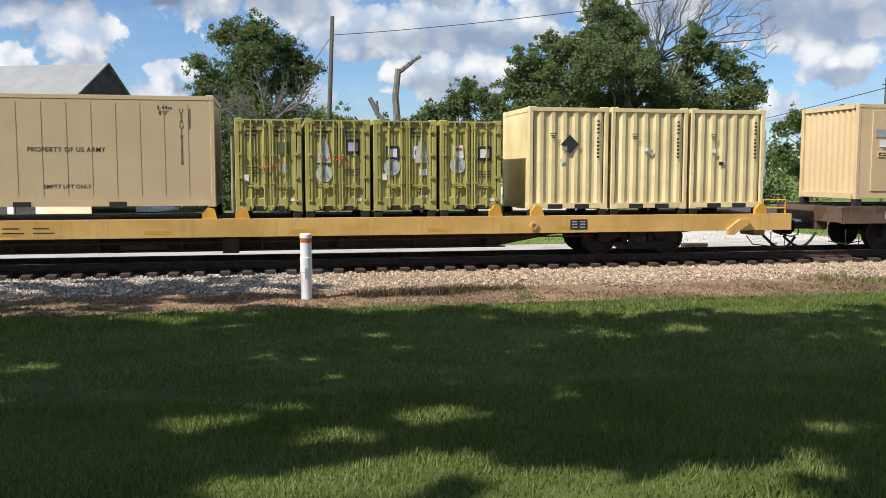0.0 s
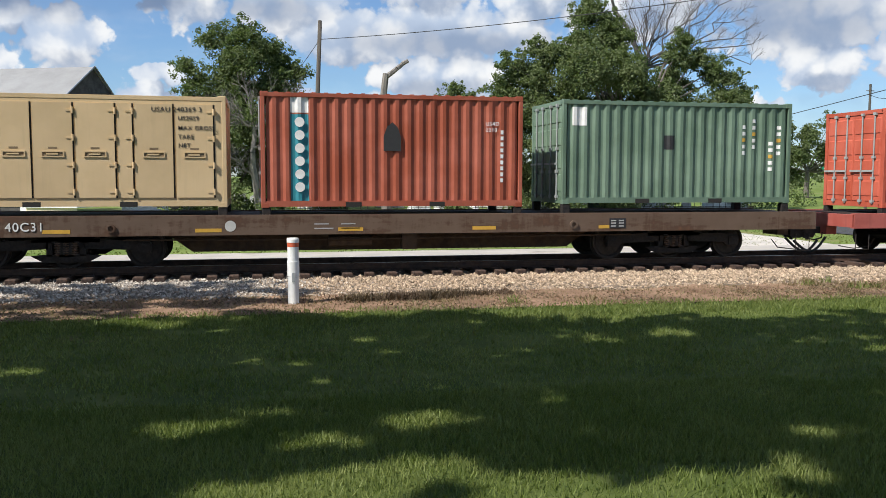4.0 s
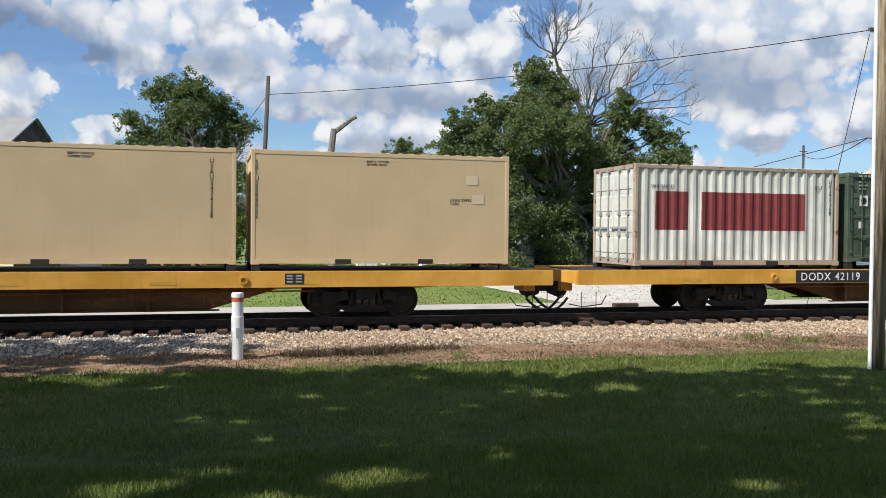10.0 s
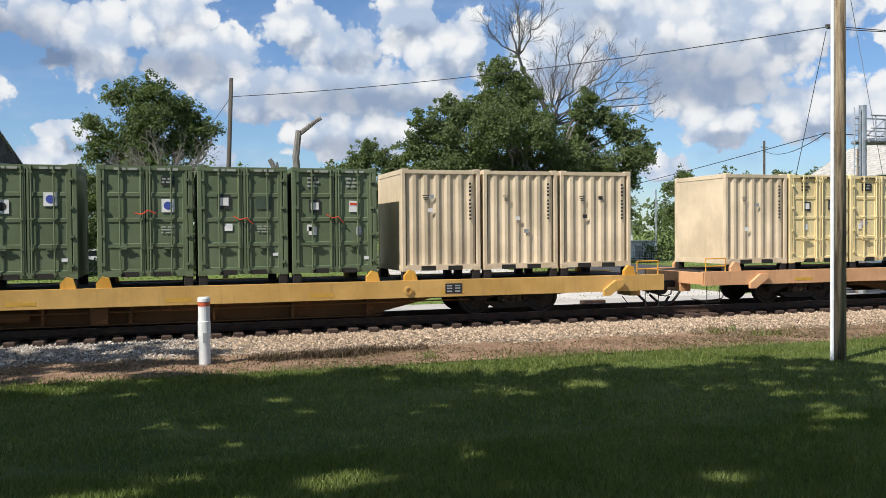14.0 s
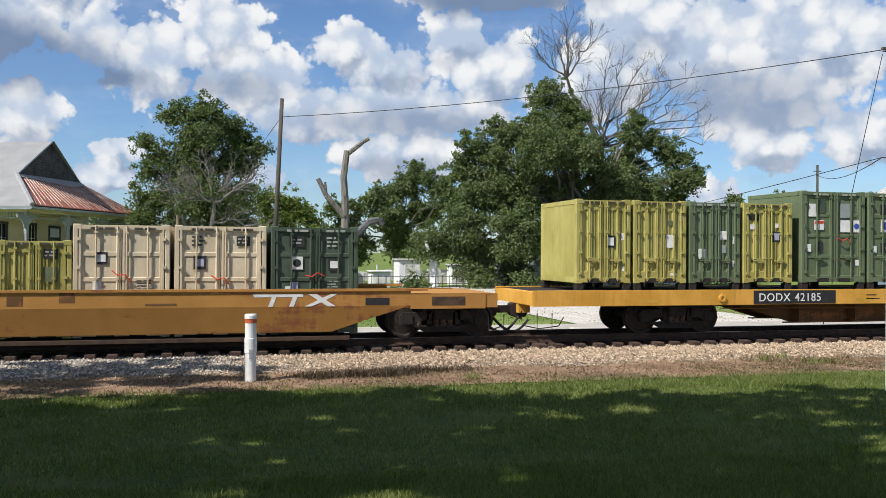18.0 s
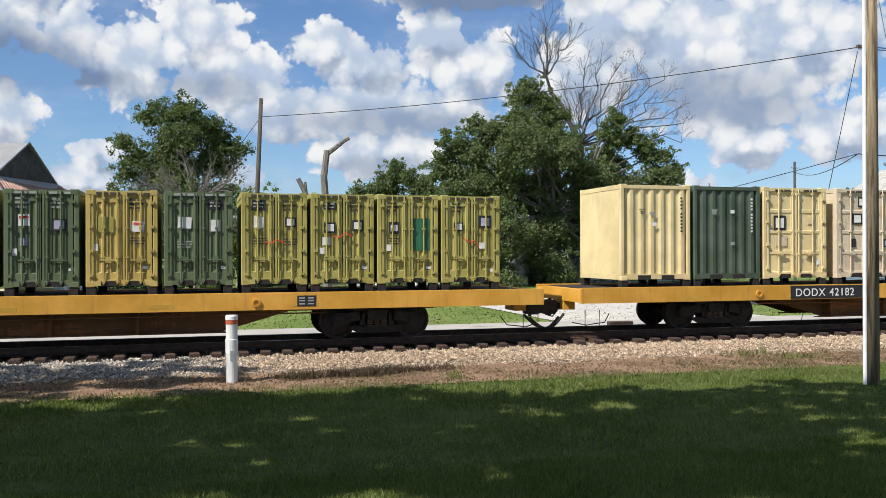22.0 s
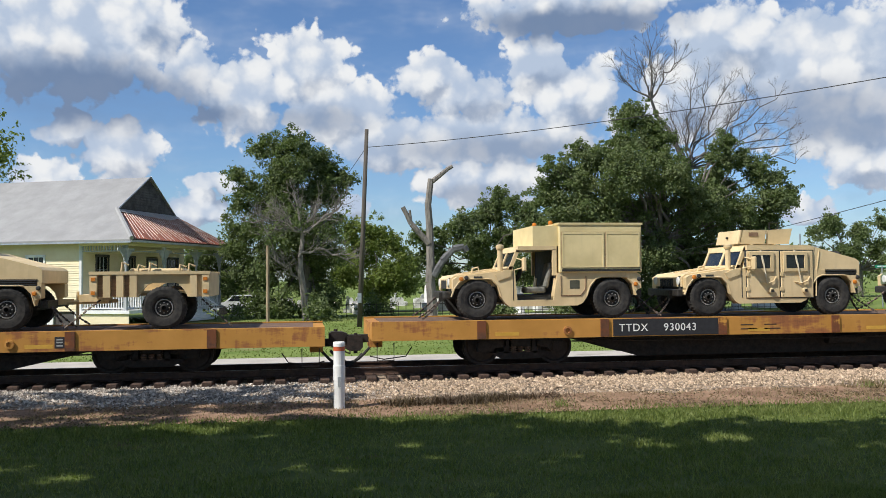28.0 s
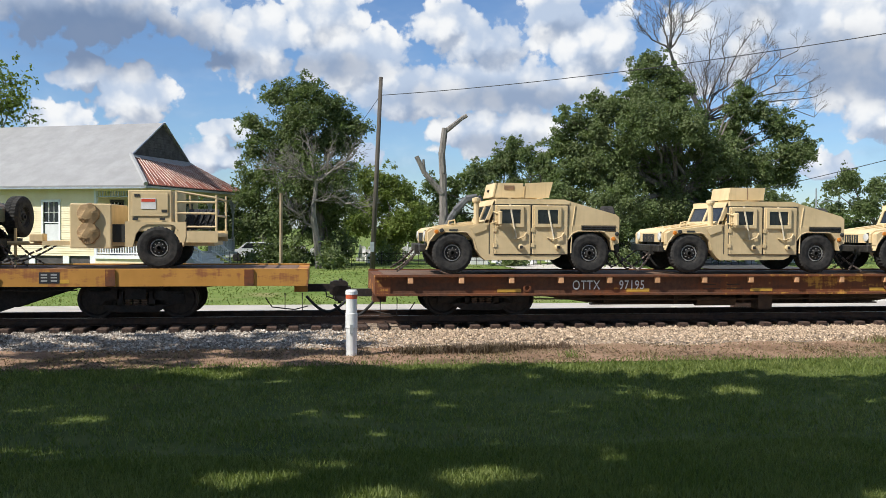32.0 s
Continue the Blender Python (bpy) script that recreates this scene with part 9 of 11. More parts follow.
    # lopped trunk with two stubs
    ob = thing("lopped_tree", "lopped grey dead trunk with sawn stubs", "tree")
    bm = bmesh.new()
    limb(bm, (7.92, 56, 0), (7.84, 56, 3.3), 0.36, 0.30, rnd, 3, 0.03)
    limb(bm, (7.84, 56, 3.2), (7.70, 56, 7.4), 0.28, 0.22, rnd, 3, 0.03)
    limb(bm, (7.70, 56, 7.3), (7.9, 56, 8.95), 0.22, 0.2, rnd, 2, 0.03)
    limb(bm, (7.86, 56, 8.7), (9.35, 56, 9.8), 0.17, 0.13, rnd, 4, 0.06)
    limb(bm, (7.75, 56, 4.7), (6.6, 56, 6.0), 0.22, 0.18, rnd, 3, 0.06)
    limb(bm, (6.6, 56, 6.0), (6.05, 56, 7.1), 0.17, 0.15, rnd, 2, 0.05)
    limb(bm, (6.6, 56, 6.0), (6.5, 56, 6.9), 0.1, 0.08, rnd, 2, 0.05)
    part("trunk", bm, DEADWOOD, ob)
    bm = bmesh.new()
    pts = [(8.0, 55.9, 2.6), (8.6, 55.8, 3.6), (9.3, 55.8, 4.35), (10.0, 55.8, 4.5), (10.2, 55.8, 4.2)]
    for a, b in zip(pts, pts[1:]):
        tube(bm, a, b, 0.26, 7, 0.22)
    part("split_limb", bm, stuff_material("charred_wood", (0.06, 0.06, 0.06), (0.14, 0.14, 0.14), 0.9), ob, "dark drooping split limb")
    # white sawn trunk in the cemetery
    ob = thing("bleached_stump", "bleached white forked stump among graves", "stump")
    bm = bmesh.new()
    limb(bm, (14.8, 60, 0), (14.7, 60, 1.4), 0.32, 0.26, rnd, 2, 0.03)
    limb(bm, (14.6, 60, 1.3), (14.1, 60, 3.3), 0.2, 0.1, rnd, 3, 0.05)
    limb(bm, (14.8, 60, 1.3), (15.0, 60, 3.3), 0.2, 0.1, rnd, 3, 0.05)
    part("trunk", bm, WHITEWASH, ob)
    # palm by the street
    ob = thing("palm_tree", "small fan palm by the street", "tree")
    px, py = 62.0, 74.0
    bm = bmesh.new()
    limb(bm, (px, py, -0.06), (px + 0.1, py, 3.4), 0.2, 0.16, rnd, 4, 0.02)
    part("trunk", bm, BARK, ob)
    for k in range(26):
        a, e = rnd.uniform(0, math.tau), rnd.uniform(-0.5, 1.3)
        bm = bmesh.new()
        d = Vector((math.cos(a) * math.cos(e), math.sin(a) * math.cos(e), math.sin(e)))
        side = d.cross(Vector((0, 0, 1))).normalized()
        tip = Vector((px + 0.1, py, 3.5)) + d * 1.1
        for j in range(-5, 6):
            q = tip + (d * math.cos(j * 0.2) + side * math.sin(j * 0.2)) * 0.9 - Vector((0, 0, 0.12 * abs(j) * 0.5 + 0.1))
            v = [bm.verts.new(p) for p in (tip - side * 0.02, tip + side * 0.02, q)]
            bm.faces.new(v)
        tube(bm, (px + 0.1, py, 3.4), tip, 0.02, 4)
        part("frond", bm, LEAF_BRIGHT, ob)
    # far woods and bushes
    blobs = []
    rn = random.Random(77)
    for k in range(150):
        x = rn.uniform(-130, 240)
        y = rn.uniform(125, 170)
        h = rn.uniform(3.0, 7.5) * (1.1 if x > 60 else 0.8)
        blobs.append((x, y, h * 0.55, h * 0.55))
    ob = thing("far_woods", "distant line of green woods", "woods", kind="stuff")
    leaves("foliage", blobs, 26000, 0.9, 41, LEAF_MID, ob, thick=0.5)
    for bx, by, r in ((17.4, 57, 1.0), (12.6, 56.5, 0.6), (0.6, 53, 0.8), (4.6, 60, 0.9), (20.0, 55, 0.8), (38, 62, 1.4), (44, 66, 1.6), (-3.6, 57, 1.3), (49, 80, 2.0), (36, 80, 2.2)):
        b = thing("bush", "low rounded green bush", "bush", "bushes")
        leaves("foliage", [(bx, by, r * 0.6, r), (bx + r * 0.7, by, r * 0.5, r * 0.7), (bx - r * 0.6, by + 0.3, r * 0.45, r * 0.7)], 700, 0.2, int(bx * 10) % 997, LEAF_MID, b, thick=0.3)


def build_house():
    """Cream clapboard cottage with a Dutch-gable tin roof and a porch at its end. Local x runs along the ridge to the porch end."""
    h = thing("cottage", "cream clapboard cottage with grey tin roof and porch", "house")
    h.matrix_basis = pose(-9.96, 50.03, 0.0, 0, 0, -22.4)
    W, EZ, RZ = 11.78, 4.75, 8.91           # depth, eave and ridge heights; x = 0 at the porch eave
    PORCH = 2.9
    # walls as boards
    def wall(name, x0, x1, y, holes, face):
        bm = bmesh.new()
        z = 0.75
        while z < EZ:
            zz = min(z + 0.135, EZ)
            cuts = [(x0, x1)]
            for a, b, c, d in holes:
                if c < zz and d > z:
                    nxt = []
                    for p, q in cuts:
                        if a > p:
                            nxt.append((p, min(a, q)))
                        if b < q:
                            nxt.append((max(b, p), q))
                    cuts = [(p, q) for p, q in nxt if q - p > 0.01]
            for p, q in cuts:
                if face == "y":
                    v = [bm.verts.new(c) for c in ((p, y - 0.035, z), (q, y - 0.035, z), (q, y - 0.008, zz), (p, y - 0.008, zz), (p, y + 0.12, z), (q, y + 0.12, z), (q, y + 0.12, zz), (p, y + 0.12, zz))]
                else:
                    v = [bm.verts.new(c) for c in ((y + 0.035, p, z), (y + 0.035, q, z), (y + 0.008, q, zz), (y + 0.008, p, zz), (y - 0.12, p, z), (y - 0.12, q, z), (y - 0.12, q, zz), (y - 0.12, p, zz))]
                for fc in ((0, 1, 2, 3), (4, 7, 6, 5), (0, 4, 5, 1), (3, 2, 6, 7), (0, 3, 7, 4), (1, 5, 6, 2)):
                    bm.faces.new([v[i] for i in fc])
            z += 0.135
        return part(name, bm, SIDING_CREAM, h)
    wx = -PORCH - 0.3
    wall("side_wall", -16.0, wx, 0.55, [(-6.7, -5.65, 1.47, 3.84), (-13.0, -11.95, 1.47, 3.84)], "y")
    ends = [(1.9, 2.95, 0.85, 3.87), (4.75, 5.65, 0.8, 3.87), (7.0, 8.35, 0.8, 3.9), (9.5, 10.7, 0.85, 3.87)]
    wall("end_wall", 0.55, W - 0.2, wx, ends, "x")
    boxes("back_wall", [(-16.0, wx - 0.13, W - 0.4, W - 0.2, 0.75, EZ)], SIDING_CREAM, h)
    boxes("far_wall", [(-16.1, -15.9, 0.55, W - 0.4, 0.75, EZ)], SIDING_CREAM, h)
    boxes("skirting", [(-16.0, wx, 0.62, 0.7, 0.0, 0.78)], SHINGLE, h)
    for x in (-15.5, -13, -10, -7.5, -5.2, -3.4):
        boxes("pier", [(x - 0.2, x + 0.2, 0.52, 0.9, 0.0, 0.76)], WHITEWASH, h)
    boxes("corner_board", [(wx - 0.12, wx + 0.045, 0.50, 0.66, 0.75, EZ)], TRIM_WHITE, h)

    def window(a, b, c, d, side):
        """A sash window with white frame and dark panes."""
        if side == "y":
            m = pose((a + b) / 2, 0.55, 0)
        else:
            m = pose(wx, (a + b) / 2, 0, 0, 0, 90)
        w = b - a
        fr = bmesh.new()
        for r in ((-w / 2 - 0.11, -w / 2, c - 0.05, d + 0.12), (w / 2, w / 2 + 0.11, c - 0.05, d + 0.12), (-w / 2 - 0.14, w / 2 + 0.14, d, d + 0.14), (-w / 2 - 0.14, w / 2 + 0.14, c - 0.09, c)):
            box(fr, r[0], r[1], -0.075, 0.02, r[2], r[3])
        win = part("window", fr, TRIM_WHITE if side == "y" else SHINGLE, h, m=m)
        mid = (c + d) / 2
        fr = bmesh.new()
        for x in (-w / 6, w / 6):
            box(fr, x - 0.014, x + 0.014, -0.015, 0.02, mid, d)
        box(fr, -w / 2, w / 2, -0.015, 0.02, (mid + d) / 2 - 0.014, (mid + d) / 2 + 0.014)
        box(fr, -w / 2, w / 2, -0.03, 0.03, mid - 0.03, mid + 0.03)
        part("sash", fr, TRIM_WHITE, win)
        boxes("pane", [(-w / 2, w / 2, 0.025, 0.035, c, d)], GLASS_DARK, win, "dark old glass")
        if side == "y":
            boxes("blind", [(-w / 2 + 0.05, w / 2 - 0.05, 0.018, 0.023, c + 0.12, mid - 0.1)], TRIM_WHITE, win)
    window(-6.7, -5.65, 1.47, 3.84, "y")
    window(-13.0, -11.95, 1.47, 3.84, "y")
    for a, b, c, d in (ends[0], ends[1], ends[3]):
        window(a, b, c, d, "x")
    boxes("front_door", [(wx - 0.04, wx + 0.02, 7.0, 8.35, 0.8, 3.9)], SHINGLE, h, "dark panelled door")
    boxes("screen_door", [(wx + 0.03, wx + 0.06, 7.35, 8.0, 0.85, 3.0)], SIDING_CREAM, h, "pale inner screen door")
    boxes("door_glass", [(wx + 0.061, wx + 0.068, 7.5, 7.85, 1.3, 2.7)], GLASS_DARK, h)
    boxes("transom", [(wx + 0.03, wx + 0.04, 7.2, 8.15, 3.2, 3.75)], TRIM_WHITE, h)
    # porch floor, posts, rails, brackets
    boxes("porch_floor", [(wx, 0.0, 0.35, W - 0.6, 0.62, 0.80)], TRIM_WHITE, h)
    boxes("porch_skirt", [(wx, -0.1, 0.45, 0.5, 0.0, 0.62)], SIDING_CREAM, h)
    boxes("porch_beam", [(wx, -0.26, 0.44, 0.64, EZ - 0.30, EZ - 0.06)], SIDING_CREAM, h)
    boxes("porch_beam", [(-0.44, -0.26, 0.65, W - 0.4, EZ - 0.30, EZ - 0.06)], SIDING_CREAM, h)
    posts = [(-0.35, 0.55), (-0.35, 4.45), (-0.35, 8.2), (-0.35, W - 0.5)]
    for x, y in posts:
        bm = bmesh.new()
        box(bm, x - 0.09, x + 0.09, y - 0.09, y + 0.09, 0.8, 1.8)
        lathe(bm, [(0.06, 1.8), (0.09, 1.95), (0.065, 2.1), (0.075, 3.2), (0.09, 3.4)], "z", 10, (x, y, 0))
        box(bm, x - 0.09, x + 0.09, y - 0.09, y + 0.09, 3.4, EZ - 0.3)
        part("porch_post", bm, PORCH_TRIM_SHADED, h)
        for sy in (-1, 1):
            bm = bmesh.new()
            # a sawn bracket: a quarter ring with a foot against the post and scallops along its edge
            out = [(0.09, 0.0), (0.80, 0.0), (0.80, -0.13), (0.70, -0.20), (0.62, -0.14), (0.52, -0.20), (0.46, -0.32), (0.36, -0.34), (0.33, -0.46), (0.22, -0.50), (0.20, -0.66), (0.09, -0.72)]
            top = EZ - 0.46
            a = [bm.verts.new((x - 0.03, y + sy * q, top + r)) for q, r in out]
            b = [bm.verts.new((x + 0.03, y + sy * q, top + r)) for q, r in out]
            bm.faces.new(a)
            bm.faces.new(b[::-1])
            for i in range(len(a)):
                bm.faces.new((a[i], b[i], b[(i + 1) % len(a)], a[(i + 1) % len(a)]))
            part("bracket", bm, PORCH_TRIM_SHADED, h, "scalloped white bracket")
    for q in ((wx, 0.55, -0.35, 0.55), (-0.35, 0.55, -0.35, W - 0.5)):
        bm = bmesh.new()
        box(bm, q[0], q[2] + 0.03, q[1] - 0.03, q[3] + 0.03, EZ - 0.64, EZ - 0.58)
        part("frieze_bar", bm, PORCH_TRIM_SHADED, h)
        run = Vector((q[2] - q[0], q[3] - q[1], 0))
        me = boxes("spindle", [(-0.028, 0.028, -0.028, 0.028, EZ - 0.60, EZ - 0.28)], PORCH_TRIM_SHADED, h, m=pose(q[0] + 0.1, q[1], 0)).data
        for k in range(1, int(run.length / 0.17)):
            f = 0.1 / run.length + k * 0.17 / run.length
            if f < 0.99 and q[0] != q[2]:
                part("spindle", me, None, h, m=pose(q[0] + run.x * f, q[1] + run.y * f, 0))

    def rail(x0, y0, x1, y1):
        d = Vector((x1 - x0, y1 - y0, 0))
        n = int(d.length / 0.165)
        bm = bmesh.new()
        for z in (0.92, 1.62):
            tube(bm, (x0, y0, z), (x1, y1, z), 0.045, 6)
        part("rail_bar", bm, TRIM_WHITE, h)
        base = bmesh.new()
        box(base, -0.025, 0.025, -0.025, 0.025, 0.92, 1.62)
        me = mesh_of("baluster", base, TRIM_WHITE)
        for i in range(1, n):
            part("baluster", me, None, h, m=pose(x0 + d.x * i / n, y0 + d.y * i / n, 0))
    rail(wx + 0.1, 0.55, -0.44, 0.55)
    rail(-0.35, 0.65, -0.35, 4.36)
    rail(-0.35, 8.3, -0.35, W - 0.6)
    bm = bmesh.new()
    for k in range(4):
        box(bm, 0.0 + 0.28 * k, 0.28 + 0.28 * k, 4.75, 7.9, 0.0, 0.62 - 0.16 * k)
    part("steps", bm, WHITEWASH, h)
    for y in (4.6, 8.05):
        bm = bmesh.new()
        tube(bm, (-0.2, y, 1.72), (1.3, y, 0.85), 0.045, 6)
        tube(bm, (-0.2, y, 0.95), (1.3, y, 0.2), 0.035, 6)
        for k in range(9):
            x = -0.1 + 0.16 * k
            box(bm, x - 0.02, x + 0.02, y - 0.02, y + 0.02, 0.9 - 0.08 * k - (x + 0.2) * 0.12, 1.68 - (x + 0.2) * 0.58)
        part("stair_rail", bm, TRIM_WHITE, h)
    # porch furniture
    boxes("porch_bench", [(-1.6, -1.1, 1.2, 3.2, 1.2, 1.26), (-1.55, -1.5, 1.25, 1.3, 0.8, 1.2), (-1.55, -1.5, 3.05, 3.1, 0.8, 1.2), (-1.2, -1.15, 1.25, 1.3, 0.8, 1.2), (-1.2, -1.15, 3.05, 3.1, 0.8, 1.2)], SHINGLE, h)
    # roof: main slopes, hip skirt at the porch end, small gable above it
    yc = (W - 0.2) / 2
    gx = -2.32
    gz = 6.62
    k = (gz - EZ) / (RZ - EZ)
    y0, y1 = -0.1, W - 0.1
    gy0, gy1 = y0 + (yc - y0) * k, y1 + (yc - y1) * k
    bm = bmesh.new()
    t = 0.09

    def plate(pts):
        a = [bm.verts.new(p) for p in pts]
        b = [bm.verts.new((p[0], p[1], p[2] - t)) for p in pts]
        bm.faces.new(a)
        bm.faces.new(b[::-1])
        for i in range(len(pts)):
            bm.faces.new((a[i], a[(i + 1) % len(pts)], b[(i + 1) % len(pts)], b[i]))
    plate([(-16.6, y0, EZ), (0.35, y0, EZ), (gx, gy0, gz), (gx + 0.16, yc, RZ), (-16.6, yc, RZ)])
    plate([(-16.6, yc, RZ), (gx + 0.16, yc, RZ), (gx, gy1, gz), (0.35, y1, EZ), (-16.6, y1, EZ)])
    part("main_roof", bm, ROOF_GREY, h)
    bm = bmesh.new()
    n = 46
    # ribbed tin on the skirt
    edge = []
    for i in range(2 * n + 1):
        f, up = i / (2 * n), 0.045 * (i % 2)
        edge.append((bm.verts.new((0.42, y0 + (y1 - y0) * f, EZ + 0.02 + up)), bm.verts.new((gx + 0.02, gy0 + (gy1 - gy0) * f, gz + 0.03 + up))))
    for p, q in zip(edge, edge[1:]):
        bm.faces.new((p[0], q[0], q[1], p[1]))
    part("porch_roof", bm, ROOF_RUST, h, "rusted ribbed tin over the porch")

    def on_skirt(f, d, lift):
        """A point of the skirt: f along the eave, d down the slope."""
        hi, lo = Vector((gx + 0.02, gy0 + (gy1 - gy0) * f, gz + 0.03)), Vector((0.42, y0 + (y1 - y0) * f, EZ + 0.02))
        return hi.lerp(lo, d) + Vector((0.25, 0, 0.9)) * lift
    seam_mat = stuff_material("pale_tin_seams", (0.36, 0.22, 0.17), (0.62, 0.52, 0.46), 0.6, 2.5, 0.1, 20.0, stretch=(1, 0.3, 1))
    for i in range(1, 29):
        f = i / 29
        bm = bmesh.new()
        tube(bm, on_skirt(f, 0.16 if i % 3 else 0.04, 0.06), on_skirt(f, 0.99 if i % 4 else 0.8, 0.06), 0.026, 4)
        part("tin_seam", bm, seam_mat, h, "pale worn seam of the tin")
    bm = bmesh.new()
    q = [on_skirt(f, d, 0.075) for f, d in ((0.0, 0.0), (0.0, 0.10), (0.35, 0.16), (0.7, 0.22), (1.0, 0.08), (1.0, 0.0))]
    bm.faces.new([bm.verts.new(v) for v in q])
    part("roof_flashing", bm, ROOF_GREY, h, "grey tin not yet rusted under the gable")
    bm = bmesh.new()
    tube(bm, on_skirt(0.0, 0.0, 0.05), on_skirt(0.0, 1.0, 0.05), 0.13, 6)
    part("hip_cap", bm, ROOF_GREY, h)
    bm = bmesh.new()
    z, last = gz, None
    while z < RZ - 0.1:
        q = (z - gz) / (RZ - gz)
        q2 = (min(z + 0.16, RZ - 0.05) - gz) / (RZ - gz)
        a0, a1 = gy0 + (yc - gy0) * q, gy1 + (yc - gy1) * q
        b0, b1 = gy0 + (yc - gy0) * q2, gy1 + (yc - gy1) * q2
        v = [bm.verts.new(p) for p in ((gx + 0.05, a0, z), (gx + 0.05, a1, z), (gx + 0.02, b1, z + 0.16), (gx + 0.02, b0, z + 0.16))]
        bm.faces.new(v)
        if last:
            bm.faces.new((last[3], last[2], v[1], v[0]))
        last = v
        z += 0.16
    part("gable_wall", bm, SHINGLE, h, "dark weathered gable boards")
    bm = bmesh.new()
    tube(bm, (gx + 0.05, gy0, gz + 0.02), (gx + 0.2, yc, RZ + 0.02), 0.05, 6)
    tube(bm, (gx + 0.05, gy1, gz + 0.02), (gx + 0.2, yc, RZ + 0.02), 0.05, 6)
    part("barge_board", bm, GALV, h)
    boxes("fascia", [(-16.6, 0.36, y0 - 0.02, y0 + 0.02, EZ - 0.19, EZ - 0.10)], GALV, h)
    boxes("fascia", [(0.37, 0.41, y0, y1, EZ - 0.15, EZ - 0.03)], PORCH_TRIM_SHADED, h)
    # undersides in dark boards, the shade below the roof put into their colour
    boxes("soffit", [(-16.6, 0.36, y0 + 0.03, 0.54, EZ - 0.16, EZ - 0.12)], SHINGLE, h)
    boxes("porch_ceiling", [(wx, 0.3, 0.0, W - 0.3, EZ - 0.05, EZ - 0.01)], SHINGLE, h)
    return h


def build_blue_house():
    """A gable-fronted house; local y runs back along the ridge, x = 0 at the near eave."""
    h = thing("blue_cottage", "blue-grey clapboard house with pale shingle roof", "house")
    h.matrix_basis = pose(46.3, 46.0, 0.0, 0, 0, -14.0)
    W, D, EZ, RZ = 9.0, 15.0, 6.11, 9.01
    bm = bmesh.new()
    z, last = -0.1, None
    while z < EZ:
        for out in (0.03, 0.0):
            zz = z if out else z + 0.15
            row = [bm.verts.new(p) for p in ((0.5 - out, D - 0.5, zz), (0.5 - out, 0.5 - out, zz), (W - 0.5 + out, 0.5 - out, zz), (W - 0.5 + out, D - 0.5, zz))]
            if last:
                for i in range(4):
                    bm.faces.new((last[i], last[(i + 1) % 4], row[(i + 1) % 4], row[i]))
            last = row
        z += 0.15
    part("wall", bm, SIDING_BLUE, h)
    bm = bmesh.new()
    slab(bm, [(0.5, EZ), (W / 2, RZ - 0.25), (W - 0.5, EZ)], 0.48, 0.6)
    part("gable", bm, SIDING_BLUE, h)
    pale = stuff_material("pale_shingle_roof", (0.36, 0.34, 0.30), (0.52, 0.49, 0.43), 0.9, 2.0, 0.4, 30.0)
    for x0, x1 in ((0.0, W / 2), (W, W / 2)):
        bm = bmesh.new()
        for k in range(14):
            a, b = k / 14, (k + 1) / 14 + 0.012
            xa, xb, za, zb = x0 + (x1 - x0) * a, x0 + (x1 - x0) * b, EZ + (RZ - EZ) * a, EZ + (RZ - EZ) * b
            v = [bm.verts.new(p) for p in ((xa, -0.4, za + 0.05), (xa, D, za + 0.05), (xb, D, zb + 0.02), (xb, -0.4, zb + 0.02), (xa, -0.4, za - 0.04), (xa, D, za - 0.04), (xb, D, zb - 0.05), (xb, -0.4, zb - 0.05))]
            for q in ((0, 1, 2, 3), (4, 7, 6, 5), (0, 4, 5, 1), (3, 2, 6, 7), (0, 3, 7, 4), (1, 5, 6, 2)):
                bm.faces.new([v[i] for i in q])
        part("roof", bm, pale, h)
        bm = bmesh.new()
        n = 22
        out = [(x0 + (x1 - x0) * k / n, EZ + (RZ - EZ) * k / n - 0.06 - (0.16 if k % 2 else 0.05)) for k in range(n + 1)]
        slab(bm, [(x0, EZ - 0.04), *out, (x1, RZ - 0.04)], -0.46, -0.41)
        part("barge_board", bm, TRIM_WHITE, h, "white sawtooth barge board")
    for x in (2.6, 4.5, 6.4):
        w = boxes("window", [(x - 0.6, x + 0.6, 0.42, 0.47, EZ - 2.2, EZ - 0.5)], TRIM_WHITE, h)
        boxes("pane", [(x - 0.47, x + 0.47, 0.41, 0.425, EZ - 2.07, EZ - 1.38)], GREY_MARK, w)
        boxes("pane", [(x - 0.47, x + 0.47, 0.41, 0.425, EZ - 1.32, EZ - 0.63)], GREY_MARK, w)


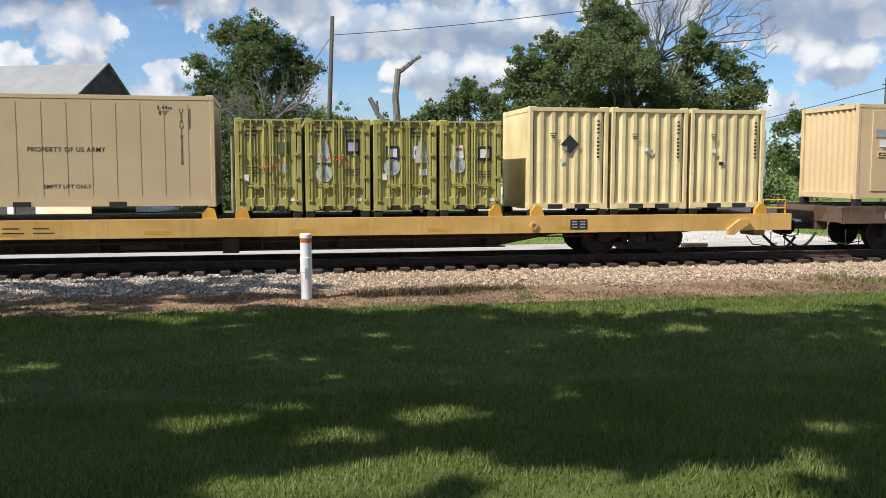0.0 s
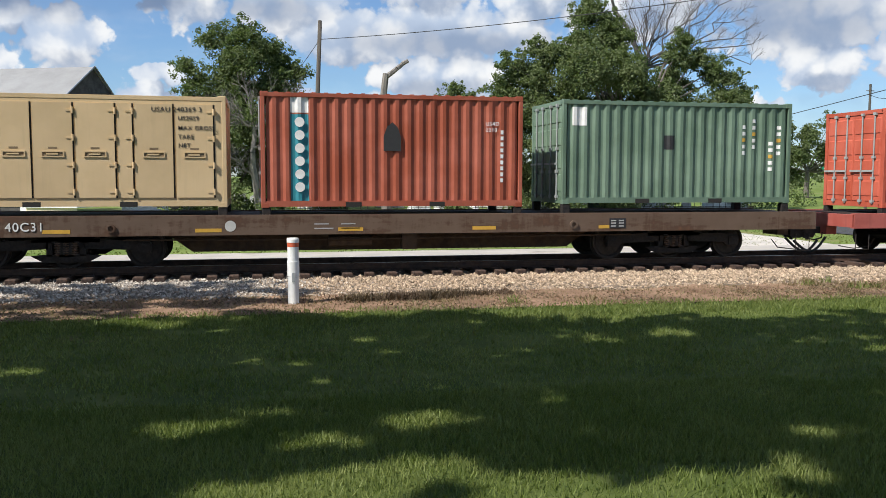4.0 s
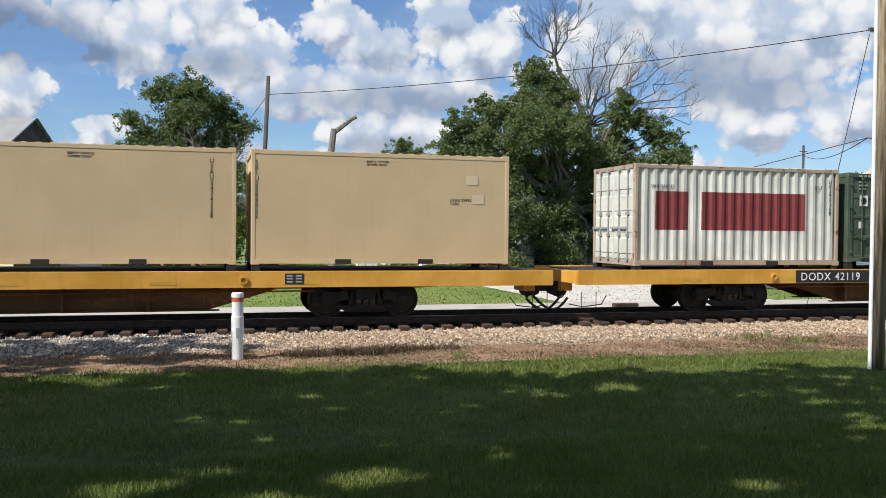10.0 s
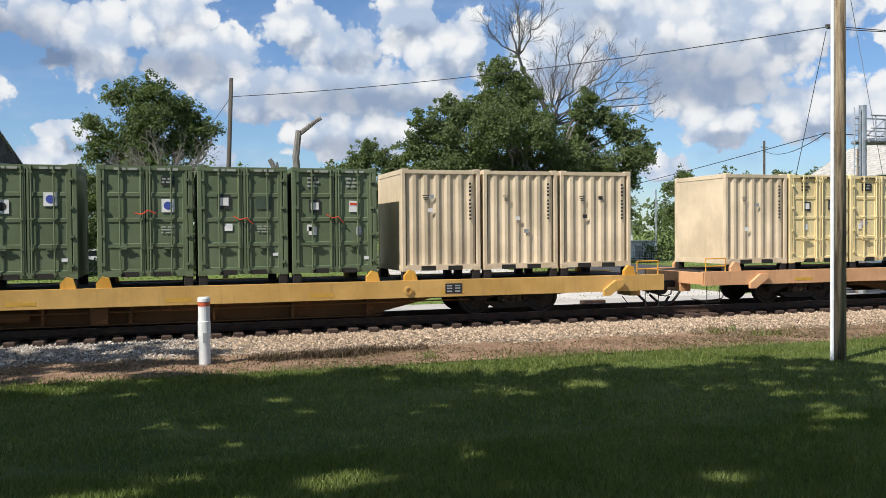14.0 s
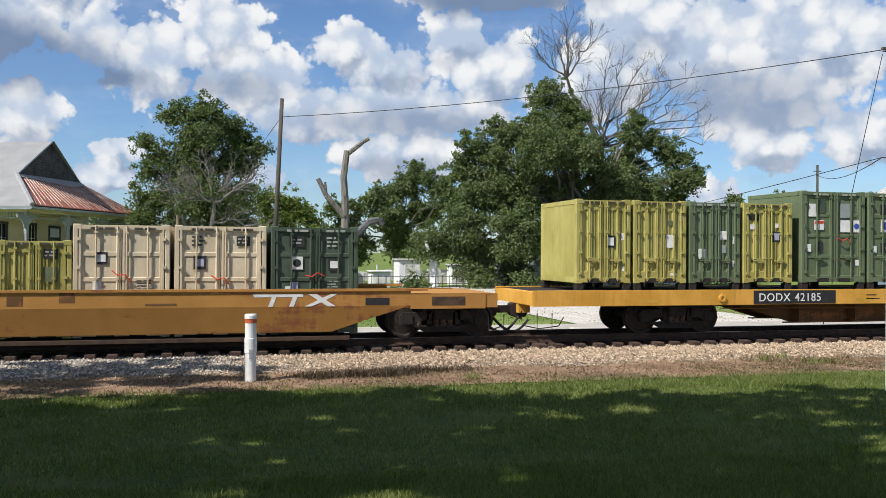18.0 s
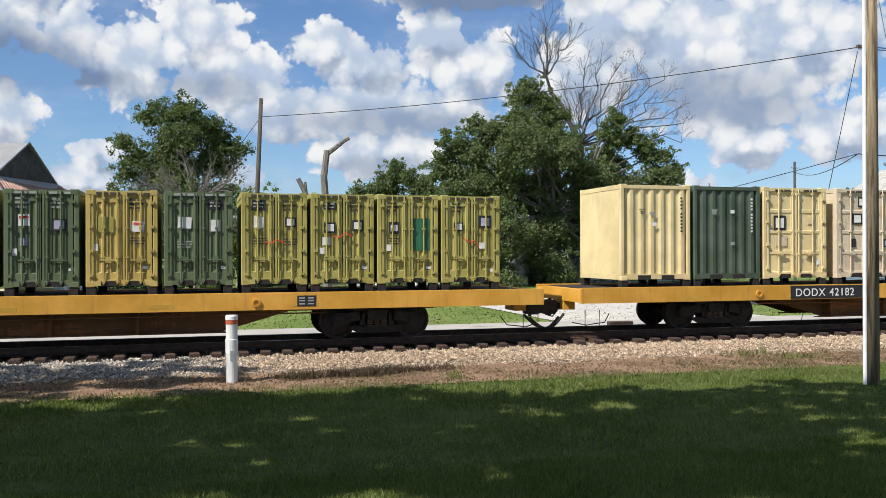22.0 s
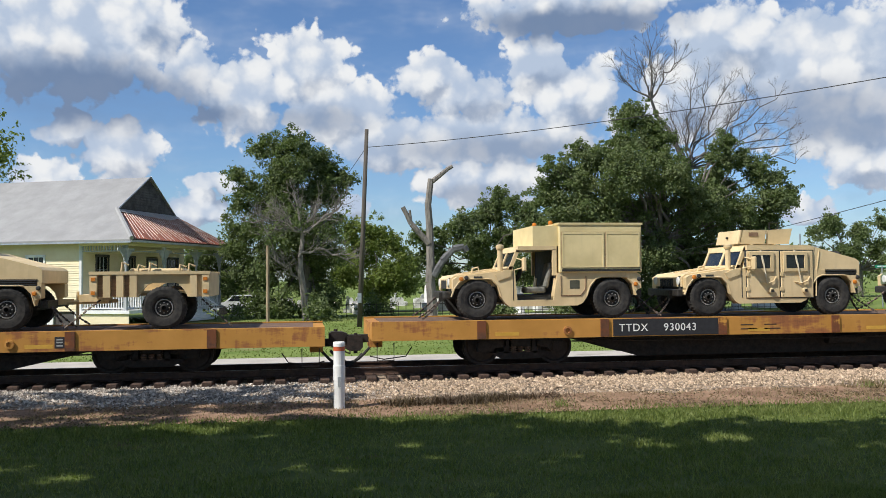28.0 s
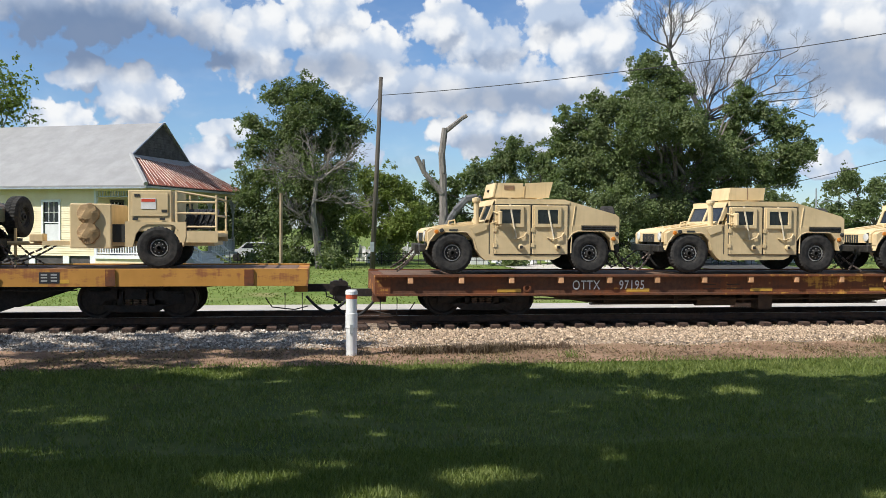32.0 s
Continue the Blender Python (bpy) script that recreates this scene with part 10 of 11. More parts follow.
def build_poles():
    # marker post beside the track
    p = thing("marker_post", "white plastic marker post with red band", "marker post", m=pose(0.56, 16.45, 0.0))
    bm = bmesh.new()
    lathe(bm, [(0.105, -0.1), (0.105, 0.52), (0.114, 0.53), (0.114, 0.80), (0.105, 0.81), (0.105, 1.08)], "z", 20)
    part("tube", bm, plain("white_plastic", (0.72, 0.72, 0.68), 0.45), p, smooth=False)
    bm = bmesh.new()
    lathe(bm, [(0.108, 1.08), (0.108, 1.16)], "z", 20)
    part("band", bm, plain("orange_red_band", (0.50, 0.10, 0.04), 0.5), p, "faded orange-red band")
    bm = bmesh.new()
    lathe(bm, [(0.114, 1.16), (0.114, 1.22), (0.10, 1.245), (0.02, 1.25)], "z", 20)
    part("cap", bm, plain("white_plastic_cap", (0.76, 0.75, 0.70), 0.45), p)
    boxes("label", [(-0.03, 0.03, -0.118, -0.108, 0.42, 0.60)], GREY_MARK, p)
    # tall roadside pole with a white conduit
    p = thing("utility_pole", "weathered wooden utility pole with white conduit", "utility pole", m=pose(11.62, 12.95, 0.0))
    bm = bmesh.new()
    tube(bm, (0, 0, -0.3), (-0.02, 0, 10.5), 0.118, 18, 0.10)
    part("shaft", bm, POLE_WOOD, p, smooth=True)
    bm = bmesh.new()
    pts = [(-0.15, 0.02, -0.1), (-0.14, 0.02, 8.0)]
    tube(bm, pts[0], pts[1], 0.036, 10)
    part("conduit", bm, plain("white_conduit", (0.74, 0.74, 0.72), 0.4), p, "white plastic cable conduit")
    # leaning guard over a guy wire
    p = thing("guy_wire", "guy wire with leaning white plastic guard", "guy wire")
    a, b = Vector((14.2, 13.3, -0.05)), Vector((11.62, 12.95, 7.6))
    d = (b - a).normalized()
    bm = bmesh.new()
    lean = Vector((13.42, 13.32, 1.42))
    tube(bm, a, lean, 0.045, 10)
    part("guard", bm, plain("white_guard", (0.76, 0.76, 0.74), 0.45), p, "white plastic guard")
    bm = bmesh.new()
    tube(bm, lean, lean + (lean - a).normalized() * 0.16, 0.05, 10)
    part("guard_tip", bm, BLACK_MARK, p)
    bm = bmesh.new()
    tube(bm, a, lean, 0.006, 5)
    tube(bm, lean, b, 0.006, 5)
    part("wire", bm, GALV, p)
    # bare pole beyond the lane, and the one across the street
    p = thing("utility_pole", "tall thin grey utility pole beyond the lane", "utility pole")
    bm = bmesh.new()
    tube(bm, (2.62, 45.8, -0.2), (3.06, 45.8, 10.35), 0.14, 12, 0.10)
    part("shaft", bm, POLE_DARK, p, smooth=True)
    boxes("meter_box", [(2.52, 2.72, 45.5, 45.65, 1.2, 1.7)], GALV, p)
    p = thing("utility_pole", "dark utility pole by the street crossing", "utility pole")
    bm = bmesh.new()
    tube(bm, (23.2, 26.2, -0.2), (23.22, 26.2, 10.2), 0.11, 12, 0.09)
    part("shaft", bm, POLE_DARK, p, smooth=True)
    boxes("crossarm", [(22.75, 23.6, 26.0, 26.1, 9.7, 9.80)], POLE_DARK, p)
    p = thing("utility_pole", "distant utility pole with crossarm", "utility pole")
    bm = bmesh.new()
    tube(bm, (46.3, 60, -0.2), (46.3, 60, 9.6), 0.11, 8, 0.09)
    part("shaft", bm, POLE_DARK, p)
    bm = bmesh.new()
    tube(bm, (45.95, 60, 9.1), (46.65, 60, 9.1), 0.035, 6)
    part("crossarm", bm, POLE_DARK, p)
    p = thing("street_lamp", "grey street lamp with a long arm", "street lamp")
    bm = bmesh.new()
    tube(bm, (43.5, 72, 0), (43.5, 72, 6.2), 0.09, 8, 0.07)
    pipe(bm, [(43.5, 72, 4.7), (44.4, 72, 5.1), (45.6, 72, 5.0)], 0.05)
    part("post", bm, GALV, p)
    p = thing("utility_pole", "slender pole before the oak", "utility pole")
    bm = bmesh.new()
    tube(bm, (-2.3, 50.5, 0), (-2.3, 50.5, 4.4), 0.10, 8, 0.09)
    part("shaft", bm, POLE_WOOD, p)

    def wire(pts_from, pts_to, sag, r=0.018):
        w = thing("overhead_wire", "thin dark sagging overhead wire", "wire", "overhead wires")
        a, b = Vector(pts_from), Vector(pts_to)
        bm = bmesh.new()
        n = 16
        q = [a.lerp(b, k / n) - Vector((0, 0, sag * 4 * (k / n) * (1 - k / n))) for k in range(n + 1)]
        pipe(bm, q, r, 5)
        part("strand", bm, BLACK_MARK, w)
    wire((3.03, 45.8, 9.4), (22.9, 26.2, 9.75), 0.35)
    wire((3.03, 45.8, 9.4), (-0.5, 60, 6.0), 0.3, 0.015)
    wire((22.9, 26.2, 9.8), (48, 24, 10.3), 0.35)
    wire((22.9, 26.2, 9.7), (40, 14, 7.6), 0.25)
    wire((22.9, 26.2, 5.9), (46.3, 60, 8.8), 0.5)
    wire((22.9, 26.2, 5.9), (26.0, 80.0, 3.4), 0.4, 0.016)
    wire((22.9, 26.2, 9.6), (20.3, 26.0, -0.1), 0.0, 0.014)
    wire((22.9, 26.2, 5.9), (48, 30, 7.2), 0.4)


def build_signal():
    s = thing("signal_cantilever", "galvanised crossing-signal cantilever with walkway", "railway signal")
    bm = bmesh.new()
    tube(bm, (23.7, 25.3, 0), (23.7, 25.3, 6.8), 0.16, 14, 0.13)
    part("mast", bm, GALV, s)
    bm = bmesh.new()
    for x in (23.25, 23.5):
        tube(bm, (x, 25.2, 0.5), (x, 25.2, 6.7), 0.025, 6)
    for k in range(20):
        tube(bm, (23.25, 25.2, 0.7 + 0.3 * k), (23.5, 25.2, 0.7 + 0.3 * k), 0.015, 5)
    part("ladder", bm, GALV, s)
    for y in (24.9, 25.7):
        bm = bmesh.new()
        tube(bm, (23.6, y, 5.5), (32.5, y, 5.5), 0.06, 8)
        part("boom", bm, GALV, s)
        bm = bmesh.new()
        tube(bm, (23.7, y, 6.4), (32.5, y, 6.4), 0.03, 6)
        tube(bm, (23.7, y, 5.95), (32.5, y, 5.95), 0.02, 6)
        for k in range(8):
            tube(bm, (23.9 + 1.2 * k, y, 5.5), (23.9 + 1.2 * k, y, 6.4), 0.025, 6)
            tube(bm, (23.9 + 1.2 * k, y, 5.5), (25.1 + 1.2 * k, y, 6.4), 0.018, 6)
        part("truss_rail", bm, GALV, s)
    boxes("walkway", [(23.7, 32.5, 24.95, 25.65, 5.56, 5.60)], GALV, s)
    for x, k in ((25.2, 0.6), (25.95, 0.6), (27.1, 1.0)):
        bm = bmesh.new()
        lathe(bm, [(0.26 * k, 0.0), (0.26 * k, -0.02), (0.10 * k, -0.03), (0.10 * k, -0.25), (0.13 * k, -0.26)], "y", 18)
        part("signal_head", bm, BLACK_MARK, s, "black round flashing signal head", pose(x, 24.8, 6.15))
    bm = bmesh.new()
    tube(bm, (24.6, 26.5, 0), (24.7, 26.5, 5.4), 0.1, 8)
    part("brace_post", bm, POLE_WOOD, s)


def build_cemetery():
    rnd = random.Random(14)
    for i in range(95):
        x = rnd.uniform(-6, 34)
        y = rnd.uniform(60, 84) if x < 12 or x > 20 else rnd.uniform(64, 84)
        h, w = rnd.uniform(0.5, 1.15), rnd.uniform(0.4, 0.8)
        bm = bmesh.new()
        if i % 5 == 0:
            soft_box(bm, -0.5, 0.5, -1.0, 1.0, 0, rnd.uniform(0.35, 0.7), 0.03)
            box(bm, -0.25, 0.25, 0.85, 1.0, 0, h)
        elif i % 7 == 0:
            box(bm, -0.3, 0.3, -0.2, 0.2, 0, 0.3)
            tube(bm, (0, 0, 0.3), (0, 0, h + 0.6), 0.16, 4, 0.08)
        else:
            slab(bm, [(-w / 2, 0), (w / 2, 0), (w / 2, h * 0.8), (w / 4, h), (-w / 4, h), (-w / 2, h * 0.8)], -0.08, 0.08)
            box(bm, -w / 2 - 0.1, w / 2 + 0.1, -0.18, 0.18, 0, 0.12)
        g = new("gravestone", mesh_of("gravestone", bm, TOMB))
        g.matrix_basis = pose(x, y, -0.06, 0, 0, rnd.uniform(-12, 12))
        tagged(g, "weathered grey gravestone in the cemetery", "gravestone", "gravestones")
    for x, y, w, h, d in ((21.4, 61.4, 2.9, 1.6, 1.8), (26.0, 62, 2.6, 1.9, 1.8), (13.2, 62, 1.6, 2.0, 2.0), (10.8, 60, 1.3, 1.2, 1.6), (17.6, 64, 1.4, 1.6, 1.4), (23.9, 63.5, 1.2, 2.0, 1.4), (30.5, 66, 4.0, 1.8, 2.4), (36.5, 64, 3.0, 1.6, 2.0)):
        t = thing("tomb", "whitewashed above-ground tomb in the cemetery", "tomb", "tombs", m=pose(x, y, -0.06))
        bm = bmesh.new()
        soft_box(bm, -w / 2, w / 2, -d / 2, d / 2, 0, h - 0.12, 0.03)
        part("vault", bm, WHITEWASH, t)
        boxes("capstone", [(-w / 2 - 0.12, w / 2 + 0.12, -d / 2 - 0.12, d / 2 + 0.12, h - 0.12, h)], TOMB, t, r=0.03)
        boxes("panel", [(-0.35, 0.35, -d / 2 - 0.02, -d / 2, 0.3, h - 0.4)], TOMB, t)
    bm = bmesh.new()
    soft_box(bm, -0.35, 0.35, -0.3, 0.3, 0.0, 0.7, 0.04)
    lathe(bm, [(0.30, 0.7), (0.26, 1.0), (0.20, 1.35), (0.24, 1.55), (0.10, 1.70), (0.13, 1.85), (0.05, 1.98)], "z", 12)
    st = new("statue", mesh_of("statue", bm, TOMB))
    st.matrix_basis = pose(18.9, 59.5, -0.06)
    tagged(st, "small grey stone statue on a plinth", "statue")
    for x, y, h in ((23.0, 60.5, 3.0), (28.5, 61.5, 3.6), (9.5, 70, 2.2)):
        bm = bmesh.new()
        soft_box(bm, -0.35, 0.35, -0.35, 0.35, 0, 0.6, 0.03)
        tube(bm, (0, 0, 0.6), (0, 0, h - 0.3), 0.3, 4, 0.2)
        tube(bm, (0, 0, h - 0.3), (0, 0, h), 0.2, 4, 0.02)
        ob = new("obelisk", mesh_of("obelisk", bm, WHITEWASH))
        ob.matrix_basis = pose(x, y, -0.06)
        tagged(ob, "white stone obelisk among the graves", "obelisk", "obelisks")
    # low iron fence
    f = thing("cemetery_fence", "low dark iron fence round the graves", "fence")
    bm = bmesh.new()
    for x in np.arange(-8, 36, 0.5):
        tube(bm, (x, 58.6, -0.06), (x, 58.6, 0.85), 0.018, 4)
    for z in (0.25, 0.75):
        tube(bm, (-8, 58.6, z), (36, 58.6, z), 0.016, 4)
    tagged(part("paling", bm, STEEL_DARK, f), kind="stuff")


def parked_car(x, y, mat, label, turn=0):
    c = thing("parked_car", label, "car", "parked cars", m=pose(x, y, -0.06, 0, 0, turn))
    bm = bmesh.new()
    slab(bm, [(0.0, 0.35), (0.02, 0.75), (0.9, 0.92), (1.5, 1.40), (3.1, 1.42), (3.9, 0.98), (4.4, 0.9), (4.45, 0.4)], -0.85, 0.85)
    part("body", bm, mat, c)
    bm = bmesh.new()
    slab(bm, [(1.15, 0.98), (1.58, 1.34), (3.02, 1.36), (3.6, 1.0)], -0.86, 0.86)
    part("glasshouse", bm, GLASS_DARK, c)
    for wx in (0.85, 3.6):
        for s in (-1, 1):
            bm = bmesh.new()
            lathe(bm, [(0.32, -0.1), (0.32, 0.1)], "y", 14)
            part("wheel", bm, RUBBER, c, m=pose(wx, s * 0.8, 0.32))


def build_far_things():
    white = plain("white_car_paint", (0.72, 0.73, 0.74), 0.3)
    silver = plain("silver_car_paint", (0.42, 0.44, 0.46), 0.3)
    t = thing("dark_vault", "dark green vault with a pale cap beside tombs", "vault", m=pose(24.6, 61.4, -0.06))
    boxes("vault_body", [(-1.03, 1.03, -0.9, 0.9, 0.0, 1.64)], DGREEN, t, r=0.03)
    boxes("capstone", [(-1.09, 1.09, -0.98, 0.98, 1.64, 1.74)], TOMB, t, r=0.03)
    parked_car(56.0, 76, white, "white sedan parked by the street")
    parked_car(61.0, 78, silver, "silver car parked by the street")
    parked_car(34.5, 84, white, "white pickup parked beyond the graves")
    parked_car(-7.0, 66, white, "white car beside the cottage")
    s = thing("street_sign", "green street-name sign on a post", "street sign", m=pose(42.9, 60, 0))
    bm = bmesh.new()
    tube(bm, (0, 0, 0), (0, 0, 3.2), 0.05, 8)
    part("post", bm, GALV, s)
    boxes("blade", [(-0.55, 0.55, -0.02, 0.02, 3.0, 3.2)], plain("sign_green", (0.02, 0.30, 0.16), 0.4), s)
    boxes("bar", [(-0.4, 0.4, -0.026, -0.02, 3.06, 3.14)], PAPER, s)
    w = thing("white_building", "low white building beyond the trees", "building", m=pose(43, 100, -0.06))
    bm = bmesh.new()
    box(bm, 0, 14, 0, 8, 0, 3.2)
    part("wall", bm, WHITEWASH, w)
    bm = bmesh.new()
    slab(bm, [(-0.5, 3.2), (7, 5.2), (14.5, 3.2)], -0.5, 8.5)
    part("roof", bm, ROOF_GREY, w)
    st = thing("church_steeple", "distant pointed brick church steeple", "steeple", m=pose(146, 300, 0))
    bm = bmesh.new()
    box(bm, -2.2, 2.2, -2.2, 2.2, 0, 11)
    part("tower", bm, SHINGLE, st)
    bm = bmesh.new()
    tube(bm, (0, 0, 11), (0, 0, 22.5), 2.6, 8, 0.05)
    part("spire", bm, stuff_material("slate_spire", (0.20, 0.15, 0.12), (0.28, 0.21, 0.17), 0.8), st)
    # a worn concrete slab and timber by the lane
    boxes_ = boxes("concrete_slab", [(10.6, 13.4, 24.4, 25.4, -0.02, 0.09)], ROAD_MAT, None, r=0.03)
    tagged(boxes_, "broken pale concrete slab beside the lane", "slab")
    for x0, x1, y, z in ((11.2, 13.2, 23.9, 0.0), (12.0, 12.8, 24.1, 0.12)):
        b = boxes("timber", [(x0, x1, y, y + 0.22, z, z + 0.14)], TIE_WOOD, None, r=0.02)
        tagged(b, "dark old tie lying beside the track", "timber", "old ties")


build_trees()
build_house()
build_blue_house()
build_poles()
build_signal()
build_cemetery()
build_far_things()


# ---- shade trees over the lawn, grass and weeds ----
GRASS_BLADE = leaf_material("grass_blades", (0.108, 0.142, 0.034), (0.24, 0.268, 0.09), (1.2, 1.3, 0.5))
DRY_BLADE = leaf_material("dry_grass", (0.20, 0.14, 0.08), (0.34, 0.25, 0.15), (1.0, 1.0, 0.8))
LITTER = leaf_material("straw_litter", (0.075, 0.05, 0.032), (0.36, 0.27, 0.17), (1.0, 1.0, 0.8))
DEAD_BRUSH = leaf_material("dead_brush", (0.07, 0.045, 0.03), (0.15, 0.10, 0.065), (1.0, 1.0, 0.8))
SUN_STEP = (0.907 / math.tan(radians(SUN_EL)), 0.42 / math.tan(radians(SUN_EL)))

# sunny patches on the shaded lawn: x, y, half width, half depth
GAPS_NEAR = [(0.24, 5.55, 0.22, 0.24), (0.51, 5.37, 0.12, 0.16), (1.13, 5.55, 0.32, 0.38), (0.85, 5.36, 0.15, 0.25), (1.53, 5.78, 0.15, 0.25),
        (1.61, 7.25, 0.23, 0.29), (0.69, 6.72, 0.26, 0.18), (2.11, 4.9, 0.4, 0.6), (2.75, 4.64, 0.75, 0.62), (2.52, 4.78, 0.4, 0.45),
        (-0.41, 7.47, 0.12, 0.24), (0.19, 8.03, 0.14, 0.14), (3.79, 5.25, 0.09, 0.08)]
GAPS_FAR = [(4.56, 6.0, 0.08, 0.11), (-2.83, 11.09, 0.3, 0.36), (-3.46, 11.93, 0.1, 0.25), (-2.65, 9.07, 0.07, 0.26), (-0.69, 13.81, 0.24, 0.26),
        (1.42, 12.53, 0.24, 0.28), (-0.29, 11.22, 0.21, 0.17), (4.74, 12.19, 0.48, 0.48), (5.01, 11.77, 0.19, 0.24), (6.3, 12.29, 0.32, 0.3),
        (4.55, 12.91, 0.26, 0.25), (3.48, 13.77, 0.24, 0.22), (0.61, 9.55, 0.13, 0.18), (0.34, 10.95, 0.28, 0.17), (-3.77, 11.89, 0.33, 0.38),
        (-2.83, 11.21, 0.24, 0.25), (-2.95, 9.29, 0.23, 0.26), (8.24, 10.22, 0.19, 0.28), (7.99, 9.0, 0.22, 0.28), (7.27, 8.27, 0.13, 0.32),
        (10.99, 10.3, 0.33, 0.41), (10.6, 10.81, 0.21, 0.26), (5.95, 12.2, 0.28, 0.34), (7.68, 7.52, 0.19, 0.25)]


def shade_trees():
    """Broad oaks behind the viewer whose crowns keep the lawn in shade."""
    rnd = random.Random(51)
    for base, label in (((-15.5, -3.0), "broad live oak shading the lawn"), ((-5.5, -6.5), "broad live oak beside the lawn"), ((-22.0, 4.0), "tall live oak at the edge of the lawn")):
        ob = thing("shade_tree", label, "tree", "shade trees")
        gz = lawn_height(*base)
        bm = bmesh.new()
        fork = Vector((base[0], base[1], 6.0))
        limb(bm, (base[0], base[1], gz - 0.2), fork, 0.5, 0.38, rnd, 5, 0.04)
        for k in range(9):
            a = k * math.tau / 9 + rnd.uniform(-0.3, 0.3)
            limb(bm, fork, (base[0] + 6 * math.cos(a), base[1] + 5 * math.sin(a), 11 + rnd.uniform(-0.5, 1.5)), 0.24, 0.06, rnd, 5, 0.12)
        part("trunk", bm, BARK, ob)
        n = 27000
        r = np.random.RandomState(int(abs(base[0]) * 10))
        x = base[0] + r.uniform(-13, 13, n)
        y = base[1] + r.uniform(-10, 17, n)
        z = 10.2 + r.uniform(0, 2.6, n)
        # where each leaf's shadow falls
        gx, gy = x + SUN_STEP[0] * z, y + SUN_STEP[1] * z
        edge = 14.35 + 0.35 * np.sin(gx * 0.8) + 0.3 * np.sin(gx * 1.9 + 1.0) - 0.19 * np.clip(gx - 3.0, 0, 20) + 0.12 * np.clip(-gx, 0, 12)
        far_side = (gx < 0.9) & (gy < 19.3) & (gy > edge) & (np.sin(gx * 2.1 + 1.5 * np.sin(gy * 1.7)) * np.sin(gy * 2.6 + gx) > -0.5 + 0.5 * (gy < 16.6)) & (r.uniform(0, 1, n) < 0.55)
        keep = ((gy < edge + r.normal(0, 0.22, n)) | far_side) & (gx > -22) & (gx < 15) & (gy > 2.5)
        # a little thinning in drifts, so that the shade is not even
        drift = np.sin(gx * 1.3 + 1.3 * np.sin(gy * 0.9)) * np.sin(gy * 2.1 + 1.7 * np.sin(gx * 0.8))
        keep &= r.uniform(0, 1, n) < 0.74 - 0.22 * np.clip(drift, 0, 1)
        for px, py, w, h in GAPS_NEAR:
            keep &= ((gx - px) / (w + 0.32)) ** 2 + ((gy - py) / (h + 0.22)) ** 2 > r.uniform(0.55, 1.2, n)
        for px, py, w, h in GAPS_FAR:
            keep &= ((gx - px) / (w + 0.20)) ** 2 + ((gy - py) / (h + 0.08)) ** 2 > r.uniform(0.1, 1.3, n)
        x, y, z = x[keep], y[keep], z[keep]
        m = len(x)
        s = r.uniform(0.20, 0.42, m)[:, None]
        up = r.normal(size=(m, 3)) + np.array([-0.6, -0.3, 1.4])
        up /= np.linalg.norm(up, axis=1)[:, None]
        side = np.cross(up, r.normal(size=(m, 3)))
        side /= np.linalg.norm(side, axis=1)[:, None]
        fwd = np.cross(side, up)
        c = np.stack([x, y, z], 1)
        v = np.stack([c - fwd * s, c + side * s * 0.6, c + fwd * s, c - side * s * 0.6], 1)
        f = np.array([[0, 1, 2], [0, 2, 3]])[None] + 4 * np.arange(m)[:, None, None]
        part("crown", raw_mesh("crown", v.reshape(-1, 3).tolist(), f.reshape(-1, 3).tolist(), LEAF_DARK), None, ob)


def blades(name, label, n, xs, ys, tall, mat, seed, height, dense=None, wide=0.0075, lean=0.45):
    """Grass: single bent blades in one mesh."""
    r = np.random.RandomState(seed)
    x, y = r.uniform(*xs, n), ys[0] + (ys[1] - ys[0]) * r.uniform(0, 1, n)
    if dense is not None:
        k = dense(x, y, r)
        x, y = x[k], y[k]
        n = len(x)
    z = np.array([height(a, b) for a, b in zip(x, y)])
    h = tall * r.uniform(0.5, 1.3, n)
    w = wide * r.uniform(0.7, 1.4, n) * (0.6 + 0.05 * y)
    a = r.uniform(0, math.tau, n)
    dx, dy = np.cos(a), np.sin(a)
    lx, ly = r.normal(0, lean, n) * h, r.normal(0, lean, n) * h
    v = np.stack([np.stack([x - dx * w, y - dy * w, z - 0.01], 1), np.stack([x + dx * w, y + dy * w, z - 0.01], 1), np.stack([x + lx, y + ly, z + h], 1)], 1)
    f = 3 * np.arange(n)[:, None] + np.array([[0, 1, 2]])
    ob = new(name, raw_mesh(name, v.reshape(-1, 3).tolist(), f.tolist(), mat))
    tagged(ob, label, "grass", kind="stuff")


def patchy(x, y, r):
    """Fewer blades on the worn bare patches."""
    k = np.sin(x * 0.9 + 2 * np.sin(y * 0.7)) * np.sin(y * 1.3 + 1.7 * np.sin(x * 0.5))
    return (r.uniform(0, 1, len(x)) < np.where(k > 0.72, 0.35, 1.0)) & (np.abs(x - 3) < 5 + y * 0.95)


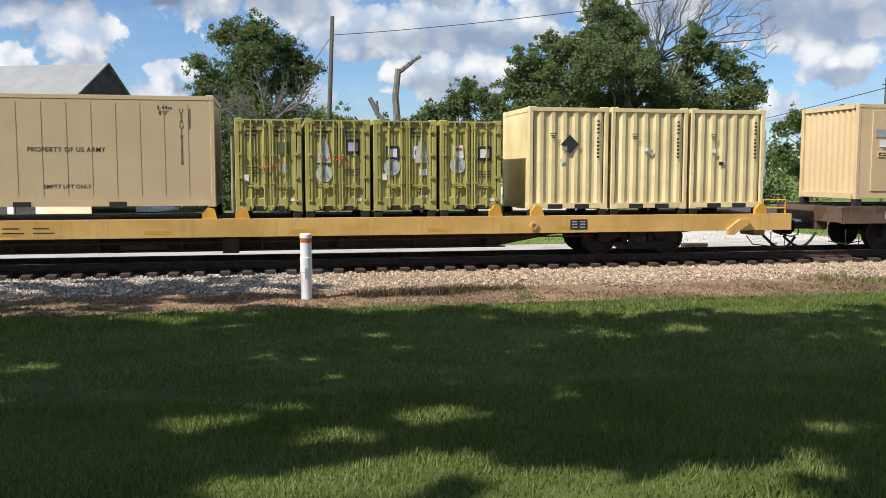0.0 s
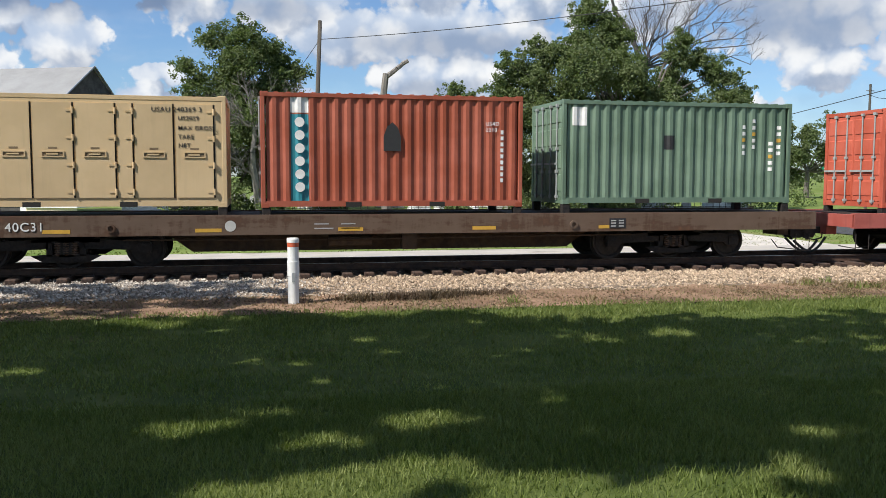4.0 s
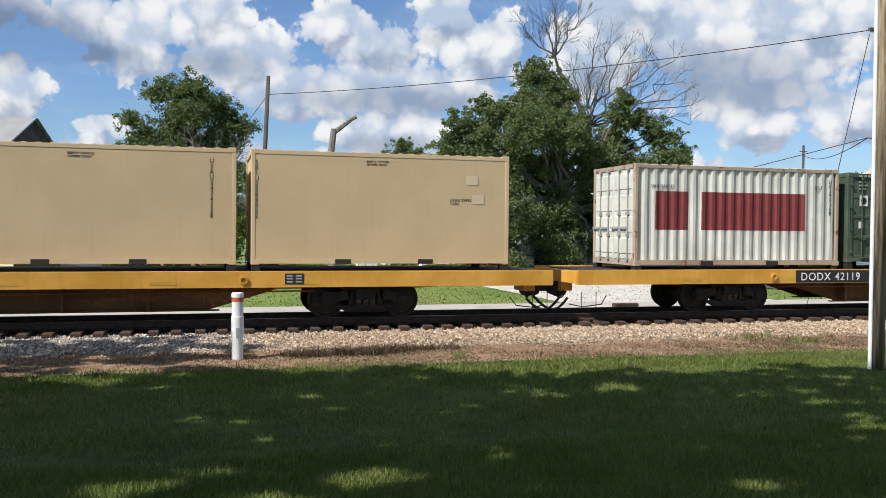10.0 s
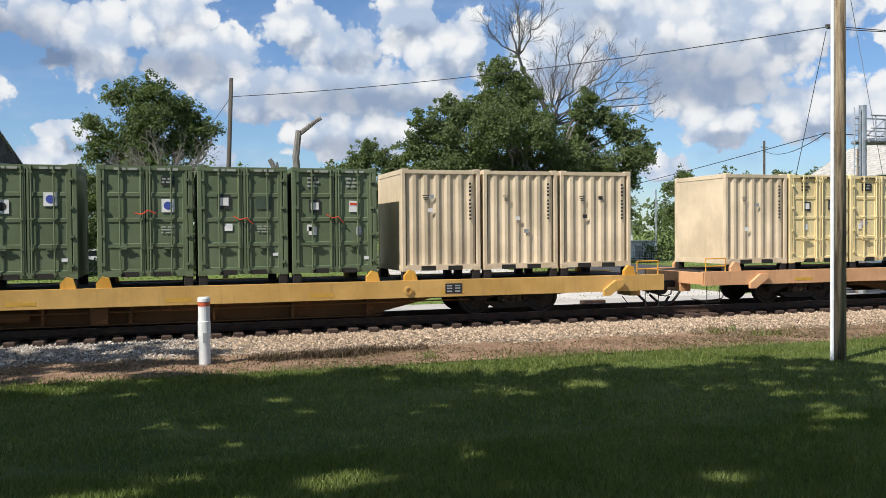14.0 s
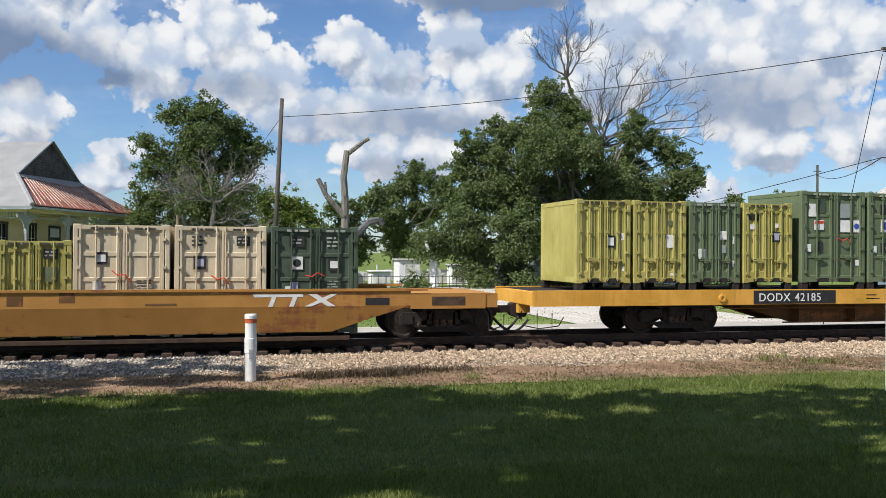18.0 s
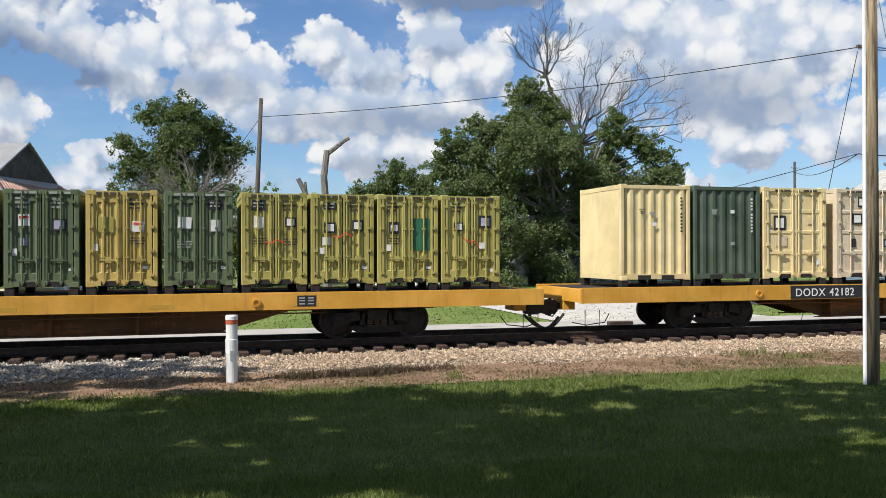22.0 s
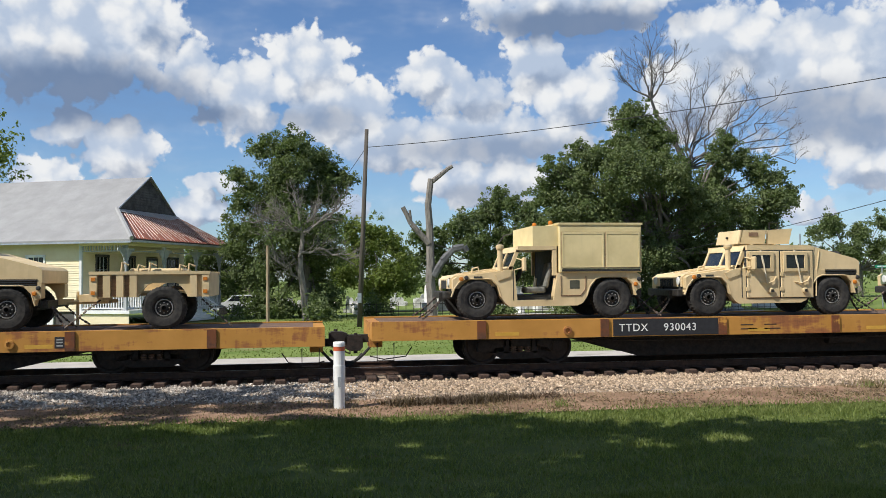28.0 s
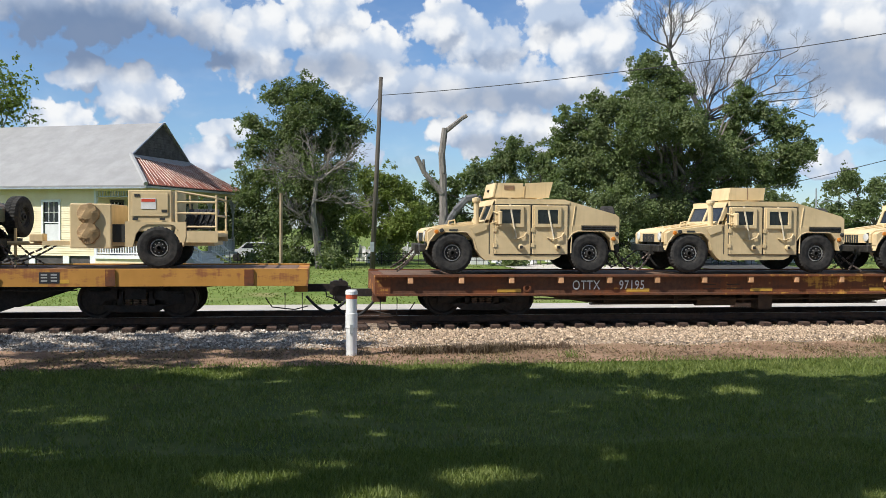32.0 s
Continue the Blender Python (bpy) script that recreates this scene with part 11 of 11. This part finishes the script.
def build_grass():
    blades("lawn_grass", "short green lawn grass", 230000, (-14, 22), (4.0, 15.2), 0.055, GRASS_BLADE, 61, lambda a, b: 0.72 * max(0, (13 - b) / 13) ** 2 * (3 - 2 * max(0, (13 - b) / 13)), patchy)
    blades("near_grass", "short green lawn grass close by", 150000, (-5, 9), (3.6, 8.5), 0.06, GRASS_BLADE, 62, lambda a, b: 0.72 * ((13 - b) / 13) ** 2 * (3 - 2 * (13 - b) / 13), patchy)
    blades("edge_grass", "taller green grass at the lawn's edge", 30000, (-12, 26), (14.0, 15.6), 0.06, GRASS_BLADE, 63, lambda a, b: 0.01, lambda x, y, r: r.uniform(0, 1, len(x)) < 1.25 - (y - 14.2) * 0.75 + 0.3 * np.sin(x * 1.1) * np.sin(x * 0.37))
    blades("dry_grass", "brown dead grass along the dirt strip", 11000, (-12, 26), (15.2, 17.2), 0.05, DRY_BLADE, 64, lambda a, b: 0.02, lambda x, y, r: r.uniform(0, 1, len(x)) < 0.25 + 0.75 * (np.sin(x * 1.7 + 1.0) * np.sin(x * 0.6) > 0.1))
    blades("dirt_litter", "fallen straw and dead leaves on the dirt", 26000, (-13, 30), (15.0, 17.5), 0.018, LITTER, 66, lambda a, b: 0.022, lambda x, y, r: r.uniform(0, 1, len(x)) < 0.35 + 0.65 * (np.sin(x * 1.3) * np.sin(x * 0.47 + y) > -0.1), wide=0.014, lean=2.2)
    blades("far_grass", "rough green grass beyond the lane", 60000, (-22, 60), (28.0, 60), 0.05, GRASS_BLADE, 65, lambda a, b: -0.06, lambda x, y, r: r.uniform(0, 1, len(x)) < 30 / y, wide=0.016)
    rnd = random.Random(9)
    spots = [(3.0 + rnd.gauss(0, 1.0), rnd.uniform(16.4, 17.0)) for _ in range(22)] + [(12.5 + rnd.gauss(0, 1.2), rnd.uniform(16.3, 17.6)) for _ in range(14)] + [(4.6, 15.7), (6.2, 15.8), (1.8, 16.8), (17, 16.5), (15.5, 17.2), (-2.5, 16.4)]
    heaps = {"brush": bmesh.new(), "dry": bmesh.new(), "green": bmesh.new()}
    for i, (x, y) in enumerate(spots):
        brush = i < 22
        bm = heaps["brush" if brush else "dry" if i % 3 else "green"]
        for k in range(120 if brush else 50):
            a, l = rnd.uniform(0, math.tau), rnd.uniform(0.04, 0.17)
            foot = Vector((x + rnd.gauss(0, 0.2 if brush else 0.11), y + rnd.gauss(0, 0.1), 0.02))
            e = foot + Vector((math.cos(a) * l * 0.8, math.sin(a) * l * 0.8, l))
            w = Vector((-math.sin(a), math.cos(a), 0)) * 0.0055
            q = foot.lerp(e, 0.6)
            bm.faces.new([bm.verts.new(p) for p in (foot - w, foot + w, q + w, e, q - w)])
    for key, mat, name, label in (("brush", DEAD_BRUSH, "dead_brush", "dead brown brush tufts by the track"), ("dry", DRY_BLADE, "dry_weeds", "dry brown weed tufts by the track"),
                                  ("green", GRASS_BLADE, "green_weeds", "green weed tufts by the track")):
        me = bpy.data.meshes.new(name)
        heaps[key].to_mesh(me)
        heaps[key].free()
        me.materials.append(mat)
        tagged(new(name, me), label, "weeds", kind="stuff")


shade_trees()
build_grass()


# ---- motion ----
def motions():
    stops = [0.0, 0.5, 1.0, 1.4, 1.5333, 1.6, 3.9333, 4.0, 4.2, 4.6] + [5.0 + k for k in range(28)]
    for ob, u, y, z in MOVING:
        walk(ob, [(t, pose(u - gone(t), y, z)) for t in stops])
    done = {}
    for ob, d in AXLES:
        if d not in done:
            walk(ob, [(f / 30, pose(d, 0, 0, 0, -math.degrees(gone(f / 30) / WHEEL_R) % 360, 0)) for f in range(0, 961)])
            done[d] = ob.animation_data
        else:
            ob.rotation_mode = "QUATERNION"
            ob.animation_data_create()
            ob.animation_data.action = done[d].action
            ob.animation_data.action_slot = done[d].action_slot


motions()
